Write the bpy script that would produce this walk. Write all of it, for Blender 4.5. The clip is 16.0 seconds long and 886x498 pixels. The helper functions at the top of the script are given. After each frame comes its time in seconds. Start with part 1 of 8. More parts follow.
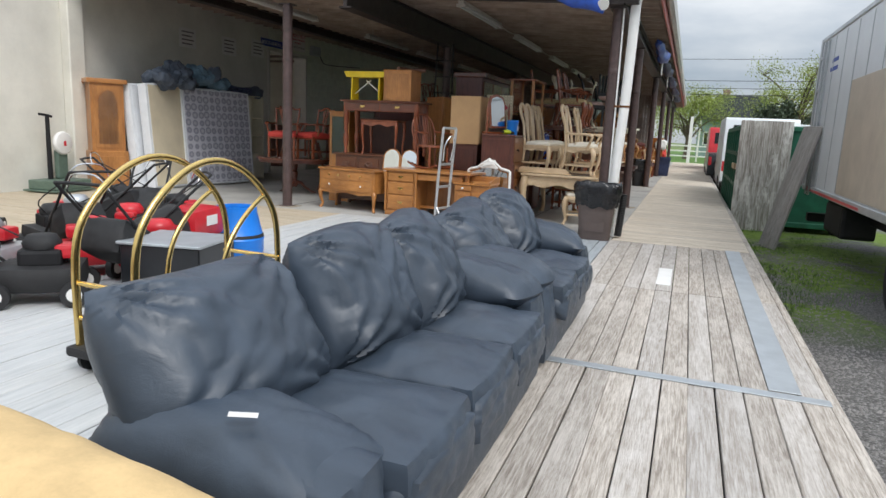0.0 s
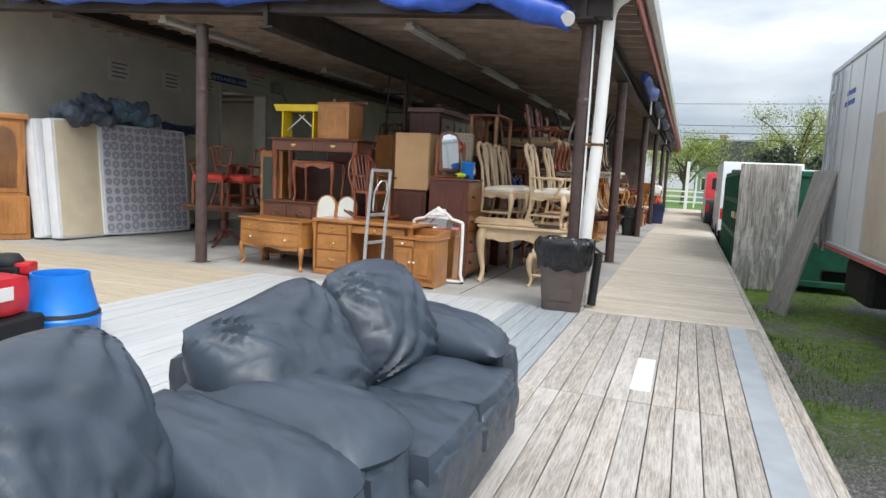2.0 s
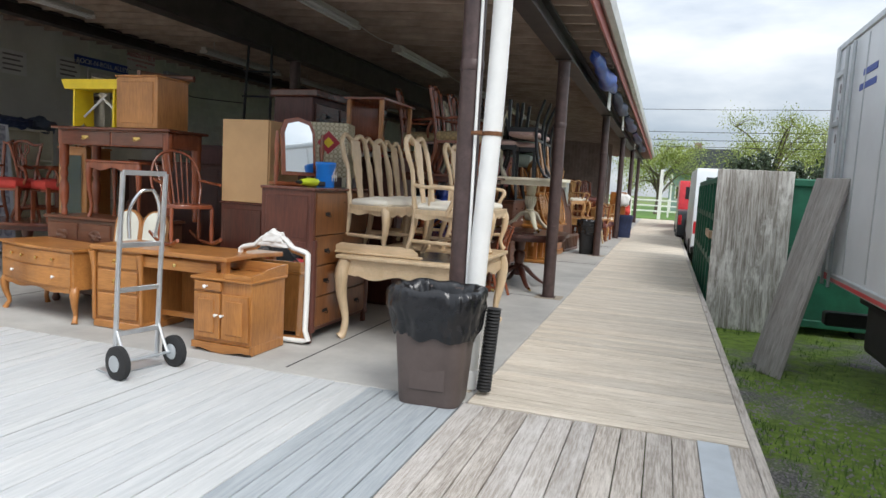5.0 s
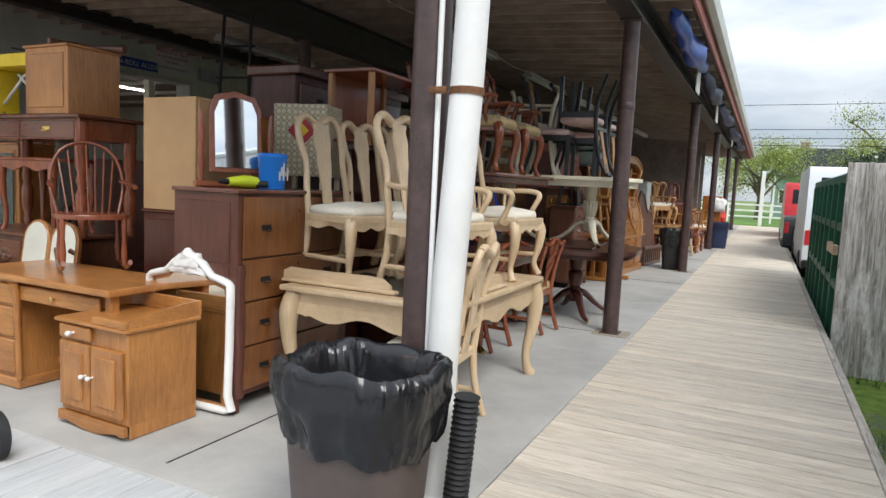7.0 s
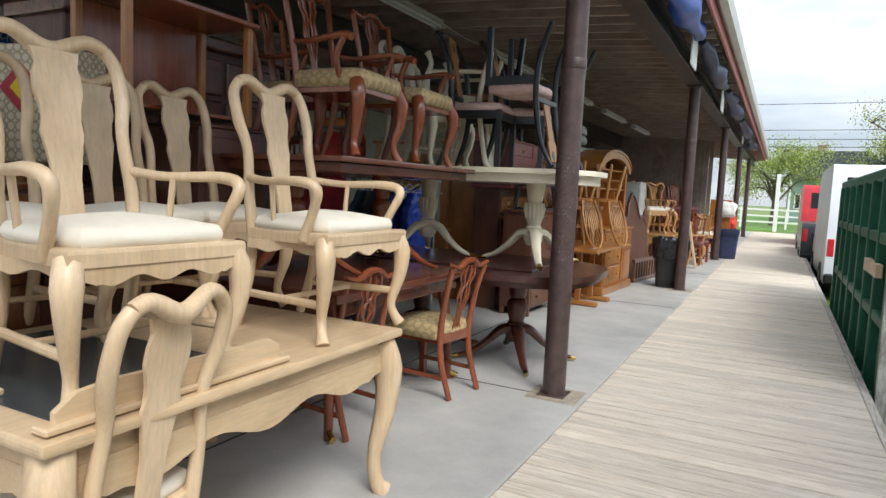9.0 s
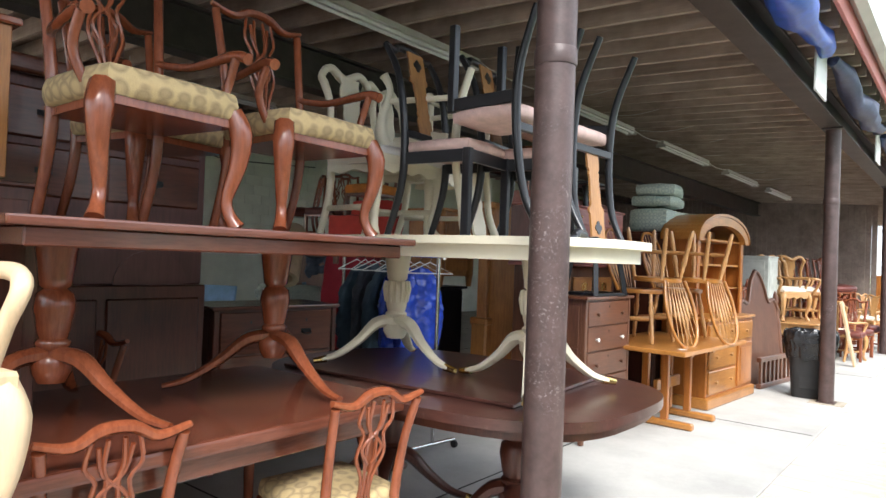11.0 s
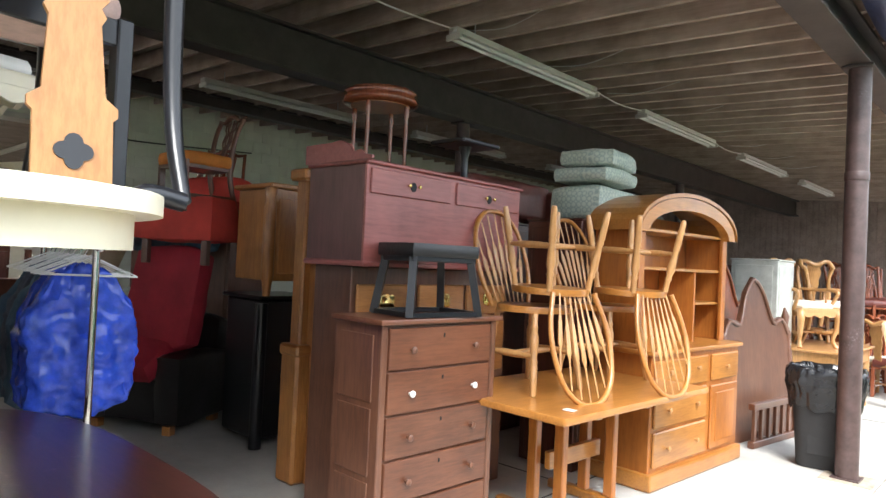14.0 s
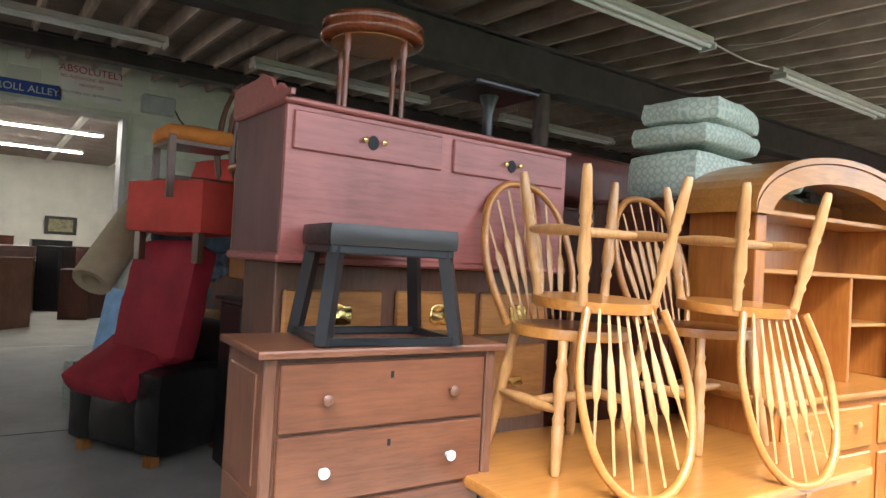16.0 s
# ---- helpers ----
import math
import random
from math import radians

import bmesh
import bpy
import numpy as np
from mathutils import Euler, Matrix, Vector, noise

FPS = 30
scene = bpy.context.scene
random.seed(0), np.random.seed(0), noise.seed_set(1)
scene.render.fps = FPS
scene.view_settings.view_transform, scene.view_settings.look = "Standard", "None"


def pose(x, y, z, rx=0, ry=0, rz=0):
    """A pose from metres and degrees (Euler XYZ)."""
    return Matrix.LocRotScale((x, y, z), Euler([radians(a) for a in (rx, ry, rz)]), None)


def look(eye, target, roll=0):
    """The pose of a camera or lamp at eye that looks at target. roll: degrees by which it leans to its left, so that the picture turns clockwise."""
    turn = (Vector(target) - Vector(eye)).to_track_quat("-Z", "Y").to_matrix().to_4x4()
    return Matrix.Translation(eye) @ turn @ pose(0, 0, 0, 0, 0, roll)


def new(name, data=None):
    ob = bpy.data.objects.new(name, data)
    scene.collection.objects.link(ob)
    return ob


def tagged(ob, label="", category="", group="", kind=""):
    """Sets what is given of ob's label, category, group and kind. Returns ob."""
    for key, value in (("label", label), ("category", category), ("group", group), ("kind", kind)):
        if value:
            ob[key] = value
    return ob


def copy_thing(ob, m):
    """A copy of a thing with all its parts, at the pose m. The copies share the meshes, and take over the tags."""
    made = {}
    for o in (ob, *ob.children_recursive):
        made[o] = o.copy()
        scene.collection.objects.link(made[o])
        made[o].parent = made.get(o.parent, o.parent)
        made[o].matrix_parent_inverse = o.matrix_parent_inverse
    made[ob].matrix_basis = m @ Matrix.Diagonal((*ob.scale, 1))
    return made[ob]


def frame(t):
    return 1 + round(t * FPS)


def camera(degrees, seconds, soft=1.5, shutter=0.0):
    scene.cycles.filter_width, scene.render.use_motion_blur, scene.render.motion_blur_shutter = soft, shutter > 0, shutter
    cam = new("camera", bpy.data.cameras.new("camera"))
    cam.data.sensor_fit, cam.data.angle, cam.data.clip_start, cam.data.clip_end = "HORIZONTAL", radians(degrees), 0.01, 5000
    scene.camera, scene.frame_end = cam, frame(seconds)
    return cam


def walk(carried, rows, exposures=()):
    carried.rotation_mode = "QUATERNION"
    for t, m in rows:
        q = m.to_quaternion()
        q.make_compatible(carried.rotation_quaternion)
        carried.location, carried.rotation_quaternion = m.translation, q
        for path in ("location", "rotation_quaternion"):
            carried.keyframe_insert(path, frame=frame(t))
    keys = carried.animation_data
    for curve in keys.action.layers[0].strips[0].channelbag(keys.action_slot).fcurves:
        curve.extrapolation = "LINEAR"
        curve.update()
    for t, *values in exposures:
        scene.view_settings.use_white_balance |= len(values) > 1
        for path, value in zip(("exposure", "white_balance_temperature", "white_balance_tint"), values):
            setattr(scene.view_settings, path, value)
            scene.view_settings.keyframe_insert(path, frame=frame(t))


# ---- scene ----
cam = camera(68.4, 16.0)
PATH = [
    (0, (3.356, -0.966, 1.453), (2.681, 0.881, 1.092), 2.6),
    (0.5, (3.326, -0.476, 1.483), (2.659, 1.392, 1.227), 2.6),
    (1, (3.393, 0.049, 1.477), (2.717, 1.915, 1.229), 2.6),
    (1.5, (3.387, 0.565, 1.468), (2.707, 2.431, 1.231), 2.7),
    (2, (3.45, 1.132, 1.467), (2.762, 2.996, 1.238), 2.8),
    (2.5, (3.464, 1.709, 1.439), (2.774, 3.573, 1.214), 3.1),
    (3, (3.466, 2.251, 1.459), (2.777, 4.115, 1.238), 2.8),
    (3.5, (3.536, 2.797, 1.456), (2.841, 4.661, 1.247), 2.9),
    (4, (3.557, 3.329, 1.505), (2.83, 5.18, 1.295), 2.9),
    (4.5, (3.633, 3.822, 1.515), (2.878, 5.662, 1.31), 2.9),
    (5, (3.631, 4.285, 1.522), (3.002, 6.173, 1.318), 3.1),
    (5.2, (3.614, 4.473, 1.502), (3.093, 6.393, 1.302), 3.1),
    (7.3, (3.57, 6.757, 1.502), (2.659, 8.527, 1.309), 2.6),
    (7.5, (3.618, 7.004, 1.498), (2.699, 8.771, 1.311), 2.6),
    (8, (3.653, 7.56, 1.488), (2.735, 9.326, 1.299), 2.5),
    (8.5, (3.616, 8.145, 1.468), (2.704, 9.915, 1.28), 2.6),
    (9, (3.57, 8.787, 1.471), (2.662, 10.559, 1.285), 2.6),
    (9.2, (3.532, 8.999, 1.461), (2.622, 10.771, 1.28), 2.4),
    (11.3, (3.555, 11.346, 1.542), (2.257, 12.867, 1.587), 2.2),
    (11.5, (3.547, 11.567, 1.53), (2.242, 13.081, 1.578), 2.2),
    (12, (3.571, 12.043, 1.556), (2.264, 13.556, 1.607), 2.2),
    (12.5, (3.604, 12.513, 1.572), (2.297, 14.026, 1.615), 2.3),
    (13, (3.564, 12.995, 1.565), (2.255, 14.507, 1.607), 2.3),
    (13.5, (3.526, 13.48, 1.574), (2.211, 14.987, 1.614), 2.5),
    (14, (3.386, 13.92, 1.549), (2.015, 15.376, 1.588), 2.7),
    (14.5, (3.3, 14.329, 1.534), (1.788, 15.638, 1.578), 2.8),
    (15, (3.175, 14.65, 1.508), (1.576, 15.85, 1.55), 3.2),
    (15.5, (2.998, 14.969, 1.522), (1.384, 16.149, 1.559), 3.0),
    (16, (2.852, 15.344, 1.544), (1.219, 16.498, 1.575), 3.1),
]
walk(cam, [(t, look(eye, target, roll)) for t, eye, target, roll in PATH],
     exposures=[(0, 0.08), (1.0, 0.33), (5.2, 0.33), (7.3, 0.4), (9.0, 0.6), (11.3, 1.8), (13.5, 1.95), (15.0, 2.4), (16.0, 2.5)])

# ---- world and sun ----
world = bpy.data.worlds.new("sky")
scene.world = world
world.use_nodes = True
wt = world.node_tree
wt.nodes.clear()
w_out = wt.nodes.new("ShaderNodeOutputWorld")
w_bg = wt.nodes.new("ShaderNodeBackground")
w_sky = wt.nodes.new("ShaderNodeTexSky")
w_sky.sky_type = "NISHITA"
w_sky.sun_disc = False
w_sky.sun_elevation = radians(49)
w_sky.sun_rotation = radians(131)
w_tc = wt.nodes.new("ShaderNodeTexCoord")
w_map = wt.nodes.new("ShaderNodeMapping")
w_map.inputs["Scale"].default_value = (1.0, 1.0, 3.2)
w_noise = wt.nodes.new("ShaderNodeTexNoise")
w_noise.inputs["Scale"].default_value = 2.6
w_noise.inputs["Detail"].default_value = 7.0
w_noise.inputs["Roughness"].default_value = 0.52
w_ramp = wt.nodes.new("ShaderNodeValToRGB")
w_ramp.color_ramp.elements[0].position = 0.36
w_ramp.color_ramp.elements[0].color = (4.2, 4.9, 5.8, 1)
w_ramp.color_ramp.elements[1].position = 0.62
w_ramp.color_ramp.elements[1].color = (8.6, 8.9, 9.2, 1)
w_mix = wt.nodes.new("ShaderNodeMixRGB")
w_mix.inputs[0].default_value = 0.86
w_bg.inputs["Strength"].default_value = 0.105
wt.links.new(w_tc.outputs["Generated"], w_map.inputs["Vector"])
wt.links.new(w_map.outputs[0], w_noise.inputs["Vector"])
wt.links.new(w_noise.outputs[0], w_ramp.inputs[0])
wt.links.new(w_sky.outputs[0], w_mix.inputs[1])
wt.links.new(w_ramp.outputs[0], w_mix.inputs[2])
# an overcast sky is about twice as bright overhead as at the horizon
w_sep = wt.nodes.new("ShaderNodeSeparateXYZ")
w_up = wt.nodes.new("ShaderNodeMapRange")
w_up.inputs["To Min"].default_value, w_up.inputs["To Max"].default_value = 0.78, 2.0
w_mul = wt.nodes.new("ShaderNodeMixRGB")
w_mul.blend_type = "MULTIPLY"
w_mul.inputs[0].default_value = 1.0
wt.links.new(w_tc.outputs["Generated"], w_sep.inputs[0])
wt.links.new(w_sep.outputs["Z"], w_up.inputs["Value"])
wt.links.new(w_mix.outputs[0], w_mul.inputs[1])
wt.links.new(w_up.outputs[0], w_mul.inputs[2])
wt.links.new(w_mul.outputs[0], w_bg.inputs[0])
wt.links.new(w_bg.outputs[0], w_out.inputs[0])

sun_data = bpy.data.lights.new("sun", "SUN")
sun_data.energy = 2.0
sun_data.angle = radians(28)
sun_data.color = (1.0, 0.985, 0.96)
sun = new("sun", sun_data)
sun.matrix_world = look((22, -14, 33), (0, 5, 0))
tagged(sun, kind="structure")


# ---- materials ----
def rgb(c):
    return (c[0], c[1], c[2], 1)


def base_mat(name, rough, metal=0.0, coat=0.0):
    m = bpy.data.materials.new(name)
    m.use_nodes = True
    b = m.node_tree.nodes["Principled BSDF"]
    b.inputs["Roughness"].default_value = rough
    b.inputs["Metallic"].default_value = metal
    b.inputs["Coat Weight"].default_value = coat
    b.inputs["Coat Roughness"].default_value = 0.18
    return m, m.node_tree, b


def coords(nt, scale, shift=True):
    """Object coordinates, moved by a random amount for each object, at a scale."""
    tc = nt.nodes.new("ShaderNodeTexCoord")
    mp = nt.nodes.new("ShaderNodeMapping")
    mp.inputs["Scale"].default_value = scale
    nt.links.new(tc.outputs["Object"], mp.inputs["Vector"])
    if shift:
        oi = nt.nodes.new("ShaderNodeObjectInfo")
        mul = nt.nodes.new("ShaderNodeMath")
        mul.operation = "MULTIPLY"
        mul.inputs[1].default_value = 37.0
        nt.links.new(oi.outputs["Random"], mul.inputs[0])
        nt.links.new(mul.outputs[0], mp.inputs["Location"])
    return mp.outputs[0]


def noise_tex(nt, vec, scale, detail=4.0, rough=0.6, distort=0.0):
    n = nt.nodes.new("ShaderNodeTexNoise")
    n.inputs["Scale"].default_value = scale
    n.inputs["Detail"].default_value = detail
    n.inputs["Roughness"].default_value = rough
    n.inputs["Distortion"].default_value = distort
    nt.links.new(vec, n.inputs["Vector"])
    return n.outputs[0]


def ramp(nt, fac, stops):
    r = nt.nodes.new("ShaderNodeValToRGB")
    e = r.color_ramp.elements
    while len(e) < len(stops):
        e.new(0.5)
    for el, (p, c) in zip(e, stops):
        el.position, el.color = p, rgb(c)
    nt.links.new(fac, r.inputs[0])
    return r.outputs[0]


def mixc(nt, fac, a, b, kind="MIX"):
    m = nt.nodes.new("ShaderNodeMixRGB")
    m.blend_type = kind
    for sock, v in zip(m.inputs, (fac, a, b)):
        if hasattr(v, "links"):
            nt.links.new(v, sock)
        elif isinstance(v, (int, float)):
            sock.default_value = v
        else:
            sock.default_value = rgb(v)
    return m.outputs[0]


def bump(nt, b, height, strength, dist=0.01):
    n = nt.nodes.new("ShaderNodeBump")
    n.inputs["Strength"].default_value = strength
    n.inputs["Distance"].default_value = dist
    nt.links.new(height, n.inputs["Height"])
    nt.links.new(n.outputs[0], b.inputs["Normal"])


def plain(name, c, rough=0.5, metal=0.0, vary=0.25, scale=6.0, bumps=0.15, fine=60.0, coat=0.0):
    """A surface of one colour with blotches and fine grain."""
    m, nt, b = base_mat(name, rough, metal, coat)
    v = coords(nt, (1, 1, 1))
    big, small = noise_tex(nt, v, scale, 5), noise_tex(nt, v, fine, 3)
    dark = tuple(x * (1 - vary) for x in c)
    lite = tuple(min(1, x * (1 + vary * 0.6)) for x in c)
    col = ramp(nt, big, [(0.32, dark), (0.68, lite)])
    col = mixc(nt, 0.25 * vary * 2, col, ramp(nt, small, [(0.35, dark), (0.65, lite)]))
    nt.links.new(col, b.inputs["Base Color"])
    bump(nt, b, small, bumps, 0.004)
    return m


def wood(name, c1, c2, axis="x", rough=0.35, scale=9.0, coat=0.25, bumps=0.12, wear=0.0, wear_c=(0.5, 0.4, 0.3)):
    """Grained wood: streaks along one axis, darker pores and slow shifts of tone."""
    m, nt, b = base_mat(name, rough, 0.0, coat)
    k = {"x": (0.09, 1, 1), "y": (1, 0.09, 1), "z": (1, 1, 0.09)}[axis]
    v = coords(nt, k)
    streak = noise_tex(nt, v, scale, 6, 0.65, 1.2)
    pores = noise_tex(nt, v, scale * 9, 3, 0.7)
    slow = noise_tex(nt, coords(nt, (1, 1, 1)), 2.3, 3)
    col = ramp(nt, streak, [(0.3, c1), (0.52, tuple((a + d) / 2 for a, d in zip(c1, c2))), (0.72, c2)])
    col = mixc(nt, 0.35, col, ramp(nt, pores, [(0.36, tuple(x * 0.45 for x in c1)), (0.6, c2)]), "MULTIPLY" if sum(c2) > 1.2 else "MIX")
    col = mixc(nt, 0.3, col, ramp(nt, slow, [(0.35, tuple(x * 0.6 for x in c1)), (0.65, tuple(min(1, x * 1.15) for x in c2))]))
    if wear:
        spots = ramp(nt, noise_tex(nt, coords(nt, (1, 1, 1)), 14, 6, 0.7), [(0.6, (0, 0, 0)), (0.72, (wear, wear, wear))])
        col = mixc(nt, spots, col, wear_c)
    nt.links.new(col, b.inputs["Base Color"])
    bump(nt, b, pores, bumps, 0.003)
    return m


def weathered(name, grain_axis, c_dark, c_mid, c_pale, pale=0.5, rough=0.9, scale=7.0, tone=0.35, random_tone=0.5):
    """Old outdoor boards: raised grain, worn paint left in patches, tone set board by board."""
    m, nt, b = base_mat(name, rough)
    k = {"x": (0.06, 1, 1), "y": (1, 0.06, 1), "z": (1, 1, 0.06)}[grain_axis]
    v = coords(nt, k)
    g = noise_tex(nt, v, scale * 3, 7, 0.75, 0.8)
    fine = noise_tex(nt, v, scale * 14, 3, 0.7)
    col = ramp(nt, g, [(0.3, c_dark), (0.5, c_mid), (0.7, c_pale)])
    col = mixc(nt, 0.45, col, ramp(nt, fine, [(0.38, c_dark), (0.62, c_pale)]))
    worn = noise_tex(nt, coords(nt, {"x": (0.3, 1, 1), "y": (1, 0.3, 1), "z": (1, 1, 0.3)}[grain_axis]), 5, 7, 0.75)
    col = mixc(nt, ramp(nt, worn, [(0.5, (0, 0, 0)), (0.62, (pale, pale, pale))]), col, c_pale)
    oi = nt.nodes.new("ShaderNodeObjectInfo")
    tonecol = ramp(nt, oi.outputs["Random"], [(0.0, (1 - tone,) * 3), (1.0, (1, 0.98, 0.95))])
    col = mixc(nt, random_tone, col, tonecol, "MULTIPLY")
    nt.links.new(col, b.inputs["Base Color"])
    mixh = nt.nodes.new("ShaderNodeMath")
    nt.links.new(g, mixh.inputs[0])
    nt.links.new(fine, mixh.inputs[1])
    bump(nt, b, mixh.outputs[0], 0.6, 0.008)
    return m


def leather(name, c, rough=0.38):
    m, nt, b = base_mat(name, rough, 0.0, 0.0)
    v = coords(nt, (1, 1, 1))
    vo = nt.nodes.new("ShaderNodeTexVoronoi")
    vo.inputs["Scale"].default_value = 420
    nt.links.new(v, vo.inputs["Vector"])
    big = noise_tex(nt, v, 3.2, 6, 0.6, 0.6)
    crease = noise_tex(nt, v, 9, 7, 0.7, 1.6)
    col = ramp(nt, big, [(0.3, tuple(x * 0.75 for x in c)), (0.7, tuple(x * 1.25 for x in c))])
    nt.links.new(col, b.inputs["Base Color"])
    nt.links.new(ramp(nt, crease, [(0.35, (rough + 0.12,) * 3), (0.65, (rough - 0.05,) * 3)]), b.inputs["Roughness"])
    add = nt.nodes.new("ShaderNodeMath")
    add.operation = "MULTIPLY_ADD"
    add.inputs[1].default_value = 0.08
    nt.links.new(vo.outputs["Distance"], add.inputs[0])
    nt.links.new(crease, add.inputs[2])
    bump(nt, b, add.outputs[0], 0.22, 0.012)
    return m


def pattern_cloth(name, c1, c2, scale, kind="lattice"):
    """Woven cloth with a repeated figure."""
    m, nt, b = base_mat(name, 0.85)
    v = coords(nt, (1, 1, 1), False)
    if kind == "lattice":
        t = nt.nodes.new("ShaderNodeTexVoronoi")
        t.inputs["Scale"].default_value = scale
        t.inputs["Randomness"].default_value = 0.15
        nt.links.new(v, t.inputs["Vector"])
        f = t.outputs["Distance"]
    else:
        t = nt.nodes.new("ShaderNodeTexWave")
        t.inputs["Scale"].default_value = scale
        t.inputs["Distortion"].default_value = 6
        t.inputs["Detail"].default_value = 2
        nt.links.new(v, t.inputs["Vector"])
        f = t.outputs["Fac"]
    col = ramp(nt, f, [(0.3, c1), (0.5, c2), (0.62, c1)])
    col = mixc(nt, 0.25, col, ramp(nt, noise_tex(nt, v, 40, 4), [(0.3, c1), (0.7, c2)]))
    nt.links.new(col, b.inputs["Base Color"])
    bump(nt, b, noise_tex(nt, v, 180, 2), 0.3, 0.004)
    return m


def glass_mat(name, c=(0.9, 0.95, 0.95), rough=0.02):
    m, nt, b = base_mat(name, rough)
    b.inputs["Base Color"].default_value = rgb(c)
    b.inputs["Transmission Weight"].default_value = 1.0
    b.inputs["IOR"].default_value = 1.45
    return m


def mirror_mat():
    m, nt, b = base_mat("mirror_silver", 0.03, 1.0)
    b.inputs["Base Color"].default_value = (0.86, 0.88, 0.87, 1)
    return m


def lamp_mat(name, c, power):
    m, nt, b = base_mat(name, 0.4)
    b.inputs["Base Color"].default_value = (0.8, 0.8, 0.8, 1)
    b.inputs["Emission Color"].default_value = rgb(c)
    b.inputs["Emission Strength"].default_value = power
    return m


MIRROR = mirror_mat()
GLASS = glass_mat("pane_glass")
TUBE_LIT = lamp_mat("lit_tube", (1, 0.97, 0.9), 13)
DECK_OLD = weathered("weathered_boards", "y", (0.21, 0.175, 0.145), (0.42, 0.375, 0.325), (0.68, 0.63, 0.575), 0.5)
DECK_PALE = weathered("worn_painted_boards", "y", (0.3, 0.26, 0.22), (0.44, 0.4, 0.36), (0.66, 0.63, 0.6), 0.6)
DECK_LIGHT = weathered("light_grey_painted_boards", "y", (0.42, 0.435, 0.44), (0.49, 0.505, 0.51), (0.58, 0.585, 0.58), 0.3, 0.75, 3.0, 0.12)
DECK_MID = weathered("mid_grey_painted_boards", "y", (0.27, 0.3, 0.32), (0.34, 0.37, 0.39), (0.43, 0.46, 0.48), 0.2, 0.75, 3.0, 0.15)
DECK_TAN = weathered("tan_worn_boards", "x", (0.38, 0.31, 0.22), (0.49, 0.41, 0.3), (0.6, 0.52, 0.4), 0.3, 0.85, 4.0, 0.16)
WALK_WOOD = weathered("boardwalk_boards", "x", (0.42, 0.36, 0.28), (0.64, 0.565, 0.465), (0.8, 0.73, 0.63), 0.45, 0.9, 6.0, 0.3, 0.6)
CONCRETE = plain("worn_concrete", (0.42, 0.41, 0.385), 0.8, 0, 0.22, 1.3, 0.25, 40)
WALL_CREAM = plain("cream_painted_render", (0.7, 0.68, 0.61), 0.85, 0, 0.16, 0.9, 0.3, 25)
WALL_BLOCK = plain("pale_green_block_paint", (0.68, 0.71, 0.6), 0.8, 0, 0.14, 1.6, 0.25, 30)
JOIST = wood("rough_brown_joist", (0.34, 0.265, 0.215), (0.56, 0.46, 0.385), "x", 0.85, 6.0, 0.0, 0.4)
ROOF_BOARD = wood("dark_roof_boards", (0.2, 0.15, 0.125), (0.38, 0.3, 0.255), "y", 0.9, 5.0, 0.0, 0.4)
BEAM = plain("dark_brown_steel", (0.06, 0.048, 0.046), 0.5, 0.3, 0.35, 5, 0.1)
POST_PAINT = plain("chipped_brown_paint", (0.085, 0.055, 0.052), 0.42, 0.1, 0.4, 9, 0.3, 45)


def chipped(m, c):
    """Pale flecks where the paint has come off, added to a material."""
    nt = m.node_tree
    b = nt.nodes["Principled BSDF"]
    old = b.inputs["Base Color"].links[0].from_socket
    v = coords(nt, (1, 1, 1))
    zone = ramp(nt, noise_tex(nt, v, 2.2, 3), [(0.6, (0, 0, 0)), (0.7, (1, 1, 1))])
    fleck = ramp(nt, noise_tex(nt, v, 70, 6, 0.75), [(0.56, (0, 0, 0)), (0.6, (1, 1, 1))])
    nt.links.new(mixc(nt, mixc(nt, 1.0, zone, fleck, "MULTIPLY"), old, c), b.inputs["Base Color"])


chipped(POST_PAINT, (0.2, 0.165, 0.16))
FASCIA = plain("faded_red_metal", (0.52, 0.16, 0.14), 0.55, 0.1, 0.2, 1.5, 0.1)
GUTTER = plain("grey_white_gutter", (0.55, 0.55, 0.53), 0.45, 0.2, 0.15, 2, 0.1)
PVC = plain("white_pipe", (0.8, 0.8, 0.78), 0.35, 0, 0.08, 3, 0.05)
RUST = plain("rusty_strap", (0.2, 0.09, 0.04), 0.7, 0.4, 0.4, 30, 0.2)
TARP = plain("blue_tarpaulin", (0.03, 0.1, 0.5), 0.35, 0, 0.3, 9, 0.3, 30)
TARP_DARK = plain("dark_blue_tarpaulin", (0.035, 0.05, 0.12), 0.5, 0, 0.4, 12, 0.4, 30)
LAMP_BODY = plain("grey_lamp_enamel", (0.6, 0.58, 0.54), 0.4, 0, 0.1, 4, 0.05)
LAMP_TUBE = plain("unlit_tube", (0.75, 0.76, 0.74), 0.3, 0, 0.05, 4, 0.02)
METAL = plain("galvanised_metal", (0.5, 0.53, 0.55), 0.42, 0.6, 0.12, 5, 0.08)
CHROME = plain("chrome", (0.75, 0.75, 0.76), 0.16, 1.0, 0.08, 8, 0.02)
ALU = plain("dull_aluminium", (0.62, 0.63, 0.64), 0.36, 0.85, 0.12, 8, 0.06)
BRASS = plain("polished_brass", (0.72, 0.52, 0.2), 0.2, 1.0, 0.15, 8, 0.03)
BLACK = plain("black_lacquer", (0.012, 0.013, 0.016), 0.28, 0, 0.3, 6, 0.05)
BLACKMATT = plain("black_rubber", (0.018, 0.018, 0.019), 0.7, 0, 0.3, 9, 0.15)
WHITE = plain("white_paint", (0.8, 0.79, 0.76), 0.45, 0, 0.07, 5, 0.06)
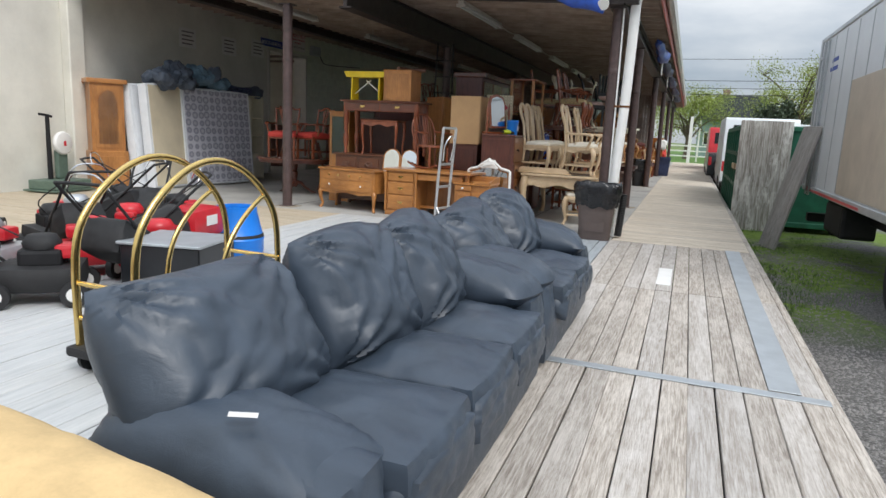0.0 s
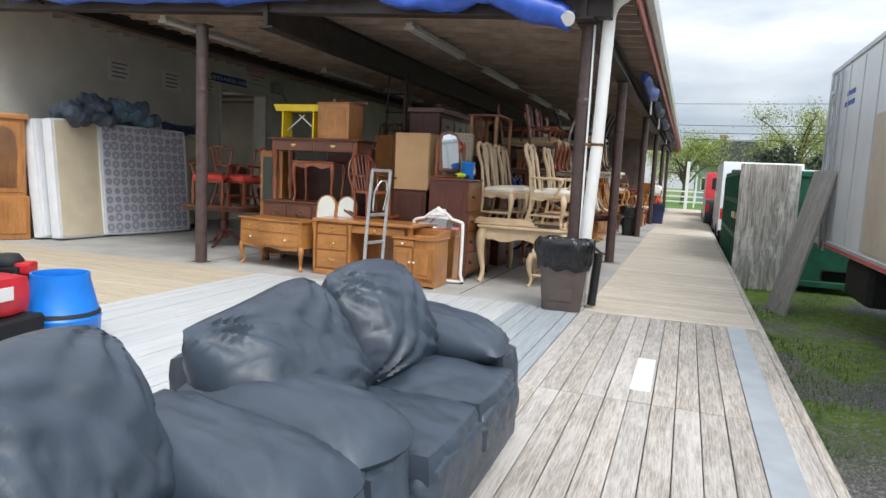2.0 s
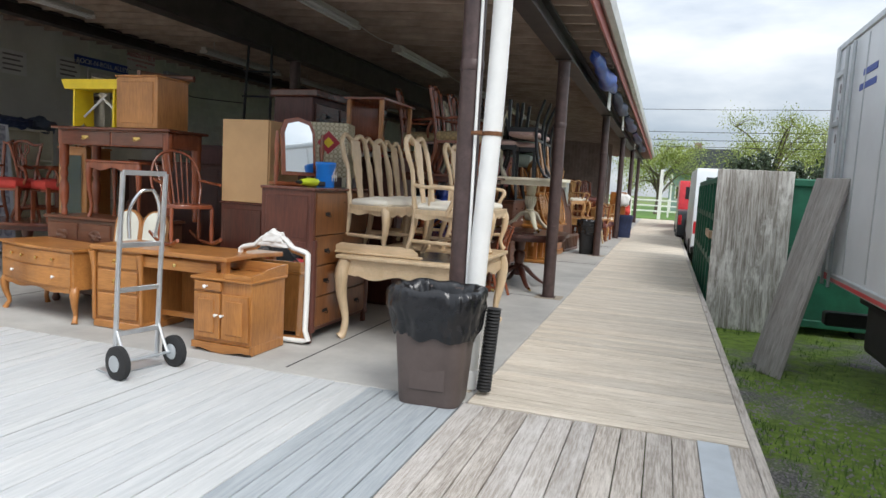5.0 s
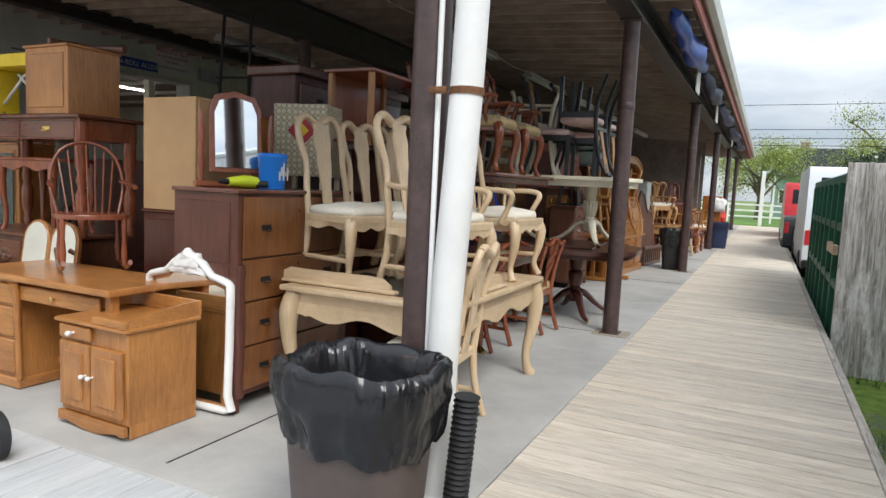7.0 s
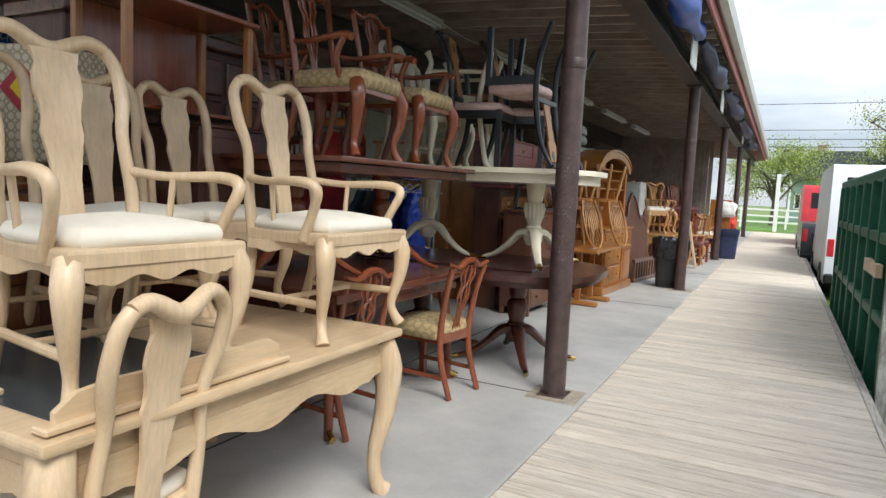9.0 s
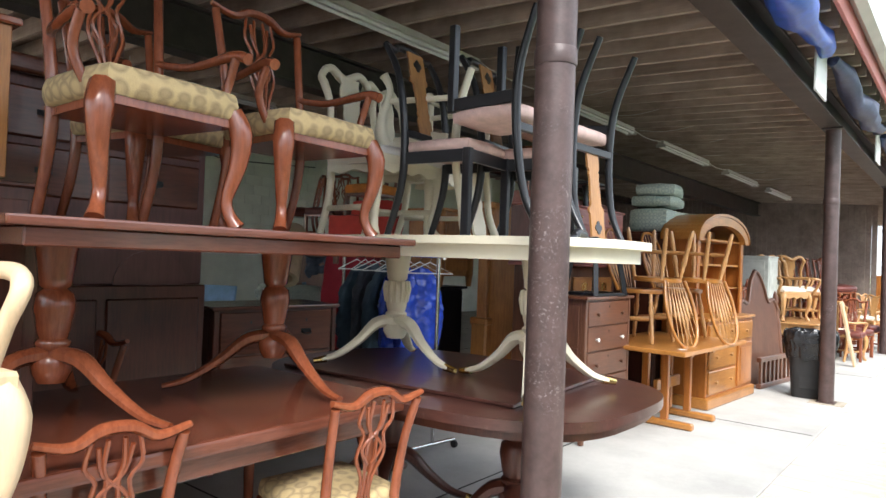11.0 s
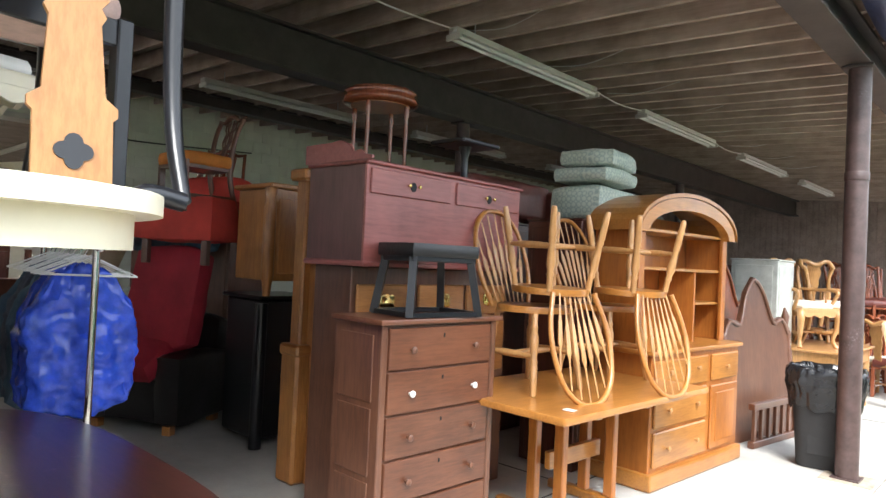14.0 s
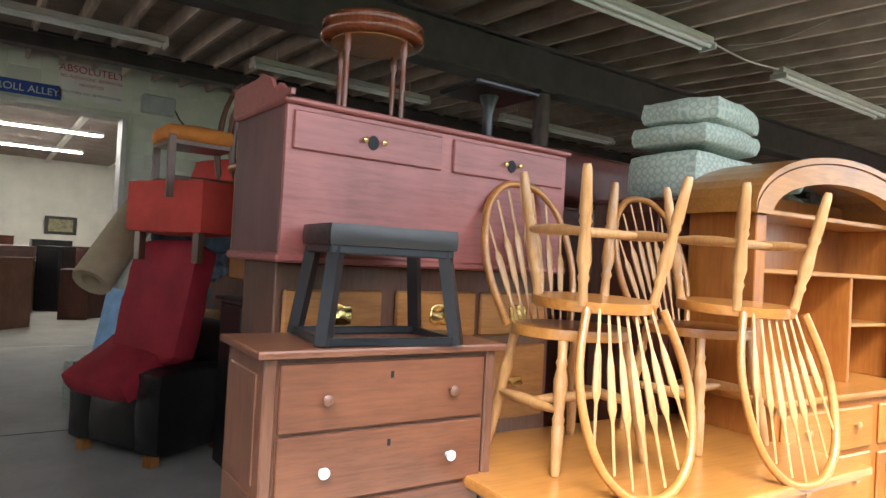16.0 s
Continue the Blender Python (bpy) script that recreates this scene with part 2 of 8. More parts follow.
CREAMP = plain("cream_paint", (0.77, 0.72, 0.56), 0.4, 0, 0.09, 4, 0.06, 50, 0.1)
OAK_Z = wood("golden_oak_upright", (0.3, 0.11, 0.028), (0.52, 0.23, 0.065), "z", 0.34)
OAK_Y = wood("golden_oak_along", (0.3, 0.11, 0.028), (0.52, 0.23, 0.065), "y", 0.34)
OAK_X = wood("golden_oak_across", (0.3, 0.11, 0.028), (0.52, 0.23, 0.065), "x", 0.34)
PINE_Y = wood("honey_pine", (0.33, 0.125, 0.025), (0.48, 0.21, 0.05), "y", 0.3, 7, 0.35)
PINE_Z = wood("orange_pine_upright", (0.31, 0.095, 0.018), (0.46, 0.17, 0.035), "z", 0.32, 7, 0.35)
PINE_S = wood("pale_spindle_wood", (0.38, 0.18, 0.06), (0.55, 0.3, 0.12), "z", 0.32, 9, 0.3)
MAHOG_Z = wood("mahogany_upright", (0.055, 0.015, 0.01), (0.13, 0.04, 0.024), "z", 0.36, 8, 0.15)
BURR = wood("figured_walnut_front", (0.1, 0.03, 0.01), (0.26, 0.1, 0.03), "z", 0.3, 6, 0.3)
MAHOG_Y = wood("mahogany_along", (0.075, 0.02, 0.012), (0.18, 0.055, 0.03), "y", 0.25, 8, 0.45)
MAHOG_X = wood("mahogany_across", (0.075, 0.02, 0.012), (0.18, 0.055, 0.03), "x", 0.25, 8, 0.45)
CHERRY = wood("red_cherry_wood", (0.16, 0.038, 0.016), (0.31, 0.088, 0.038), "z", 0.26, 8, 0.45)
ESPRESSO = wood("worn_dark_table_top", (0.028, 0.011, 0.009), (0.085, 0.032, 0.025), "x", 0.3, 6, 0.4, 0.1, 0.5, (0.2, 0.13, 0.11))
WALNUT_Y = wood("brown_walnut_along", (0.08, 0.026, 0.014), (0.18, 0.068, 0.034), "y", 0.36, 8, 0.25)
WALNUT_Z = wood("brown_walnut_upright", (0.08, 0.03, 0.018), (0.18, 0.078, 0.044), "z", 0.36, 8, 0.25)
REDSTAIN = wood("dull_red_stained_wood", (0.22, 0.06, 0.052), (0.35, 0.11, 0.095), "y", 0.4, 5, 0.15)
# about half as bright a red as REDSTAIN, with upright grain
REDDARK = wood("dark_red_wood", (0.085, 0.03, 0.028), (0.16, 0.06, 0.055), "z", 0.4, 5, 0.15)
BLEACHED = wood("bleached_cream_wood", (0.62, 0.46, 0.28), (0.78, 0.62, 0.43), "z", 0.42, 8, 0.15)
BLEACHED_Y = wood("bleached_cream_wood_along", (0.6, 0.44, 0.26), (0.76, 0.6, 0.41), "y", 0.42, 8, 0.15)
INLAY = wood("golden_inlaid_splat", (0.26, 0.11, 0.035), (0.4, 0.2, 0.07), "z", 0.45, 8, 0.05)
CARDBOARD = plain("tan_board", (0.5, 0.31, 0.15), 0.7, 0, 0.12, 3, 0.08)
IVORY = plain("ivory_seat_cloth", (0.76, 0.71, 0.6), 0.8, 0, 0.08, 6, 0.2, 160)
PINKCLOTH = plain("pale_pink_brocade", (0.62, 0.44, 0.4), 0.6, 0, 0.2, 16, 0.2, 120)
GOLDCLOTH = pattern_cloth("gold_figured_cloth", (0.52, 0.39, 0.2), (0.27, 0.2, 0.11), 14)
PLAID = pattern_cloth("green_woven_cloth", (0.5, 0.55, 0.46), (0.25, 0.33, 0.3), 22)
REDCLOTH = plain("red_upholstery", (0.6, 0.06, 0.045), 0.8, 0, 0.2, 4, 0.2, 140)
WINECLOTH = plain("dark_red_upholstery", (0.36, 0.018, 0.035), 0.8, 0, 0.25, 4, 0.2, 140)
BEIGECLOTH = plain("beige_velour", (0.62, 0.44, 0.22), 0.9, 0, 0.22, 7, 0.4, 90)
NAVY_LEATHER = leather("blue_black_leather", (0.04, 0.055, 0.077), 0.4)
BLACK_LEATHER = leather("black_leather", (0.014, 0.013, 0.013), 0.34)
BROWN_LEATHER = leather("brown_leather", (0.12, 0.03, 0.022), 0.4)
BIN_PLASTIC = plain("brown_bin_plastic", (0.1, 0.075, 0.068), 0.5, 0, 0.2, 5, 0.1)
BAG = plain("black_bin_bag", (0.014, 0.014, 0.016), 0.22, 0, 0.3, 9, 0.5, 24)
BLUEP = plain("bright_blue_plastic", (0.01, 0.2, 0.72), 0.32, 0, 0.15, 4, 0.05)
YELLOWP = plain("yellow_paint", (0.82, 0.6, 0.02), 0.4, 0, 0.12, 5, 0.05)
LIMEP = plain("lime_plastic", (0.6, 0.72, 0.03), 0.4, 0, 0.1, 8, 0.05)
REDP = plain("red_paint", (0.55, 0.02, 0.03), 0.35, 0, 0.2, 5, 0.05)
DUMPSTER = plain("dark_green_paint", (0.018, 0.13, 0.075), 0.5, 0.1, 0.35, 3, 0.2)
TRUCK = plain("white_truck_panel", (0.66, 0.69, 0.72), 0.4, 0.1, 0.08, 1.2, 0.04)
DARKMETAL = plain("black_chassis_metal", (0.02, 0.02, 0.022), 0.6, 0.5, 0.3, 6, 0.2)
SCALE_GREEN = plain("grey_green_enamel", (0.13, 0.19, 0.15), 0.45, 0.2, 0.25, 6, 0.1)
BOARD_PEEL = weathered("peeling_white_plywood", "z", (0.15, 0.13, 0.11), (0.29, 0.26, 0.23), (0.7, 0.69, 0.66), 0.9, 0.9, 4.0, 0.05)
PLANK_GREY = weathered("silvered_planks", "z", (0.15, 0.14, 0.13), (0.27, 0.25, 0.235), (0.4, 0.385, 0.37), 0.3, 0.9, 6.0, 0.2)
MATTRESS = plain("white_mattress_cloth", (0.74, 0.76, 0.79), 0.9, 0, 0.06, 6, 0.3, 100)
BOXCLOTH = plain("beige_box_spring_cloth", (0.63, 0.55, 0.4), 0.9, 0, 0.08, 3, 0.2, 120)
QUILT = pattern_cloth("grey_quilted_cloth", (0.58, 0.58, 0.64), (0.2, 0.2, 0.25), 6)
FLORAL = pattern_cloth("cream_floral_paper", (0.76, 0.7, 0.54), (0.3, 0.24, 0.12), 20)
SIGN_WHITE = plain("white_sign_board", (0.74, 0.72, 0.7), 0.5, 0, 0.06, 4, 0.03)
SIGN_RED = plain("red_sign_ink", (0.45, 0.03, 0.05), 0.5, 0, 0.1, 8, 0.03)
SIGN_BLUE = plain("blue_sign_board", (0.02, 0.06, 0.32), 0.5, 0, 0.1, 4, 0.03)
SIGN_GREY = plain("grey_sign_ink", (0.2, 0.18, 0.18), 0.5, 0, 0.1, 8, 0.03)
DENIM = plain("blue_grey_cloth", (0.06, 0.11, 0.16), 0.9, 0, 0.3, 8, 0.3, 120)
PLASTICBAG = plain("blue_plastic_wrap", (0.03, 0.08, 0.55), 0.18, 0, 0.4, 14, 0.5, 30)
ROLLCARPET = plain("tan_carpet_roll", (0.5, 0.4, 0.26), 0.95, 0, 0.15, 6, 0.4, 120)
MARBLE = plain("dark_slate_top", (0.06, 0.07, 0.075), 0.25, 0, 0.4, 6, 0.05)
LEAF = plain("fresh_spring_leaf", (0.28, 0.34, 0.07), 0.6, 0, 0.4, 1.5, 0.1)
LEAF_DARK = plain("dark_conifer_leaf", (0.045, 0.07, 0.035), 0.6, 0, 0.5, 1.5, 0.1)
BARK = plain("grey_bark", (0.13, 0.1, 0.075), 0.9, 0, 0.4, 8, 0.5, 30)
HOUSE_GREEN = plain("grey_green_siding", (0.2, 0.29, 0.26), 0.7, 0, 0.1, 1, 0.05)
SHINGLE = plain("dark_shingles", (0.07, 0.075, 0.085), 0.85, 0, 0.25, 2, 0.3)


def ground_mat():
    m, nt, b = base_mat("moss_and_gravel", 0.95)
    v = coords(nt, (1, 1, 1), False)
    patch = noise_tex(nt, v, 0.55, 6, 0.62)
    fine = noise_tex(nt, v, 45, 4, 0.7)
    mid = noise_tex(nt, v, 7, 5, 0.7)
    grass = ramp(nt, mid, [(0.3, (0.07, 0.11, 0.014)), (0.55, (0.14, 0.22, 0.025)), (0.75, (0.23, 0.3, 0.05))])
    gravel = ramp(nt, fine, [(0.3, (0.05, 0.048, 0.045)), (0.52, (0.12, 0.115, 0.11)), (0.68, (0.34, 0.33, 0.32))])
    f = ramp(nt, patch, [(0.5, (0, 0, 0)), (0.58, (1, 1, 1))])
    near = nt.nodes.new("ShaderNodeSeparateXYZ")
    nt.links.new(v, near.inputs[0])
    ry = nt.nodes.new("ShaderNodeMapRange")
    ry.inputs["From Min"].default_value, ry.inputs["From Max"].default_value = 6.0, 7.6
    ry.inputs["To Min"].default_value, ry.inputs["To Max"].default_value = 1.0, 0.0
    nt.links.new(near.outputs["Y"], ry.inputs["Value"])
    mx = nt.nodes.new("ShaderNodeMath")
    mx.operation = "MAXIMUM"
    nt.links.new(f, mx.inputs[0])
    nt.links.new(ry.outputs[0], mx.inputs[1])
    nt.links.new(mixc(nt, mx.outputs[0], grass, gravel), b.inputs["Base Color"])
    bump(nt, b, fine, 0.8, 0.02)
    return m


GROUND = ground_mat()
GRASS = plain("mown_grass", (0.1, 0.2, 0.03), 0.9, 0, 0.35, 0.8, 0.5, 30)
ROADM = plain("grey_asphalt", (0.12, 0.12, 0.12), 0.9, 0, 0.2, 1.0, 0.3, 60)


# ---- mesh helpers ----
def part(name, bm, material, parent=None, label="", smooth=False):
    """Links a bmesh as one mesh object under a thing or a part."""
    me = bpy.data.meshes.new(name)
    bmesh.ops.recalc_face_normals(bm, faces=bm.faces)
    bm.to_mesh(me)
    bm.free()
    me.materials.append(material)
    if smooth:
        me.shade_smooth()
        me.set_sharp_from_angle(angle=radians(50))
    ob = new(name, me)
    if parent is not None:
        ob.parent = parent
    if label:
        ob["label"] = label
    return ob


def thing(name, label, category, m=None, group=""):
    ob = new(name)
    ob.empty_display_size = 0.1
    tagged(ob, label, category, group)
    if m is not None:
        ob.matrix_basis = m
    return ob


def setting(name, bm, material, label, category, smooth=False):
    return tagged(part(name, bm, material, None, label, smooth), label, category, kind="structure")


def box(x0, x1, y0, y1, z0, z1, bev=0.006, bm=None, m=None, seg=1):
    """A box with softened edges, added to bm."""
    bm = bm or bmesh.new()
    r = bmesh.ops.create_cube(bm, size=1.0)
    vs = r["verts"]
    for v in vs:
        v.co = Vector((x0 + (v.co.x + 0.5) * (x1 - x0), y0 + (v.co.y + 0.5) * (y1 - y0), z0 + (v.co.z + 0.5) * (z1 - z0)))
    if m is not None:
        bmesh.ops.transform(bm, matrix=m, verts=vs)
    if bev > 0:
        es = list({e for v in vs for e in v.link_edges})
        bmesh.ops.bevel(bm, geom=es, offset=min(bev, 0.45 * min(abs(x1 - x0), abs(y1 - y0), abs(z1 - z0))), segments=seg, affect="EDGES", profile=0.6)
    return bm


def lathe(profile, seg=14, bm=None, m=None):
    """A turned shape round z from (radius, height) pairs."""
    bm = bm or bmesh.new()
    rings = []
    for r, z in profile:
        ring = []
        for i in range(seg):
            a = 2 * math.pi * i / seg
            p = Vector((r * math.cos(a), r * math.sin(a), z))
            ring.append(bm.verts.new(m @ p if m is not None else p))
        rings.append(ring)
    for a, b in zip(rings, rings[1:]):
        for i in range(seg):
            bm.faces.new((a[i], a[(i + 1) % seg], b[(i + 1) % seg], b[i]))
    bm.faces.new(rings[0][::-1])
    bm.faces.new(rings[-1])
    return bm


def smooth_path(pts, n=4):
    """Catmull-Rom points through the given ones."""
    P = [Vector(p) for p in pts]
    out = []
    for i in range(len(P) - 1):
        p0, p1, p2, p3 = P[max(i - 1, 0)], P[i], P[i + 1], P[min(i + 2, len(P) - 1)]
        for k in range(n):
            t = k / n
            out.append(0.5 * ((2 * p1) + (p2 - p0) * t + (2 * p0 - 5 * p1 + 4 * p2 - p3) * t * t + (3 * p1 - p0 - 3 * p2 + p3) * t ** 3))
    out.append(P[-1])
    return out


def tube(pts, rad, seg=8, bm=None, m=None, flat=1.0, n=4, up=(0, 0, 1), closed_ends=True):
    """A bar swept along a smooth path; rad: one radius or one for each point; flat squeezes it across."""
    bm = bm or bmesh.new()
    path = smooth_path(pts, n) if n > 1 else [Vector(p) for p in pts]
    if isinstance(rad, (int, float)):
        rads = [rad] * len(path)
    else:
        rads = []
        for i in range(len(path)):
            t = i / (len(path) - 1) * (len(rad) - 1)
            k = min(int(t), len(rad) - 2)
            rads.append(rad[k] + (rad[k + 1] - rad[k]) * (t - k))
    rings = []
    side = None
    for i, p in enumerate(path):
        d = (path[min(i + 1, len(path) - 1)] - path[max(i - 1, 0)]).normalized()
        if side is None:
            side = d.cross(Vector(up))
            if side.length < 0.1:
                side = d.cross(Vector((1, 0, 0)))
        else:
            side = side - d * side.dot(d)
        side.normalize()
        other = d.cross(side)
        ring = []
        for k in range(seg):
            a = 2 * math.pi * (k + 0.5) / seg
            q = p + side * (math.cos(a) * rads[i]) + other * (math.sin(a) * rads[i] * flat)
            ring.append(bm.verts.new(m @ q if m is not None else q))
        rings.append(ring)
    for a, b in zip(rings, rings[1:]):
        for k in range(seg):
            bm.faces.new((a[k], a[(k + 1) % seg], b[(k + 1) % seg], b[k]))
    if closed_ends:
        bm.faces.new(rings[0][::-1])
        bm.faces.new(rings[-1])
    return bm


def prism(outline, t, bm=None, m=None, bev=0.0):
    """A flat shape in the local xy plane, given thickness along z from 0 to t."""
    bm = bm or bmesh.new()
    lo = [bm.verts.new((x, y, 0)) for x, y in outline]
    hi = [bm.verts.new((x, y, t)) for x, y in outline]
    bm.faces.new(lo[::-1])
    top = bm.faces.new(hi)
    n = len(outline)
    for i in range(n):
        bm.faces.new((lo[i], lo[(i + 1) % n], hi[(i + 1) % n], hi[i]))
    if bev:
        bmesh.ops.bevel(bm, geom=list(top.edges), offset=bev, segments=2, affect="EDGES", profile=0.6)
    if m is not None:
        bmesh.ops.transform(bm, matrix=m, verts=[v for v in bm.verts] if bev else lo + hi)
    return bm


def cushion(w, d, h, e=0.35, wrinkle=0.012, seed=0.0, cuts=12, bm=None, m=None, crown=0.0, scale=5.0):
    """A stuffed block: rounded edges, bulging faces, creases."""
    own = bmesh.new()
    bmesh.ops.create_cube(own, size=2.0)
    bmesh.ops.subdivide_edges(own, edges=list(own.edges), cuts=cuts, use_grid_fill=True)
    for v in own.verts:
        x, y, z = v.co
        k = e
        n = Vector((x * math.sqrt(max(0, 1 - k * (y * y / 2 + z * z / 2 - y * y * z * z / 3))),
                    y * math.sqrt(max(0, 1 - k * (x * x / 2 + z * z / 2 - x * x * z * z / 3))),
                    z * math.sqrt(max(0, 1 - k * (y * y / 2 + x * x / 2 - y * y * x * x / 3)))))
        thin = 1 - 0.35 * e * max(abs(x), abs(y)) ** 4
        p = Vector((n.x * w / 2, n.y * d / 2, n.z * h / 2 * thin))
        p.z += crown * (1 - x * x) * (1 - y * y) * (1 if z > 0 else 0.3)
        if wrinkle:
            q = p * scale + Vector((seed * 7.3, seed * 3.1, seed))
            f = noise.noise(q) * 0.9 + noise.noise(q * Vector((0.6, 2.6, 1.4)).length) * 0.35
            ridge = 1 - abs(noise.noise(Vector((q.x * 1.7, q.y * 0.8, q.z * 1.2)) + Vector((9, 2, seed)))) * 2
            p += n.normalized() * wrinkle * (f - 0.6 * max(0, ridge - 0.55))
        v.co = m @ p if m is not None else p
    if bm is None:
        return own
    me = bpy.data.meshes.new("tmp")
    own.to_mesh(me)
    bm.from_mesh(me)
    own.free()
    bpy.data.meshes.remove(me)
    return bm


def pillow(w, h, t, seed=0.0, crease=0.02, n=26, m=None):
    """A loose stuffed cushion standing upright, facing +x: pinched seams, pointed corners, creases from the corners."""
    bm = bmesh.new()
    grid = {}
    rnd = random.Random(seed)
    ph = [rnd.uniform(0, 6) for _ in range(4)]
    for side in (1, -1):
        for i in range(n + 1):
            for j in range(n + 1):
                u, v = 2 * i / n - 1, 2 * j / n - 1
                rim = abs(u) >= 0.999 or abs(v) >= 0.999
                if side == -1 and rim:
                    grid[(side, i, j)] = grid[(1, i, j)]
                    continue
                y = w / 2 * u * math.sqrt(1 - 0.16 * abs(v) ** 3)
                z = h / 2 * v * math.sqrt(1 - 0.16 * abs(u) ** 3)
                f = ((1 - abs(u) ** 3.2) * (1 - abs(v) ** 3.2)) ** 0.62
                th = t / 2 * f * (1.0 - 0.18 * v)
                wr = 0.0
                for k, (cu, cv) in enumerate(((-1, -1), (1, -1), (-1, 1), (1, 1))):
                    du, dv = u - cu, v - cv
                    r, a = math.hypot(du, dv), math.atan2(dv, du)
                    wr += math.sin(a * 17 + ph[k] + 2.2 * noise.noise(Vector((u * 2, v * 2, seed)))) * math.exp(-2.1 * r) * min(1, r * 4)
                q = Vector((u * 2.2, v * 1.3, seed * 3.7 + side))
                wr += 0.45 * noise.noise(q) - 0.22 * max(0, 1 - abs(noise.noise(q * 1.6 + Vector((4, 1, 0)))) * 6) * (1 - v * v)
                x = side * (th + crease * wr * min(1, f * 1.6))
                zz = z - 0.05 * h * (1 - abs(v)) * (1 if v < 0 else 0) + 0.03 * h * math.sin(u * 2 + ph[0]) * max(0, v)
                p = Vector((x, y, zz))
                grid[(side, i, j)] = bm.verts.new(m @ p if m is not None else p)
        for i in range(n):
            for j in range(n):
                q = [grid[(side, a, b)] for a, b in ((i, j), (i + 1, j), (i + 1, j + 1), (i, j + 1))]
                bm.faces.new(q if side == 1 else q[::-1])
    return bm


def oval(a, b, n=40, power=2.0):
    out = []
    for i in range(n):
        t = 2 * math.pi * i / n
        c, s = math.cos(t), math.sin(t)
        out.append((a * math.copysign(abs(c) ** (2 / power), c), b * math.copysign(abs(s) ** (2 / power), s)))
    return out


def share(name, me, parent, loc, rz=0.0, mat_slot=None):
    ob = new(name, me)
    ob.location = loc
    ob.rotation_euler = (0, 0, rz)
    ob.parent = parent
    return ob


# ---- ground, decks, slab ----
bm = bmesh.new()
bmesh.ops.create_grid(bm, x_segments=1, y_segments=1, size=400)
for v in bm.verts:
    v.co.z = -0.45
setting("ground", bm, GROUND, "wet ground of moss, thin grass and dark gravel", "ground")
setting("lawn", box(-60, 90, 58, 120, -0.5, -0.41, 0), GRASS, "mown green lawn beyond the yard", "lawn")
setting("road", box(-3, 14, 45, 54, -0.5, -0.425, 0), ROADM, "grey asphalt drive at the end of the boardwalk", "road")
slab = setting("floor", box(-7.980, 2.43, 8.56, 45, -0.45, -0.004, 0.01), CONCRETE, "worn grey concrete floor of the open shed", "floor")
bm = bmesh.new()
for yy in (13.3, 18.0, 22.6, 27.4):
    box(-7.880, 2.40, yy, yy + 0.012, -0.01, -0.0015, 0, bm)
for xx in (-3.2, 0.9):
    box(xx, xx + 0.012, 8.7, 34, -0.01, -0.0015, 0, bm)
part("joint", bm, BLACKMATT, slab)
for px, py in ((2.2, 13.35), (2.22, 19.9), (2.2, 8.95), (-3.2, 8.85)):
    pc = tagged(part("floor_patch", box(px - 0.17, px + 0.2, py - 0.17, py + 0.17, -0.02, 0.002, 0.003), plain("patch_mortar", (0.36, 0.31, 0.24), 0.95, 0, 0.4, 14, 0.6, 50)), "rough mortar patch round a post foot", "floor patch", kind="structure")


def deck(name, label, x0, x1, y0, y1, width, along, materials, gap=0.006, z=0.0, thick=0.04, splits=(), cap=300):
    """A deck of single boards that share one mesh for each length."""
    base = thing(name, label, "deck")
    base["kind"] = "structure"
    rnd = random.Random(name)
    lo, hi = (x0, x1) if along == "y" else (y0, y1)
    cuts = sorted({(y0 if along == "y" else x0), (y1 if along == "y" else x1), *splits})
    n = max(1, round((hi - lo) / width))
    step = (hi - lo) / n
    meshes = {}
    for i in range(n):
        a = lo + i * step
        seams = list(cuts)
        for s, e in zip(seams, seams[1:]):
            mat = rnd.choice(materials)
            key = (round(e - s, 3), mat.name)
            if key not in meshes:
                L, W = e - s - 0.006, step - gap
                b = box(-W / 2, W / 2, -L / 2, L / 2, -thick, 0, 0.004) if along == "y" else box(-L / 2, L / 2, -W / 2, W / 2, -thick, 0, 0.004)
                me = bpy.data.meshes.new("board")
                b.to_mesh(me)
                b.free()
                me.materials.append(mat)
                meshes[key] = me
            mid = (s + e) / 2
            c = a + step / 2
            loc = (c, mid, z + rnd.uniform(-0.004, 0.003)) if along == "y" else (mid, c, z + rnd.uniform(-0.004, 0.003))
            ob = share("board", meshes[key], base, loc, rnd.uniform(-0.0015, 0.0015))
            ob.rotation_euler.x = rnd.uniform(-0.004, 0.004) if along == "x" else 0
    return base


# ---- building shell ----
wall = setting("wall_west", box(-8.330, -8.000, -6.0, 15.1, -0.45, 4.4, 0.01), WALL_CREAM, "cream rendered wall with stains and hairline cracks", "wall")
setting("wall_west_lintel", box(-8.330, -8.005, 15.1, 17.05, 3.43, 4.4, 0.01), WALL_BLOCK, "painted block wall above a wide doorway", "wall")
setting("wall_west_far", box(-8.330, -8.005, 17.05, 34.3, -0.45, 4.4, 0.01), WALL_BLOCK, "pale green painted block wall", "wall")
setting("wall_pilaster", box(-8.000, -7.780, 8.5, 8.85, -0.02, 3.9, 0.02), WALL_CREAM, "cream rendered corner pier of the wall", "wall")
setting("wall_north", box(-8.000, 1.0, 34.0, 34.25, -0.45, 4.4, 0.01), ROOF_BOARD, "dark boarded end wall of the shed", "wall")
bm = bmesh.new()
for k in range(62):
    box(-7.980 + k * 0.15, -7.980 + k * 0.15 + 0.142, 33.965, 33.998, 0, 3.9, 0.004, bm)
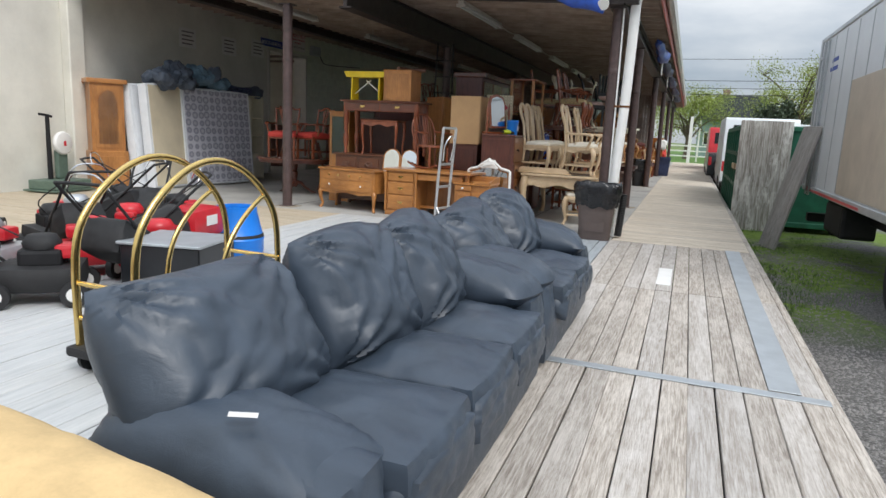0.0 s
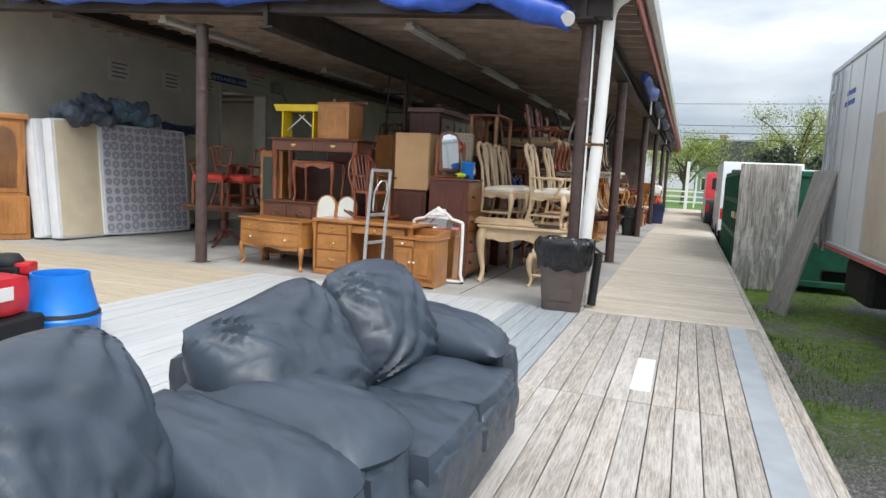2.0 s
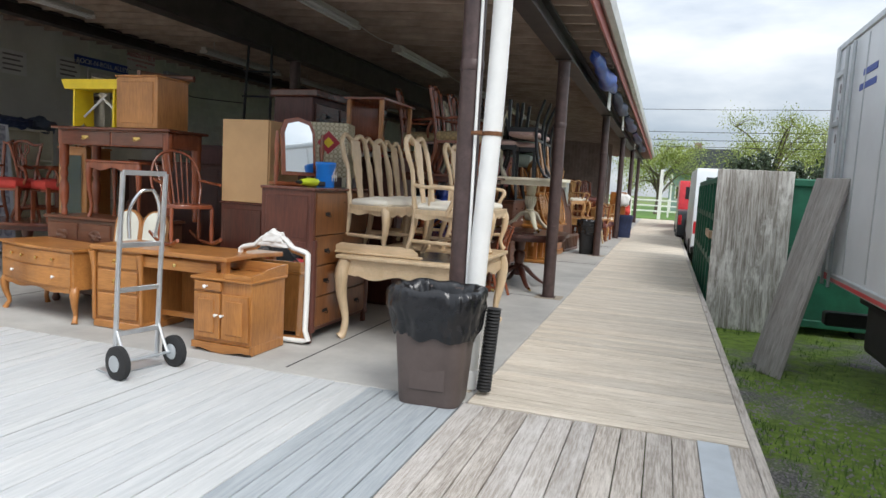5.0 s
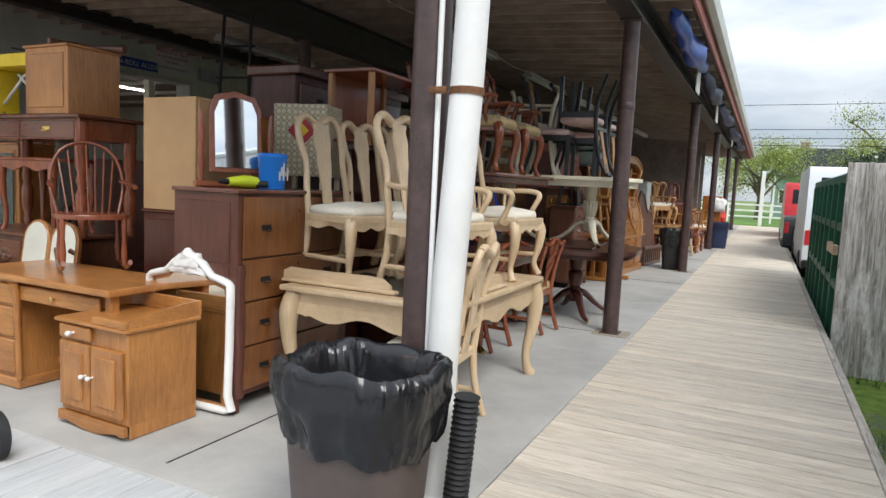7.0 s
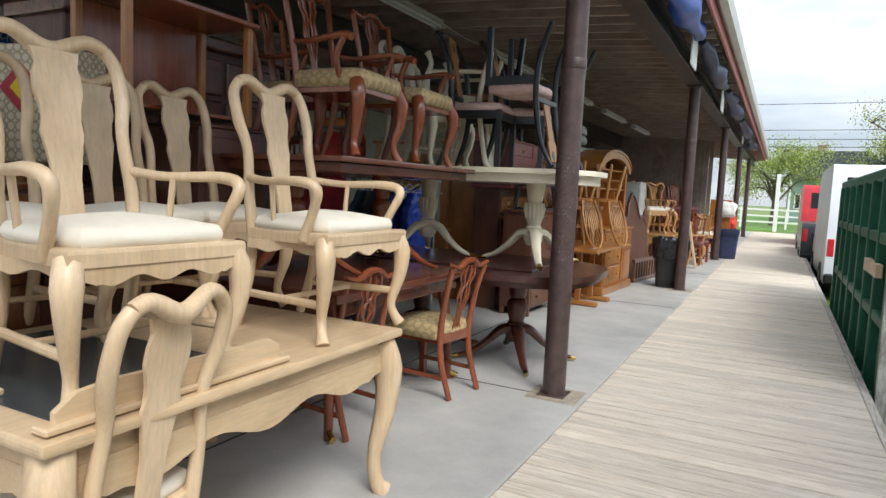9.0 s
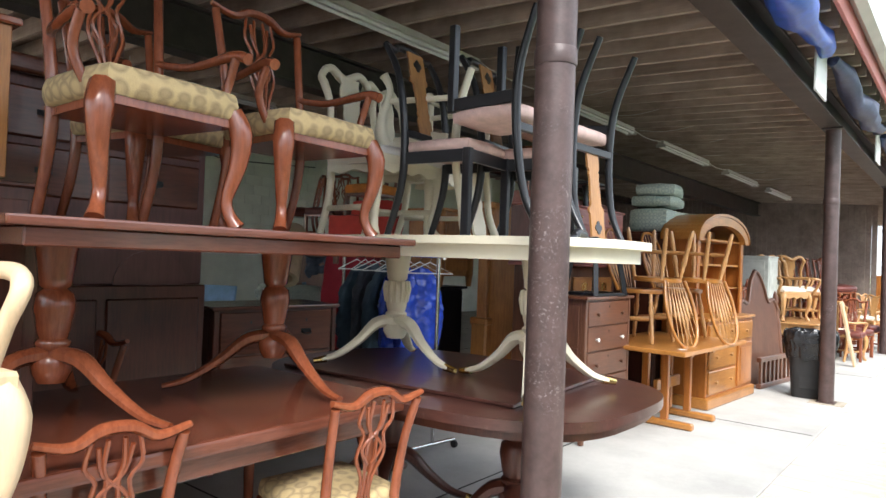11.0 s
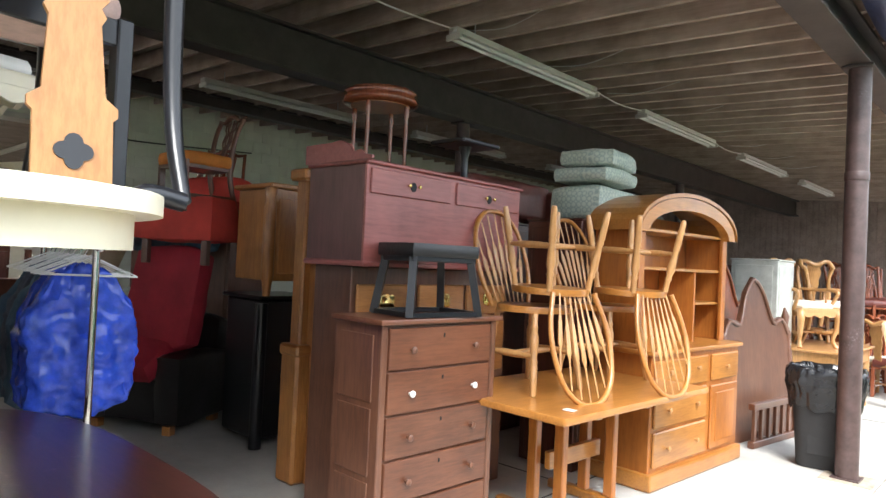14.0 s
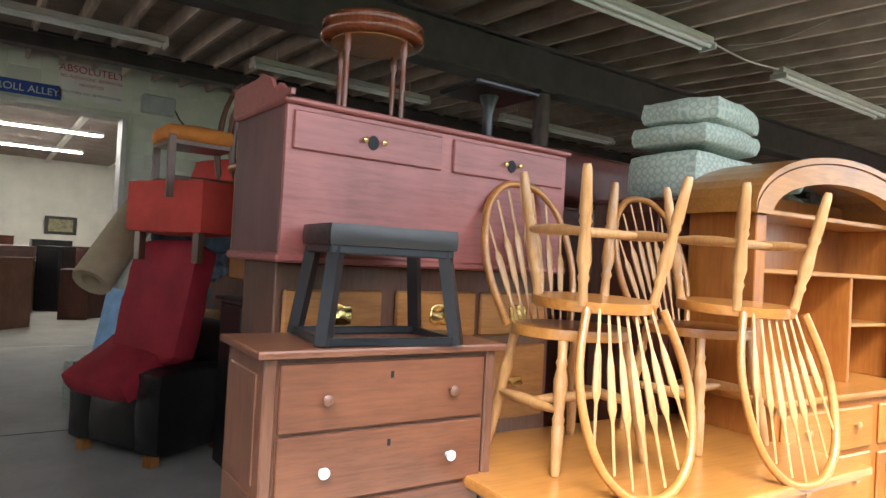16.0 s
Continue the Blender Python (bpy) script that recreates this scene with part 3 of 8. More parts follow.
setting("wall_panelling", bm, ROOF_BOARD, "dark upright boards on the end wall", "panelling")

# roof deck, joists, beams
def slope(bm):
    """The roof rises gently to the west."""
    for v in bm.verts:
        v.co.z += (-0.6 - v.co.x) * 0.05
    return bm


setting("ceiling", slope(box(-8.000, 2.72, 8.5, 45, 3.86, 3.93, 0)), ROOF_BOARD, "dark boarded underside of the roof", "ceiling")
setting("roof", slope(box(-8.380, 2.75, 8.45, 45.1, 3.935, 4.06, 0.01)), SHINGLE, "dark roof sheet over the shed", "roof")
roof_frame = thing("roof_joists", "rows of rough dark brown timber joists", "joists")
roof_frame["kind"] = "structure"
jm = bpy.data.meshes.new("joist")
b = box(-5.35, 5.35, -0.024, 0.024, 0, 0.2, 0.004)
b.to_mesh(jm)
b.free()
jm.materials.append(JOIST)
for k in range(88):
    share("joist", jm, roof_frame, (-2.66, 8.75 + k * 0.41, 3.76)).rotation_euler.y = radians(2.86)


def i_beam(name, x, y0, y1, z0, h, w):
    bm = box(x - w / 2, x + w / 2, y0, y1, z0, z0 + 0.03, 0.004)
    box(x - w / 2, x + w / 2, y0, y1, z0 + h - 0.03, z0 + h, 0.004, bm)
    box(x - 0.035, x + 0.035, y0, y1, z0 + 0.03, z0 + h - 0.03, 0, bm)
    return setting(name, bm, BEAM, "dark brown steel roof beam", "beam")


i_beam("beam_east", 2.2, 8.65, 45, 3.25, 0.26, 0.22)
i_beam("beam_middle", -2.0, 8.65, 34, 3.28, 0.44, 0.22)
i_beam("beam_west", -6.2, 8.65, 34, 3.76, 0.2, 0.22)
setting("beam_front", slope(box(-7.980, 2.5, 8.68, 8.9, 3.42, 3.66, 0.006)), BEAM, "dark beam along the open front", "beam")


def post(x, y, h, r=0.083):
    p = thing("steel_post", "round steel post with chipped dark brown paint", "post", pose(x, y, 0), "posts of the shed")
    part("shaft", lathe([(r, -0.02), (r, h - 0.02)], 24), POST_PAINT, p, "", True)
    part("collar", lathe([(r + 0.004, h * 0.72), (r + 0.006, h * 0.722), (r + 0.006, h * 0.74), (r + 0.003, h * 0.742)], 24), POST_PAINT, p, "", True)
    part("top_plate", box(-0.11, 0.11, -0.11, 0.11, h - 0.02, h, 0.003), BEAM, p)
    part("base_plate", box(-0.1, 0.1, -0.1, 0.1, 0.0, 0.012, 0.003), POST_PAINT, p)
    return p


for px, py in ((2.225, 8.95), (2.2, 13.35), (2.22, 19.9), (2.22, 26.3), (2.24, 32.6), (2.26, 38.9)):
    post(px, py, 3.25)
post(-3.2, 8.85, 3.4)
for py in (13.4, 19.9, 26.3):
    post(-2.0, py, 3.28)

# eaves
fas = setting("fascia_front", slope(box(-8.380, 2.72, 8.42, 8.46, 3.64, 4.2, 0.004)), FASCIA, "faded red metal fascia along the front eave", "fascia")
setting("fascia_east", box(2.72, 2.75, 8.42, 45.1, 3.5, 3.76, 0.004), FASCIA, "faded red metal fascia along the long eave", "fascia")
bm = bmesh.new()
prof = [(2.755, 3.78), (2.755, 3.66), (2.80, 3.62), (2.875, 3.64), (2.895, 3.78), (2.885, 3.78), (2.865, 3.655), (2.8, 3.635), (2.765, 3.67), (2.765, 3.78)]
prism([(a, c) for a, c in prof], 36.6, bm)
bmesh.ops.transform(bm, matrix=Matrix(((1, 0, 0, 0), (0, 0, -1, 45.1), (0, 1, 0, 0), (0, 0, 0, 1))), verts=bm.verts)
setting("gutter", bm, GUTTER, "grey white metal gutter along the eave", "gutter")
dp = thing("downpipe", "white plastic downpipe strapped to the corner post", "downpipe")
part("pipe", tube([(2.35, 8.9, 0.06), (2.37, 8.9, 0.9), (2.42, 8.9, 1.9), (2.45, 8.9, 3.15), (2.46, 8.89, 3.33), (2.52, 8.83, 3.45), (2.66, 8.68, 3.5), (2.75, 8.57, 3.56), (2.79, 8.5, 3.72)], 0.07, 18, n=4), PVC, dp, "", True)
part("shoe", lathe([(0.08, 0.0), (0.08, 0.13), (0.073, 0.14)], 16, m=Matrix.Translation((2.35, 8.9, 0))), PVC, dp, "", True)
part("conduit", tube([(2.3, 8.88, 0.0), (2.3, 8.88, 3.3)], 0.012, 8, n=1), PVC, dp, "thin white conduit", True)
part("strap", lathe([(0.0745, 1.87), (0.0745, 1.9)], 18, m=Matrix.Translation((2.42, 8.9, 0))), RUST, dp, "rusty strap", True)
part("strap_tail", box(2.28, 2.36, 8.83, 8.836, 1.87, 1.9, 0.001), RUST, dp, "rusty strap", True)
part("strap", lathe([(0.0745, 3.0), (0.0745, 3.03)], 18, m=Matrix.Translation((2.447, 8.9, 0))), PVC, dp, "", True)


def crumpled_roll(name, label, pts, rad, material, seed, cat):
    """A gathered sheet hanging from the eave in uneven folds."""
    bm = tube(pts, rad, 14, n=6)
    for v in bm.verts:
        q = v.co * 4 + Vector((seed, 0, 0))
        v.co += Vector((noise.noise(q), noise.noise(q + Vector((5, 0, 0))), noise.noise(q + Vector((0, 7, 0))))) * 0.07
        q = v.co * 13
        v.co += Vector((noise.noise(q), noise.noise(q + Vector((5, 0, 0))), noise.noise(q + Vector((0, 7, 0))))) * 0.028
    return tagged(part(name, bm, material, None, "", True), label, cat)


crumpled_roll("tarpaulin", "blue tarpaulin rolled up under the front eave", [(-6.6, 8.5, 3.86), (-4, 8.5, 3.74), (-2.2, 8.5, 3.66), (-0.6, 8.5, 3.62)], [0.06, 0.1, 0.09, 0.05], TARP, 1, "tarpaulin")
crumpled_roll("tarpaulin", "blue tarpaulin sagging under the front eave", [(-0.3, 8.5, 3.58), (0.4, 8.5, 3.46), (1.0, 8.5, 3.5), (1.5, 8.5, 3.42), (2.05, 8.62, 3.22)], [0.05, 0.12, 0.09, 0.16, 0.1], TARP, 4, "tarpaulin")
for k, (ya, yb) in enumerate(((14.0, 17.5), (17.8, 21.5), (22, 26), (26.5, 31), (31.5, 36))):
    crumpled_roll("tarpaulin", "crumpled dark blue tarpaulin tied up below the long eave", [(2.52, ya, 3.47), (2.55, (ya + yb) / 2, 3.38), (2.52, yb, 3.46)], [0.05, 0.13, 0.06], TARP if k == 0 else TARP_DARK, 10 + k, "tarpaulin")
for yy in (17.3, 21.7, 29.0):
    tagged(part("eave_sign", box(2.45, 2.47, yy, yy + 0.5, 3.1, 3.53, 0.004), SIGN_WHITE), "blank white board hung under the eave", "sign board")


def strip_lamp(x, y0, z=3.6, length=2.44, lit=False):
    l = thing("strip_light", "long grey fluorescent strip light under the joists", "strip light", pose(x, y0, z), "strip lights of the shed")
    part("housing", box(-0.055, 0.055, 0, length, 0.0, 0.06, 0.008), LAMP_BODY, l)
    part("reflector", box(-0.085, 0.085, 0.01, length - 0.01, -0.012, -0.001, 0.004), LAMP_BODY, l)
    for s in (-0.045, 0.045):
        part("tube", lathe([(0.018, 0.05), (0.018, length - 0.05)], 10, m=Matrix.Translation((s, 0, -0.032)) @ Matrix.Rotation(radians(-90), 4, "X")), TUBE_LIT if lit else LAMP_TUBE, l, "", True)
    for e in (0.0, length - 0.03):
        part("end_cap", box(-0.085, 0.085, e, e + 0.03, -0.055, 0.0, 0.004), LAMP_BODY, l)
    for e in (0.3, length - 0.3):
        part("hanger", tube([(0, e, 0.06), (0, e, 0.2)], 0.006, 6, n=1), METAL, l)
    return l


for y0 in (10.2, 14.1, 18.15, 21.8, 25.5, 29.2):
    strip_lamp(-0.6, y0)
for y0 in (9.5, 14.4, 17.75, 21.5, 25.5):
    strip_lamp(-4.55, y0, 3.68)
for y0, y1 in ((12.64, 14.1), (16.54, 18.15), (20.59, 21.8), (24.24, 25.5)):
    tagged(part("lamp_cable", tube([(-0.6, y0, 3.64), (-0.6, (y0 + y1) / 2, 3.6), (-0.6, y1, 3.64)], 0.008, 6), LAMP_BODY), "thin white cable between strip lights", "cable")
for k in range(9):
    tagged(part("joist_wire", tube([(-0.6, 17 + k * 1.3, 3.67), (-0.2, 17.1 + k * 1.3, 3.64), (0.3, 17 + k * 1.3, 3.67)], 0.004, 5), LAMP_BODY), "thin loose wire stapled under the joists", "wire")
fl = thing("flood_light", "small white flood lamp under the eave", "flood light", pose(2.05, 8.62, 3.28))
part("head", lathe([(0.03, 0), (0.075, 0.06), (0.08, 0.12)], 12, m=Matrix.Rotation(radians(120), 4, "X")), WHITE, fl, "", True)
part("bracket", tube([(0, 0, 0), (0.05, 0.1, 0.1), (0.06, 0.15, 0.15)], 0.015, 6), METAL, fl)


# ---- kinds of furniture ----
def up_plane(x, y, z, rz=0.0, tilt=0.0):
    """A frame whose local xy plane stands upright, facing +x, for flat cut shapes: local x runs along world y."""
    return pose(x, y, z, 0, 0, rz) @ Matrix.Rotation(radians(tilt), 4, "Y") @ Matrix(((0, 0, 1, 0), (1, 0, 0, 0), (0, 1, 0, 0), (0, 0, 0, 1)))


def cabriole(bm, x, y, h, r, ox, oy, m=None):
    """A curved leg that bows out at the knee and turns out at the foot."""
    k = 1.9 * r
    pts = [(x, y, h), (x + ox * k * 0.7, y + oy * k * 0.7, h * 0.82), (x + ox * k * 0.55, y + oy * k * 0.55, h * 0.55), (x - ox * 0.2 * k, y - oy * 0.2 * k, h * 0.25), (x + ox * 0.1 * k, y + oy * 0.1 * k, 0.045), (x + ox * k * 0.7, y + oy * k * 0.7, 0.0)]
    return tube(pts, [r * 1.25, r * 1.35, r * 1.0, r * 0.66, r * 0.72, r * 0.95], 8, bm, m)


def scalloped(L, h0, h1, n=3):
    """The outline of an apron with a wavy lower edge."""
    out = [(-L / 2, h0), (L / 2, h0)]
    steps = 28
    for i in range(steps + 1):
        t = i / steps
        x = L / 2 - L * t
        drop = (0.5 - 0.5 * math.cos(2 * math.pi * n * t)) * 0.45 + 0.55 * (1 - abs(2 * t - 1) ** 3 * 0.0)
        edge = 1.0 if 0.08 < t < 0.92 else 1.25
        out.append((x, h0 - (h0 - h1) * drop * edge))
    return out


def splat_shape(w, h):
    """Half outlines of a vase-shaped back splat."""
    half = [(0.62, 0), (0.5, 0.1), (0.55, 0.3), (0.72, 0.45), (0.86, 0.55), (0.74, 0.62), (0.8, 0.68), (1.0, 0.78), (0.96, 0.86), (0.8, 0.92), (1.0, 1.0)]
    r = [(w / 2 * a, h * b) for a, b in half]
    return r + [(-a, b) for a, b in r[::-1]]


def yoke_chair(label, m, wood_m, seat_m, arms=False, w=0.54, h=1.17, group="", category="chair", name="dining_chair"):
    """A chair with bowed stiles, a yoke crest and a vase splat."""
    c = thing(name, label, category, m, group)
    d, sh = 0.46, 0.43
    fx, bx = d / 2, -d / 2
    fw, bw = w / 2 - 0.02, w / 2 - 0.075
    for s in (1, -1):
        part("front_leg", cabriole(bmesh.new(), fx - 0.02, s * fw, sh, 0.032, 0.6, s * 0.5), wood_m, c, "", True)
        part("back_leg", tube([(bx - 0.09, s * bw, 0), (bx - 0.02, s * bw, 0.22), (bx, s * bw, sh)], [0.022, 0.024, 0.026], 8), wood_m, c, "", True)
        part("stile", tube([(bx, s * bw, sh), (bx - 0.02, s * (bw + 0.005), 0.6), (bx - 0.05, s * (bw - 0.012), 0.8), (bx - 0.085, s * (bw + 0.012), 0.93), (bx - 0.12, s * (bw + 0.008), h - 0.07), (bx - 0.13, s * (bw - 0.03), h - 0.012)], [0.026, 0.024, 0.022, 0.026, 0.024, 0.024], 8), wood_m, c, "", True)
        part("side_stretcher", tube([(fx - 0.03, s * fw, 0.16), (bx - 0.05, s * bw, 0.16)], 0.013, 8, n=1, flat=1.4), wood_m, c)
    part("crest_rail", tube([(bx - 0.13, -bw + 0.03, h - 0.012), (bx - 0.135, -bw * 0.55, h + 0.004), (bx - 0.14, 0, h - 0.045), (bx - 0.135, bw * 0.55, h + 0.004), (bx - 0.13, bw - 0.03, h - 0.012)], [0.024, 0.026, 0.032, 0.026, 0.024], 8), wood_m, c, "", True)
    sp = prism(splat_shape(0.17, h - sh - 0.07), 0.014, m=up_plane(bx - 0.01, 0, sh + 0.03, 0, -9.5), bev=0.003)
    part("splat", sp, wood_m, c)
    part("rear_stretcher", tube([(-0.03, -fw * 0.86, 0.16), (-0.03, fw * 0.86, 0.16)], 0.013, 8, n=1), wood_m, c)
    seat = prism([(fx + 0.02, -fw - 0.03), (fx + 0.02, fw + 0.03), (bx - 0.01, bw + 0.02), (bx - 0.01, -bw - 0.02)], 0.05, m=Matrix.Translation((0, 0, sh - 0.02)), bev=0.012)
    part("seat_frame", seat, wood_m, c)
    part("front_apron", prism(scalloped(2 * fw - 0.03, 0.0, -0.055, 3), 0.02, m=up_plane(fx - 0.005, 0, sh - 0.02)), wood_m, c)
    for s in (1, -1):
        part("side_apron", prism(scalloped(d - 0.05, 0.0, -0.05, 2), 0.02, m=pose(0, s * (fw - 0.025), sh - 0.02, 0, 0, 90 - s * 8) @ up_plane(0, 0, 0)), wood_m, c)
    part("seat_cushion", cushion(d + 0.0, 2 * fw + 0.0, 0.09, 0.45, 0.004, 1, 8, m=Matrix.Translation((0.005, 0, sh + 0.05)), crown=0.02), seat_m, c, "", True)
    if arms:
        for s in (1, -1):
            part("arm", tube([(bx - 0.03, s * bw, 0.68), (bx + 0.12, s * (bw + 0.05), 0.665), (fx - 0.12, s * (bw + 0.1), 0.67), (fx - 0.03, s * (bw + 0.1), 0.64), (fx - 0.06, s * (bw + 0.08), 0.55), (fx - 0.12, s * (fw + 0.01), sh)], [0.019, 0.018, 0.022, 0.023, 0.02, 0.022], 8), wood_m, c, "", True)
            part("arm_post", tube([(bx + 0.15, s * (bw + 0.05), 0.66), (bx + 0.15, s * (fw - 0.03), sh)], 0.012, 7, n=1), wood_m, c)
    return c


def pierced_chair(label, m, wood_m, seat_m, arms=False, w=0.56, h=1.0, group="", legs="cabriole"):
    """A chair with a straight crest and a pierced ribbon splat."""
    c = thing("dining_chair", label, "chair", m, group)
    d, sh = 0.46, 0.44
    fx, bx, fw, bw = d / 2, -d / 2, w / 2 - 0.03, w / 2 - 0.07
    for s in (1, -1):
        if legs == "cabriole":
            part("front_leg", cabriole(bmesh.new(), fx - 0.02, s * fw, sh, 0.034, 0.6, s * 0.5), wood_m, c, "", True)
        else:
            part("front_leg", box(fx - 0.05, fx, s * fw - 0.022, s * fw + 0.022, 0, sh, 0.004), wood_m, c)
        part("back_post", tube([(bx - 0.1, s * bw, 0), (bx - 0.02, s * bw, 0.24), (bx, s * bw, sh), (bx - 0.04, s * (bw + 0.01), 0.72), (bx - 0.1, s * (bw + 0.03), h - 0.03)], [0.02, 0.023, 0.025, 0.021, 0.02], 8), wood_m, c, "", True)
        if legs != "cabriole":
            part("side_stretcher", box(bx - 0.05, fx - 0.03, s * (fw - 0.02) - 0.008, s * (fw - 0.02) + 0.008, 0.13, 0.16, 0.003), wood_m, c)
    bwt = bw + 0.05
    part("crest_rail", tube([(bx - 0.105, -bwt, h - 0.005), (bx - 0.1, -bw * 0.7, h - 0.03), (bx - 0.105, -bw * 0.25, h + 0.012), (bx - 0.105, bw * 0.25, h + 0.012), (bx - 0.1, bw * 0.7, h - 0.03), (bx - 0.105, bwt, h - 0.005)], [0.016, 0.024, 0.028, 0.028, 0.024, 0.016], 8, flat=0.8), wood_m, c, "", True)
    H = h - sh - 0.05
    rib = bmesh.new()
    lean = lambda z: bx - 0.005 - 0.1 * max(0, z) / H
    for s in (1, -1):
        for off in (0.35, 1.0):
            pts = [(lean(a * H), s * o * off, sh + 0.03 + a * H) for a, o in ((0, 0.05), (0.12, 0.025), (0.3, 0.03), (0.5, 0.07), (0.7, 0.05), (0.82, 0.085), (1.0, 0.07))]
            tube(pts, 0.008, 6, rib, n=3)
        tube([(lean(0.45 * H), s * 0.01, sh + 0.03 + 0.42 * H), (lean(0.6 * H), s * 0.05, sh + 0.03 + 0.58 * H), (lean(0.75 * H), -s * 0.03, sh + 0.03 + 0.75 * H), (lean(0.95 * H), -s * 0.05, sh + 0.03 + 0.95 * H)], 0.008, 6, rib, n=3)
    part("splat", rib, wood_m, c, "pierced ribbon splat", True)
    part("seat_rail", prism([(fx, -fw), (fx, fw), (bx - 0.01, bw + 0.01), (bx - 0.01, -bw - 0.01)], 0.07, m=Matrix.Translation((0, 0, sh - 0.06)), bev=0.006), wood_m, c)
    part("seat_cushion", cushion(d + 0.05, 2 * fw + 0.06, 0.13, 0.38, 0.004, 2, 8, m=Matrix.Translation((0.012, 0, sh + 0.02)), crown=0.02), seat_m, c, "", True)
    if arms:
        for s in (1, -1):
            part("arm", tube([(bx - 0.03, s * bw, 0.69), (bx + 0.12, s * (bw + 0.06), 0.67), (fx - 0.1, s * (bw + 0.09), 0.69), (fx - 0.02, s * (bw + 0.1), 0.67)], [0.016, 0.018, 0.022, 0.024], 8), wood_m, c, "", True)
            part("arm_post", tube([(fx - 0.08, s * (bw + 0.09), 0.68), (fx - 0.13, s * (bw + 0.09), 0.56), (fx - 0.12, s * fw, sh)], 0.018, 8), wood_m, c, "", True)
    return c


def bow_chair(label, m, group=""):
    """A bow-back chair with arrow spindles and turned legs."""
    c = thing("windsor_chair", label, "chair", m, group)
    sh, h = 0.44, 0.98
    part("seat", prism([(0.2 * math.cos(a) * (1.08 if math.cos(a) > 0 else 1.0), 0.21 * math.sin(a)) for a in [2 * math.pi * i / 28 for i in range(28)]], 0.036, m=Matrix.Translation((0, 0, sh - 0.018)), bev=0.01), PINE_Y, c, "", True)
    turned = [(0.012, 0.0), (0.016, 0.02), (0.021, 0.15), (0.017, 0.16), (0.022, 0.175), (0.016, 0.19), (0.021, 0.25), (0.024, 0.3), (0.015, 0.34), (0.021, 0.355), (0.015, 0.37), (0.018, 0.44)]
    for sx, sy in ((1, 1), (1, -1), (-1, 1), (-1, -1)):
        a = Vector((sx * 0.19, sy * 0.2, 0))
        t = Vector((sx * 0.13, sy * 0.14, sh))
        q = (t - a).to_track_quat("Z", "Y").to_matrix().to_4x4()
        part("leg", lathe(turned, 10, m=Matrix.Translation(a) @ q), PINE_S, c, "", True)
    for sy in (1, -1):
        part("stretcher", tube([(0.165, sy * 0.175, 0.2), (0.05, sy * 0.175, 0.2), (-0.05, sy * 0.175, 0.2), (-0.165, sy * 0.175, 0.2)], [0.01, 0.02, 0.02, 0.01], 8, n=2), PINE_S, c, "", True)
    part("stretcher", tube([(0, -0.175, 0.2), (0, -0.06, 0.2), (0, 0.06, 0.2), (0, 0.175, 0.2)], [0.009, 0.018, 0.018, 0.009], 8, n=2), PINE_S, c, "", True)
    lean = lambda z: -0.17 - 0.17 * (z - sh) / (h - sh)
    bow = [(lean(z), y, z) for y, z in ((-0.15, sh), (-0.2, 0.6), (-0.205, 0.74), (-0.17, 0.88), (-0.09, 0.965), (0, 0.985), (0.09, 0.965), (0.17, 0.88), (0.205, 0.74), (0.2, 0.6), (0.15, sh))]
    part("bow", tube(bow, 0.014, 8, flat=1.1), PINE_Y, c, "", True)
    tops = {-3: 0.83, -2: 0.91, -1: 0.955, 0: 0.975, 1: 0.955, 2: 0.91, 3: 0.83}
    for k, zt in tops.items():
        y0, y1 = k * 0.034, k * 0.06
        f = lambda t: (lean(sh + (zt - sh) * t), y0 + (y1 - y0) * t, sh + (zt - sh) * t)
        part("spindle", tube([f(0), f(0.25), f(0.36), f(0.62), f(0.7), f(1)], [0.006, 0.006, 0.013, 0.016, 0.006, 0.005], 8, n=2, flat=0.55, up=(1, 0, 0)), PINE_S, c, "", True)
    for o in c.children:
        o.data.transform(Matrix.Scale(1.12, 4))
    return c


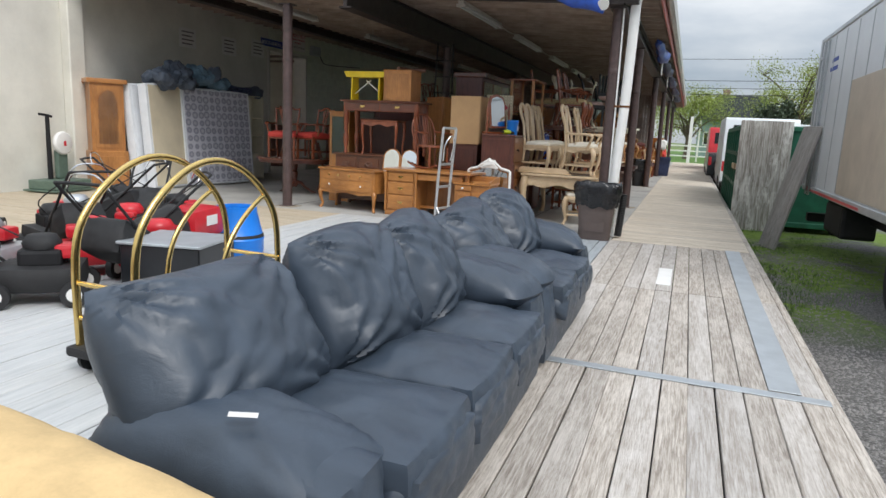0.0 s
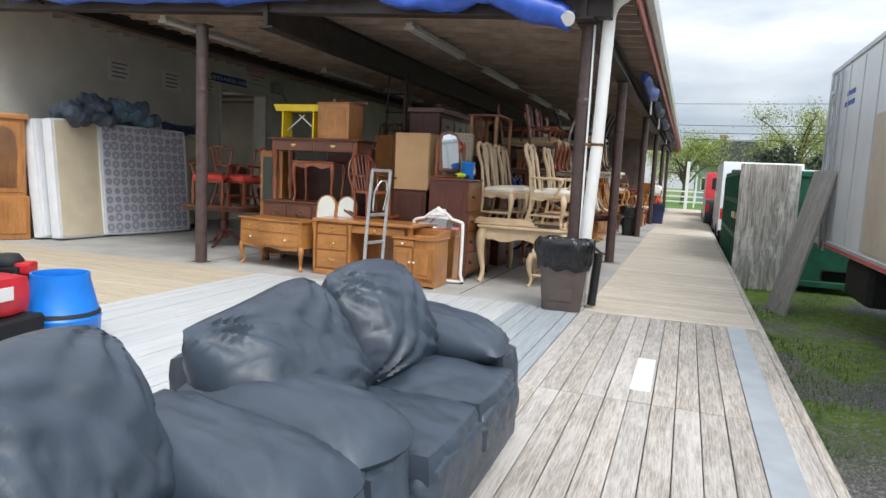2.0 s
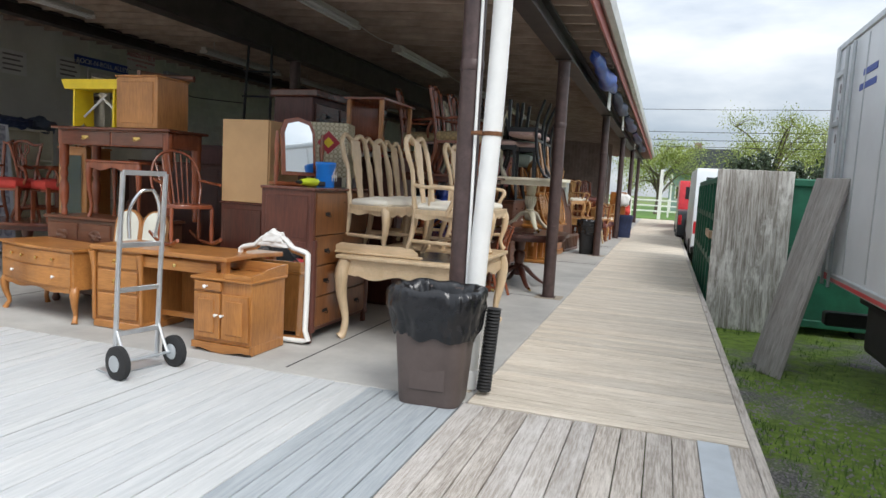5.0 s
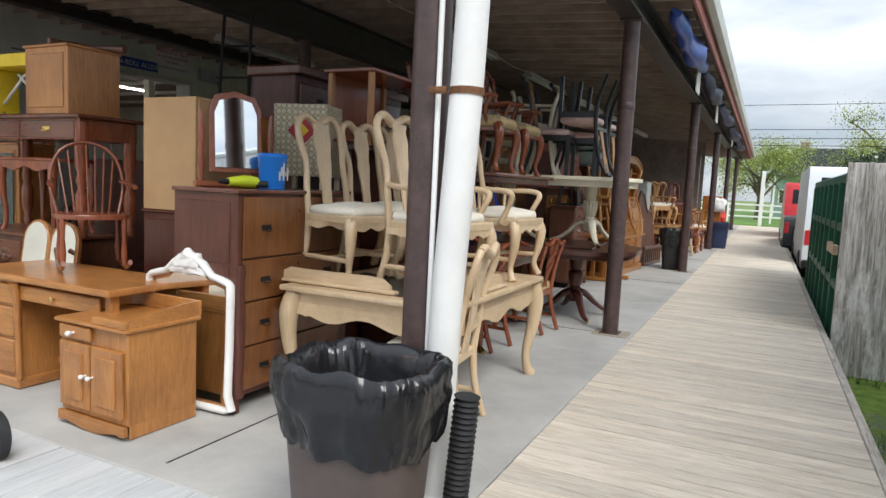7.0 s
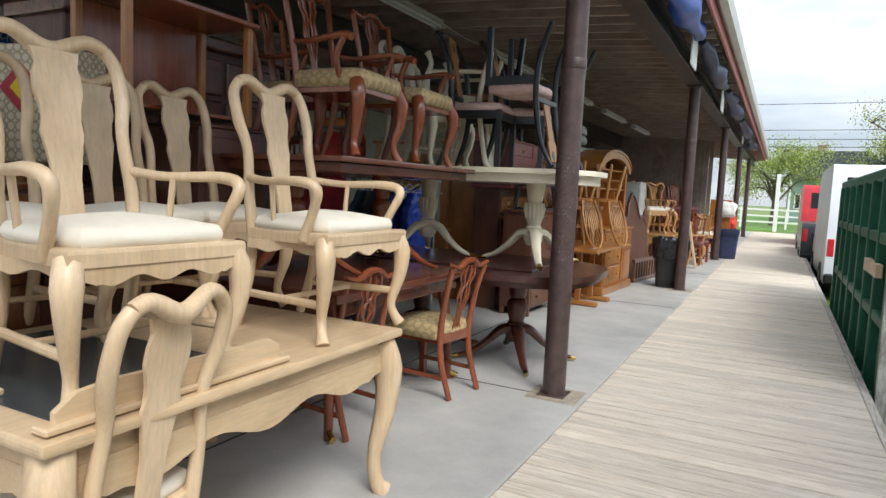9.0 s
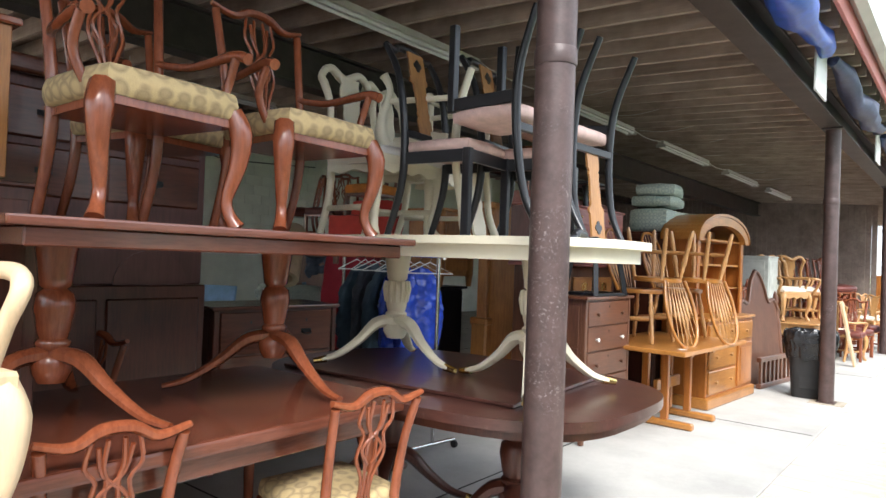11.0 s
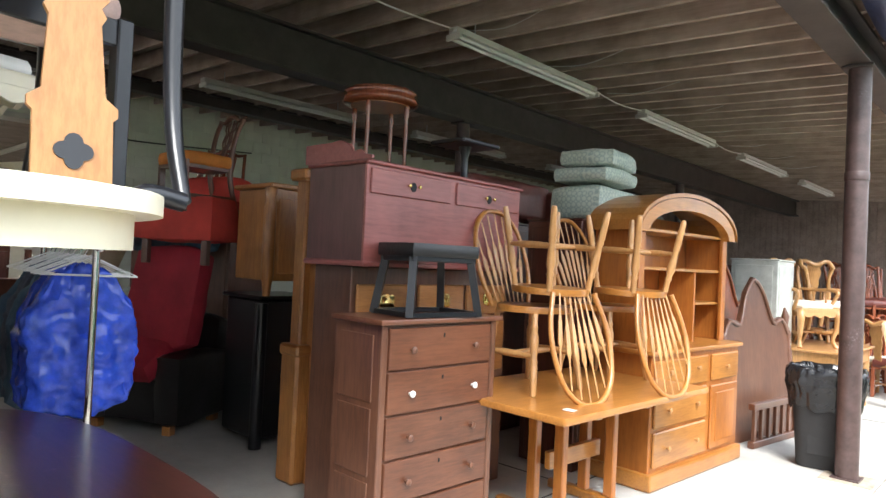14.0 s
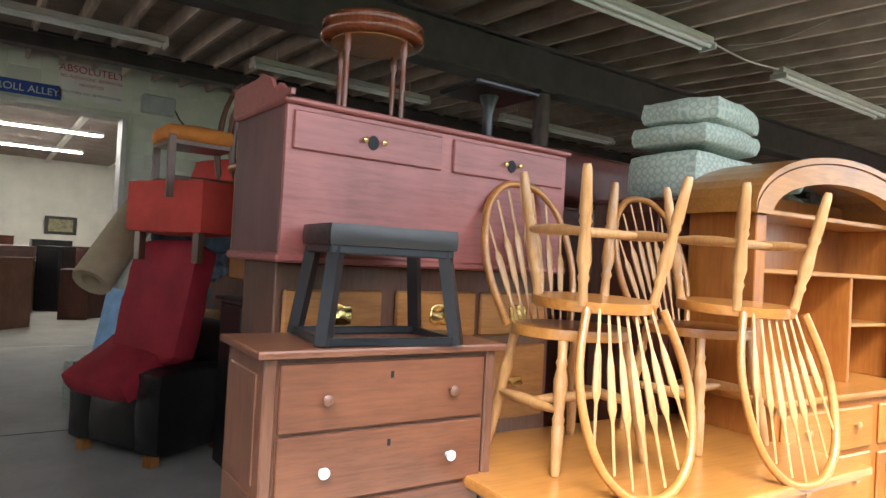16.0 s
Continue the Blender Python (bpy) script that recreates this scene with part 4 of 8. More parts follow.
def black_chair(label, m, group=""):
    """A black chair with tall curved stiles and an inlaid pale splat."""
    c = thing("dining_chair", label, "chair", m, group)
    d, sh, h, w = 0.44, 0.46, 1.08, 0.46
    fx, bx, hw = d / 2, -d / 2, w / 2 - 0.02
    for s in (1, -1):
        part("front_leg", box(fx - 0.045, fx, s * hw - 0.02, s * hw + 0.02, 0, sh, 0.004), BLACK, c)
        part("back_post", tube([(bx - 0.09, s * hw, 0), (bx - 0.01, s * hw, 0.25), (bx + 0.01, s * hw, sh), (bx - 0.01, s * hw, 0.7), (bx - 0.06, s * hw, 0.92), (bx - 0.15, s * hw, h)], [0.019, 0.022, 0.024, 0.022, 0.02, 0.017], 8), BLACK, c, "", True)
        part("side_rail", box(bx, fx - 0.02, s * hw - 0.012, s * hw + 0.012, sh - 0.07, sh - 0.005, 0.003), BLACK, c)
    part("crest_rail", tube([(bx - 0.15, -hw, h), (bx - 0.155, -hw * 0.6, h - 0.012), (bx - 0.16, -hw * 0.4, h + 0.02), (bx - 0.16, hw * 0.4, h + 0.02), (bx - 0.155, hw * 0.6, h - 0.012), (bx - 0.15, hw, h)], 0.022, 8), BLACK, c, "", True)
    part("lower_rail", box(bx - 0.015, bx + 0.015, -hw, hw, sh + 0.09, sh + 0.13, 0.004), BLACK, c)
    part("front_rail", box(fx - 0.03, fx - 0.008, -hw, hw, sh - 0.07, sh - 0.005, 0.003), BLACK, c)
    H = h - sh - 0.13
    half = [(0.075, 0), (0.075, 0.3), (0.085, 0.32), (0.085, 0.36), (0.06, 0.4), (0.05, 0.72), (0.06, 0.76), (0.05, 0.8), (0.065, 0.84), (0.065, 1.0)]
    out = [(a, b * H) for a, b in half] + [(-a, b * H) for a, b in half[::-1]]
    out = [(a, H - b) for a, b in out]
    part("splat", prism(out, 0.012, m=up_plane(bx - 0.005, 0, sh + 0.13, 0, -12)), INLAY, c, "golden inlaid splat")
    hole = [((0.026 + 0.012 * abs(math.cos(2 * a))) * math.cos(a), H * 0.85 + (0.026 + 0.012 * abs(math.cos(2 * a))) * math.sin(a)) for a in [2 * math.pi * i / 24 for i in range(24)]]
    part("quatrefoil", prism(hole, 0.02, m=up_plane(bx - 0.009, 0, sh + 0.13, 0, -12)), BLACK, c, "dark four-lobed cut-out")
    part("seat_cushion", cushion(d, w, 0.09, 0.4, 0.006, 3, 8, m=Matrix.Translation((0.0, 0, sh + 0.02)), crown=0.02), PINKCLOTH, c, "", True)
    return c


def pull(parent, x, y, z, kind, k=1.0):
    """A knob, white knob or brass bail on a front that faces +x."""
    rot = Matrix.Rotation(radians(90), 4, "Y")
    if kind in ("knob", "white", "pine", "brass"):
        mat = {"knob": WALNUT_Z, "white": WHITE, "pine": PINE_S, "brass": BRASS}[kind]
        part("knob", lathe([(0.008 * k, 0), (0.008 * k, 0.01 * k), (0.017 * k, 0.02 * k), (0.018 * k, 0.028 * k), (0.01 * k, 0.034 * k)], 10, m=Matrix.Translation((x, y, z)) @ rot), mat, parent, "", True)
    else:
        bm = box(x, x + 0.004, y - 0.045, y + 0.045, z - 0.012, z + 0.02, 0.003)
        tube([(x + 0.004, y - 0.035, z), (x + 0.02, y - 0.032, z - 0.012), (x + 0.024, y, z - 0.022), (x + 0.02, y + 0.032, z - 0.012), (x + 0.004, y + 0.035, z)], 0.004, 6, bm, n=2)
        part("bail_pull", bm, BRASS if kind == "bail" else DARKMETAL, parent)


def chest(label, m, W, D, H, drawers, body, front, top, kind="knob", category="chest of drawers", name="chest_of_drawers", feet=0.1, cols=1, overhang=0.02, splay=False, groups=""):
    """A chest that faces +x; drawers: heights from the top down, as shares."""
    c = thing(name, label, category, m, groups)
    x0, x1 = -D / 2, D / 2
    part("carcass", box(x0, x1 - 0.012, -W / 2, W / 2, feet, H - 0.025, 0.004), body, c)
    part("top", box(x0 - 0.005, x1 + overhang, -W / 2 - overhang, W / 2 + overhang, H - 0.026, H, 0.008, seg=2), top, c)
    for s in (1, -1):
        part("corner_post", box(x1 - 0.04, x1 + 0.004, s * (W / 2 - 0.018) - 0.02, s * (W / 2 - 0.018) + 0.02, 0 if feet else 0.0, H - 0.026, 0.006), body, c)
        part("foot", box(x0, x0 + 0.05, s * (W / 2 - 0.027) - 0.025, s * (W / 2 - 0.027) + 0.025, 0, feet + 0.001, 0.004), body, c) if feet else None
        for k in range(3):
            z0 = feet + 0.03 + k * (H - feet - 0.08) / 3
            part("side_panel", box(x0 + 0.05, x1 - 0.06, s * (W / 2 + 0.002) - 0.004, s * (W / 2 + 0.002) + 0.004, z0, z0 + (H - feet - 0.08) / 3 - 0.03, 0.003), body, c)
    inner = H - 0.05 - feet - 0.02
    z = H - 0.045
    for i, sh in enumerate(drawers):
        dh = inner * sh
        n = cols if isinstance(cols, int) else cols[i]
        wv = (W - 0.09) / n
        for k in range(n):
            ya = -W / 2 + 0.045 + k * wv + 0.004
            yb = ya + wv - 0.008
            dr = part("drawer", box(x1 - 0.02, x1 + 0.006, ya, yb, z - dh + 0.012, z, 0.004), front, c)
            kk = kind[i] if isinstance(kind, (list, tuple)) else kind
            ym, zm = (ya + yb) / 2, z - dh / 2
            if yb - ya > 0.5:
                pull(dr, x1 + 0.006, ya + 0.19 * (yb - ya), zm, kk)
                pull(dr, x1 + 0.006, yb - 0.19 * (yb - ya), zm, kk)
            else:
                pull(dr, x1 + 0.006, ym, zm, kk)
            part("keyhole", box(x1 + 0.005, x1 + 0.0085, ym - 0.006, ym + 0.006, zm + dh * 0.24, zm + dh * 0.24 + 0.022, 0.002), DARKMETAL if kk != "bail" else BRASS, dr)
        z -= dh
    return c


def box_thing(name, label, category, m, D, W, H, mat, panels=True, trim=None, group=""):
    """A closed cabinet facing +x with a framed front panel and a proud top."""
    c = thing(name, label, category, m, group)
    part("body", box(-D / 2, D / 2, -W / 2, W / 2, 0, H - 0.02, 0.005), mat, c)
    part("top", box(-D / 2 - 0.012, D / 2 + 0.015, -W / 2 - 0.012, W / 2 + 0.012, H - 0.021, H, 0.006), trim or mat, c)
    if panels:
        part("front_panel", box(D / 2 - 0.002, D / 2 + 0.008, -W / 2 + 0.05, W / 2 - 0.05, 0.05, H - 0.07, 0.004), mat, c)
        part("side_panel", box(-D / 2 + 0.05, D / 2 - 0.05, -W / 2 - 0.008, -W / 2 + 0.002, 0.05, H - 0.07, 0.004), mat, c)
    return c


def pedestal(parent, x, y, h, mat, spread=0.42, legs=4, turn=0.0, brass=True, thick=1.0):
    """A turned column on curved legs, under a table."""
    k = h / 0.75
    prof = [(0.05, 0.16), (0.07, 0.2), (0.075, 0.25), (0.055, 0.27), (0.045, 0.285), (0.06, 0.3), (0.063, 0.315), (0.05, 0.33), (0.058, 0.36), (0.072, 0.45), (0.066, 0.5), (0.045, 0.52), (0.058, 0.535), (0.06, 0.56), (0.075, 0.68), (0.08, 0.72)]
    col = part("column", lathe([(r * thick, z * k) for r, z in prof], 20, m=Matrix.Translation((x, y, 0))), mat, parent, "", True)
    for i in range(legs):
        a = turn + 2 * math.pi * i / legs
        ca, sa = math.cos(a), math.sin(a)
        f = lambda r, z: (x + ca * r, y + sa * r, z * k)
        part("leg", tube([f(0.03, 0.27), f(0.13, 0.25), f(spread * 0.5, 0.15), f(spread * 0.78, 0.06), f(spread, 0.03)], [0.05 * thick, 0.045 * thick, 0.034 * thick, 0.026 * thick, 0.02 * thick], 8, flat=0.75), mat, parent, "", True)
        if brass:
            part("toe_cap", tube([f(spread - 0.03, 0.033), f(spread + 0.05, 0.02)], [0.024, 0.017], 8, n=1), BRASS, parent, "brass toe cap", True)


def oval_table(label, m, a, b, h, top_m, leg_m, xs, power=2.6, spread=0.42, legs=4, turn=0.6, top_t=0.035, apron=0.06, brass=True, thick=1.0):
    t = thing("pedestal_table", label, "table", m)
    part("tabletop", prism(oval(a, b, 56, power), top_t, m=Matrix.Translation((0, 0, h - top_t)), bev=0.008), top_m, t, "", True)
    part("apron", prism(oval(a - 0.05, b - 0.05, 48, power), apron, m=Matrix.Translation((0, 0, h - top_t - apron))), leg_m, t, "", True)
    for k, x in enumerate(xs):
        pedestal(t, x, 0, h - top_t, leg_m, spread, legs, turn[k] if isinstance(turn, tuple) else turn, brass, thick)
    return t


# ---- sofas on the deck ----
def sofa(label, m, L, seats):
    s = thing("sofa", label, "sofa", m, "pair of leather sofas")
    D = 0.98
    part("base", cushion(D - 0.04, L - 0.05, 0.34, 0.16, 0.012, 3, 14, m=Matrix.Translation((0, 0, 0.19))), NAVY_LEATHER, s, "", True)
    part("back", cushion(0.3, L - 0.2, 0.62, 0.3, 0.02, 5, 14, m=pose(-0.36, 0, 0.5, 0, -9, 0)), NAVY_LEATHER, s, "", True)
    w = (L - 0.62) / seats
    for k in range(seats):
        y = -L / 2 + 0.31 + (k + 0.5) * w
        part("seat_cushion", cushion(0.8, w + 0.02, 0.22, 0.3, 0.016, 11 + k, 26, m=Matrix.Translation((0.12, y, 0.39)), crown=0.045, scale=7), NAVY_LEATHER, s, "", True)
        part("seat_roll", cushion(0.2, w + 0.01, 0.22, 0.4, 0.016, 21 + k, 18, m=Matrix.Translation((0.43, y, 0.34)), scale=11), NAVY_LEATHER, s, "", True)
        part("back_cushion", pillow(w * (1.42 if k == 0 else 1.14), 0.62, 0.42, 31 + k * 1.7 + L, 0.05, 46, pose(-0.16 - (0.0, 0.04, 0.13)[seats - 1 - k], y - (0.16 if k == 0 else 0), 0.68 if k == 0 else 0.71, random.Random(k + seats).uniform(-5, 5), -30 if k == 0 else -24, random.Random(k).uniform(-6, 6) - (6 if k == 0 else 0))), NAVY_LEATHER, s, "", True)
    for sd in (1, -1):
        part("arm", cushion(0.94, 0.3, 0.46, 0.34, 0.022, 41 + sd, 14, m=pose(0.0, sd * (L / 2 - 0.15), 0.34)), NAVY_LEATHER, s, "", True)
        part("arm_pillow", pillow(0.46, 0.84, 0.3, 51 + sd + L, 0.02, 28, pose(0.0, sd * (L / 2 - 0.2), 0.58 if sd == 1 or seats == 2 else 0.49, 0, 0, 0) @ Matrix.Rotation(radians(94), 4, "Y")), NAVY_LEATHER, s, "", True)
    return s


sofa("blue-black leather sofa with loose plump back cushions on the deck", pose(2.2, 1.58, 0), 2.5, 3)
sofa("blue-black leather sofa with a sagging wide back cushion on the deck", pose(2.2, 3.76, 0), 1.84, 2)
tag = tagged(part("price_tag", box(-0.04, 0.04, -0.015, 0.015, 0, 0.002, 0.0005), SIGN_WHITE), "small white paper tag lying on a sofa arm", "tag")
tag.matrix_basis = pose(2.29, 0.42, 0.66, 0, 5, 30)
arm = thing("armchair", "beige velour armchair with a rounded arm beside the sofa", "armchair", pose(1.99, -0.33, 0) @ Matrix.Diagonal((1.0, 1.0, 0.9, 1.0)))
part("arm", cushion(1.2, 0.34, 0.5, 0.42, 0.012, 71, 16, m=pose(0.02, 0.3, 0.57, 4, 4, -4)), BEIGECLOTH, arm, "", True)
part("arm", cushion(0.9, 0.3, 0.34, 0.42, 0.012, 75, 12, m=pose(0.0, -0.5, 0.5)), BEIGECLOTH, arm, "", True)
part("backrest", cushion(0.3, 1.05, 0.8, 0.4, 0.015, 72, 12, m=pose(-0.52, -0.05, 0.62, 0, -10, 0)), BEIGECLOTH, arm, "", True)
part("base", cushion(0.9, 0.95, 0.4, 0.2, 0.01, 73, 10, m=pose(0, -0.08, 0.22)), BEIGECLOTH, arm, "", True)
part("seat_cushion", cushion(0.7, 0.6, 0.2, 0.4, 0.01, 74, 10, m=pose(0.08, -0.09, 0.46)), BEIGECLOTH, arm, "", True)

# deck fittings
tagged(part("deck_plate", box(3.175, 3.32, 5.86, 6.765, 0.001, 0.006, 0.002), WHITE), "small white metal plate screwed to the deck", "plate", kind="structure")
tagged(part("metal_strip", box(3.95, 4.13, 3.2, 8.54, 0.001, 0.007, 0.002), METAL), "flat galvanised strip laid along the deck", "strip", kind="structure")
tagged(part("metal_strip", box(2.5, 4.27, 3.08, 3.17, 0.001, 0.008, 0.002), METAL), "flat galvanised strip across the deck joint", "strip", kind="structure")
bm = box(4.265, 4.33, -4, 45, -0.42, -0.01, 0.006)
setting("deck_edge", bm, DECK_OLD, "weathered timber edge board of the deck", "edge board")

# ---- luggage cart, mowers, blue bin ----
cart = thing("luggage_cart", "brass luggage cart with arched rails on the deck", "luggage cart", pose(0.48, 2.25, -0.1, 0, 0, 88) @ Matrix.Diagonal((1.22, 0.85, 1.0, 1.0)))
low = lambda pts: [(x, y, z * 1.03) for x, y, z in pts]
for s in (-0.26, 0.26):
    part("arch", tube(low([(-0.5, s, 0.2), (-0.5, s, 0.75), (-0.42, s, 1.0), (-0.22, s, 1.2), (0, s, 1.27), (0.22, s, 1.2), (0.42, s, 1.0), (0.5, s, 0.75), (0.5, s, 0.2)]), 0.021, 12), BRASS, cart, "", True)
    part("inner_arch", tube(low([(0.02, s, 0.2), (0.05, s, 0.62), (0.16, s, 0.85), (0.36, s, 1.02), (0.42, s, 1.0)]), 0.016, 10), BRASS, cart, "", True)
for x, z in ((-0.5, 0.62), (0.5, 0.62), (0.5, 0.42), (-0.5, 0.42)):
    part("cross_bar", tube([(x, -0.28, z), (x, 0.28, z)], 0.015, 10, n=1), BRASS, cart, "", True)
part("platform", box(-0.55, 0.55, -0.32, 0.32, 0.2, 0.26, 0.02, seg=2), BLACKMATT, cart)
for sx, sy in ((1, 1), (1, -1), (-1, 1), (-1, -1)):
    part("wheel", lathe([(0.03, -0.018), (0.07, -0.015), (0.07, 0.015), (0.03, 0.018)], 14, m=pose(sx * 0.45, sy * 0.25, 0.17, 90)), BLACKMATT, cart, "", True)


def mower(label, m, deck_m, rnd):
    w = thing("lawn_mower", label, "lawn mower", m, "lawn mowers on the deck")
    part("deck", cushion(0.62, 0.5, 0.22, 0.3, 0.01, rnd, 10, m=Matrix.Translation((0, 0, 0.2))), deck_m, w, "", True)
    part("engine", box(-0.14, 0.16, -0.14, 0.14, 0.28, 0.42, 0.03, seg=2), DARKMETAL, w)
    part("engine_cover", lathe([(0.13, 0.42), (0.14, 0.46), (0.1, 0.52), (0.03, 0.53)], 16, m=Matrix.Translation((0.01, 0, 0))), deck_m, w, "", True)
    part("fuel_tank", box(0.1, 0.24, -0.1, 0.1, 0.34, 0.45, 0.03, seg=2), REDP, w)
    for sx, sy in ((0.26, 0.27), (0.26, -0.27), (-0.26, 0.27), (-0.26, -0.27)):
        wh = part("wheel", lathe([(0.03, -0.03), (0.1, -0.028), (0.1, 0.028), (0.03, 0.03)], 16, m=pose(sx, sy, 0.1, 90)), BLACKMATT, w, "", True)
        part("hub", lathe([(0.02, -0.034), (0.055, -0.032), (0.055, 0.032), (0.02, 0.034)], 12, m=pose(sx, sy, 0.1, 90)), WHITE, wh, "", True)
    part("handle", tube([(-0.24, 0.2, 0.22), (-0.6, 0.2, 0.55), (-0.95, 0.2, 0.88), (-1.0, 0.16, 0.92), (-1.0, -0.16, 0.92), (-0.95, -0.2, 0.88), (-0.6, -0.2, 0.55), (-0.24, -0.2, 0.22)], 0.013, 8, n=3), BLACKMATT, w, "", True)
    part("control_bar", tube([(-0.88, 0.19, 0.86), (-0.92, 0.1, 0.98), (-0.92, -0.1, 0.98), (-0.88, -0.19, 0.86)], 0.007, 6), CHROME, w, "", True)
    part("cable", tube([(-0.9, 0.18, 0.86), (-0.5, 0.3, 0.62), (-0.1, 0.12, 0.45)], 0.006, 6), BLACKMATT, w)
    part("grass_bag", cushion(0.5, 0.42, 0.36, 0.4, 0.02, rnd + 3, 10, m=pose(-0.56, 0, 0.4, 0, 25, 0)), BLACKMATT, w, "", True)
    return w


for k, (x, y, rz, mt) in enumerate(((-1.25, 2.6, 40, BLACKMATT), (-1.7, 3.5, -130, REDP), (-2.3, 2.9, 20, METAL), (-2.7, 3.9, 160, BLACKMATT), (-2.2, 4.4, -60, REDP), (-3.3, 3.1, 75, REDP), (-3.2, 4.6, 200, METAL), (-2.5, 5.4, 30, BLACKMATT), (-1.15, 3.7, 100, REDP), (-4.2, 4.0, 130, BLACKMATT), (-1.55, 1.75, 15, REDP))):
    mower("used %s lawn mower with a folding handle" % ("red" if mt is REDP else "white" if mt is WHITE else "grey" if mt is METAL else "black"), pose(x, y, 0, 0, 0, rz), mt, k * 1.3)
bb = thing("blue_bin", "bright blue plastic chute bin standing by the mowers", "plastic bin", pose(-1.25, 4.95, 0, 0, 0, 20) @ Matrix.Diagonal((0.92, 0.92, 0.95, 1.0)))
part("body", lathe([(0.3, 0.0), (0.31, 0.02), (0.315, 0.16), (0.325, 0.18), (0.31, 0.2), (0.235, 0.5), (0.235, 0.55), (0.22, 0.55), (0.21, 0.5), (0.27, 0.1)], 24), BLUEP, bb, "", True)
part("band", lathe([(0.314, 0.2), (0.318, 0.205), (0.308, 0.235), (0.3, 0.235)], 24), BLACKMATT, bb, "black strap", True)
rb = thing("generator", "red boxed engine with a black grille beside the mowers", "engine", pose(-1.3, 4.3, 0, 0, 0, 10))
part("cover", cushion(0.45, 0.6, 0.34, 0.35, 0.006, 5, 10, m=Matrix.Translation((0, 0, 0.42))), REDP, rb, "", True)
part("frame", box(-0.25, 0.3, -0.32, 0.32, 0.0, 0.27, 0.02), DARKMETAL, rb)
part("label", box(0.225, 0.232, -0.1, 0.1, 0.4, 0.5, 0.002), SIGN_WHITE, rb)
gb = thing("metal_crate", "black steel crate with a pale rim on the deck", "crate", pose(-0.55, 3.3, 0, 0, 0, 12))
part("body", box(-0.34, 0.34, -0.3, 0.3, 0, 0.44, 0.01), BLACK, gb)
part("rim", box(-0.36, 0.36, -0.32, 0.32, 0.44, 0.465, 0.006), METAL, gb)

# ---- west wall things ----
sc = thing("platform_scale", "grey green platform scale with a round dial", "scale", pose(-7.58, 7.95, 0, 0, 0, 8))
part("base", box(-0.28, 0.34, -0.42, 0.42, 0.05, 0.22, 0.015), SCALE_GREEN, sc)
part("foot_plate", box(-0.34, 0.38, -0.48, 0.48, 0.02, 0.05, 0.006), SCALE_GREEN, sc)
part("column", tube([(-0.1, -0.08, 0.2), (-0.1, -0.08, 1.38)], [0.045, 0.035], 12, n=1), DARKMETAL, sc, "", True)
part("housing", box(-0.14, -0.04, 0.05, 0.3, 0.22, 0.75, 0.02), SCALE_GREEN, sc)
part("dial", lathe([(0.21, 0), (0.22, 0.03), (0.2, 0.07), (0.19, 0.075)], 28, m=pose(-0.06, 0.18, 0.88, 0, 90, 0)), WHITE, sc, "white round dial", True)
part("dial_mark", box(0.016, 0.022, 0.15, 0.21, 0.83, 0.92, 0.004), REDP, sc, "red dial plate")
part("hook_bar", tube([(-0.12, -0.24, 1.4), (-0.1, -0.08, 1.38), (-0.1, 0.02, 1.36)], 0.025, 8), DARKMETAL, sc, "", True)
for s in (-0.4, 0.4):
    part("wheel", lathe([(0.03, -0.02), (0.03, 0.02)], 10, m=pose(0.3, s, 0.03, 90)), DARKMETAL, sc, "", True)
cu = thing("curio_cabinet", "tall oak curio cabinet with a glazed door", "cabinet", pose(-7.45, 8.95, 0, 0, 0, -30))
part("body", box(-0.2, 0.2, -0.3, 0.3, 0.72, 2.05, 0.01), OAK_Z, cu)
part("base", box(-0.24, 0.24, -0.34, 0.34, 0, 0.74, 0.012), OAK_Z, cu)
part("cornice", box(-0.25, 0.25, -0.36, 0.36, 2.03, 2.12, 0.02, seg=2), OAK_Y, cu)
dr = part("door", box(0.2, 0.215, -0.24, 0.24, 0.8, 1.98, 0.004), OAK_Z, cu)
part("pane", prism([(-0.17, 0), (0.17, 0), (0.17, 0.85), (0.1, 0.98), (0, 1.03), (-0.1, 0.98), (-0.17, 0.85)], 0.006, m=up_plane(0.213, 0, 0.88)), GLASS, dr, "dark arched glass")
part("door", box(0.24, 0.256, -0.28, 0.28, 0.1, 0.64, 0.006), OAK_Z, cu)


def bed_slab(name, label, m, W, H, T, side, face, cat):
    t = thing(name, label, cat, m)
    part("core", cushion(T, W, H, 0.06, 0.004, 4, 10, m=Matrix.Translation((0, 0, H / 2))), side, t, "", True)
    part("panel", box(T / 2 - 0.012, T / 2 + 0.006, -W / 2 + 0.07, W / 2 - 0.07, 0.06, H - 0.06, 0.005), face, t)
    return t


bed_slab("box_spring", "beige box spring stood on its side against mattresses", pose(-6.68, 9.94, 0, 0, -5, 1), 1.34, 2.12, 0.2, MATTRESS, BOXCLOTH, "box spring")
bed_slab("mattress", "white quilted mattress stood on its side", pose(-6.97, 9.84, 0, 0, -6, 1), 1.34, 2.1, 0.2, MATTRESS, MATTRESS, "mattress")
bed_slab("mattress", "grey patterned quilted mattress stood on its side", pose(-6.52, 11.15, 0, 0, -5, -8), 1.95, 2.1, 0.22, MATTRESS, QUILT, "mattress")


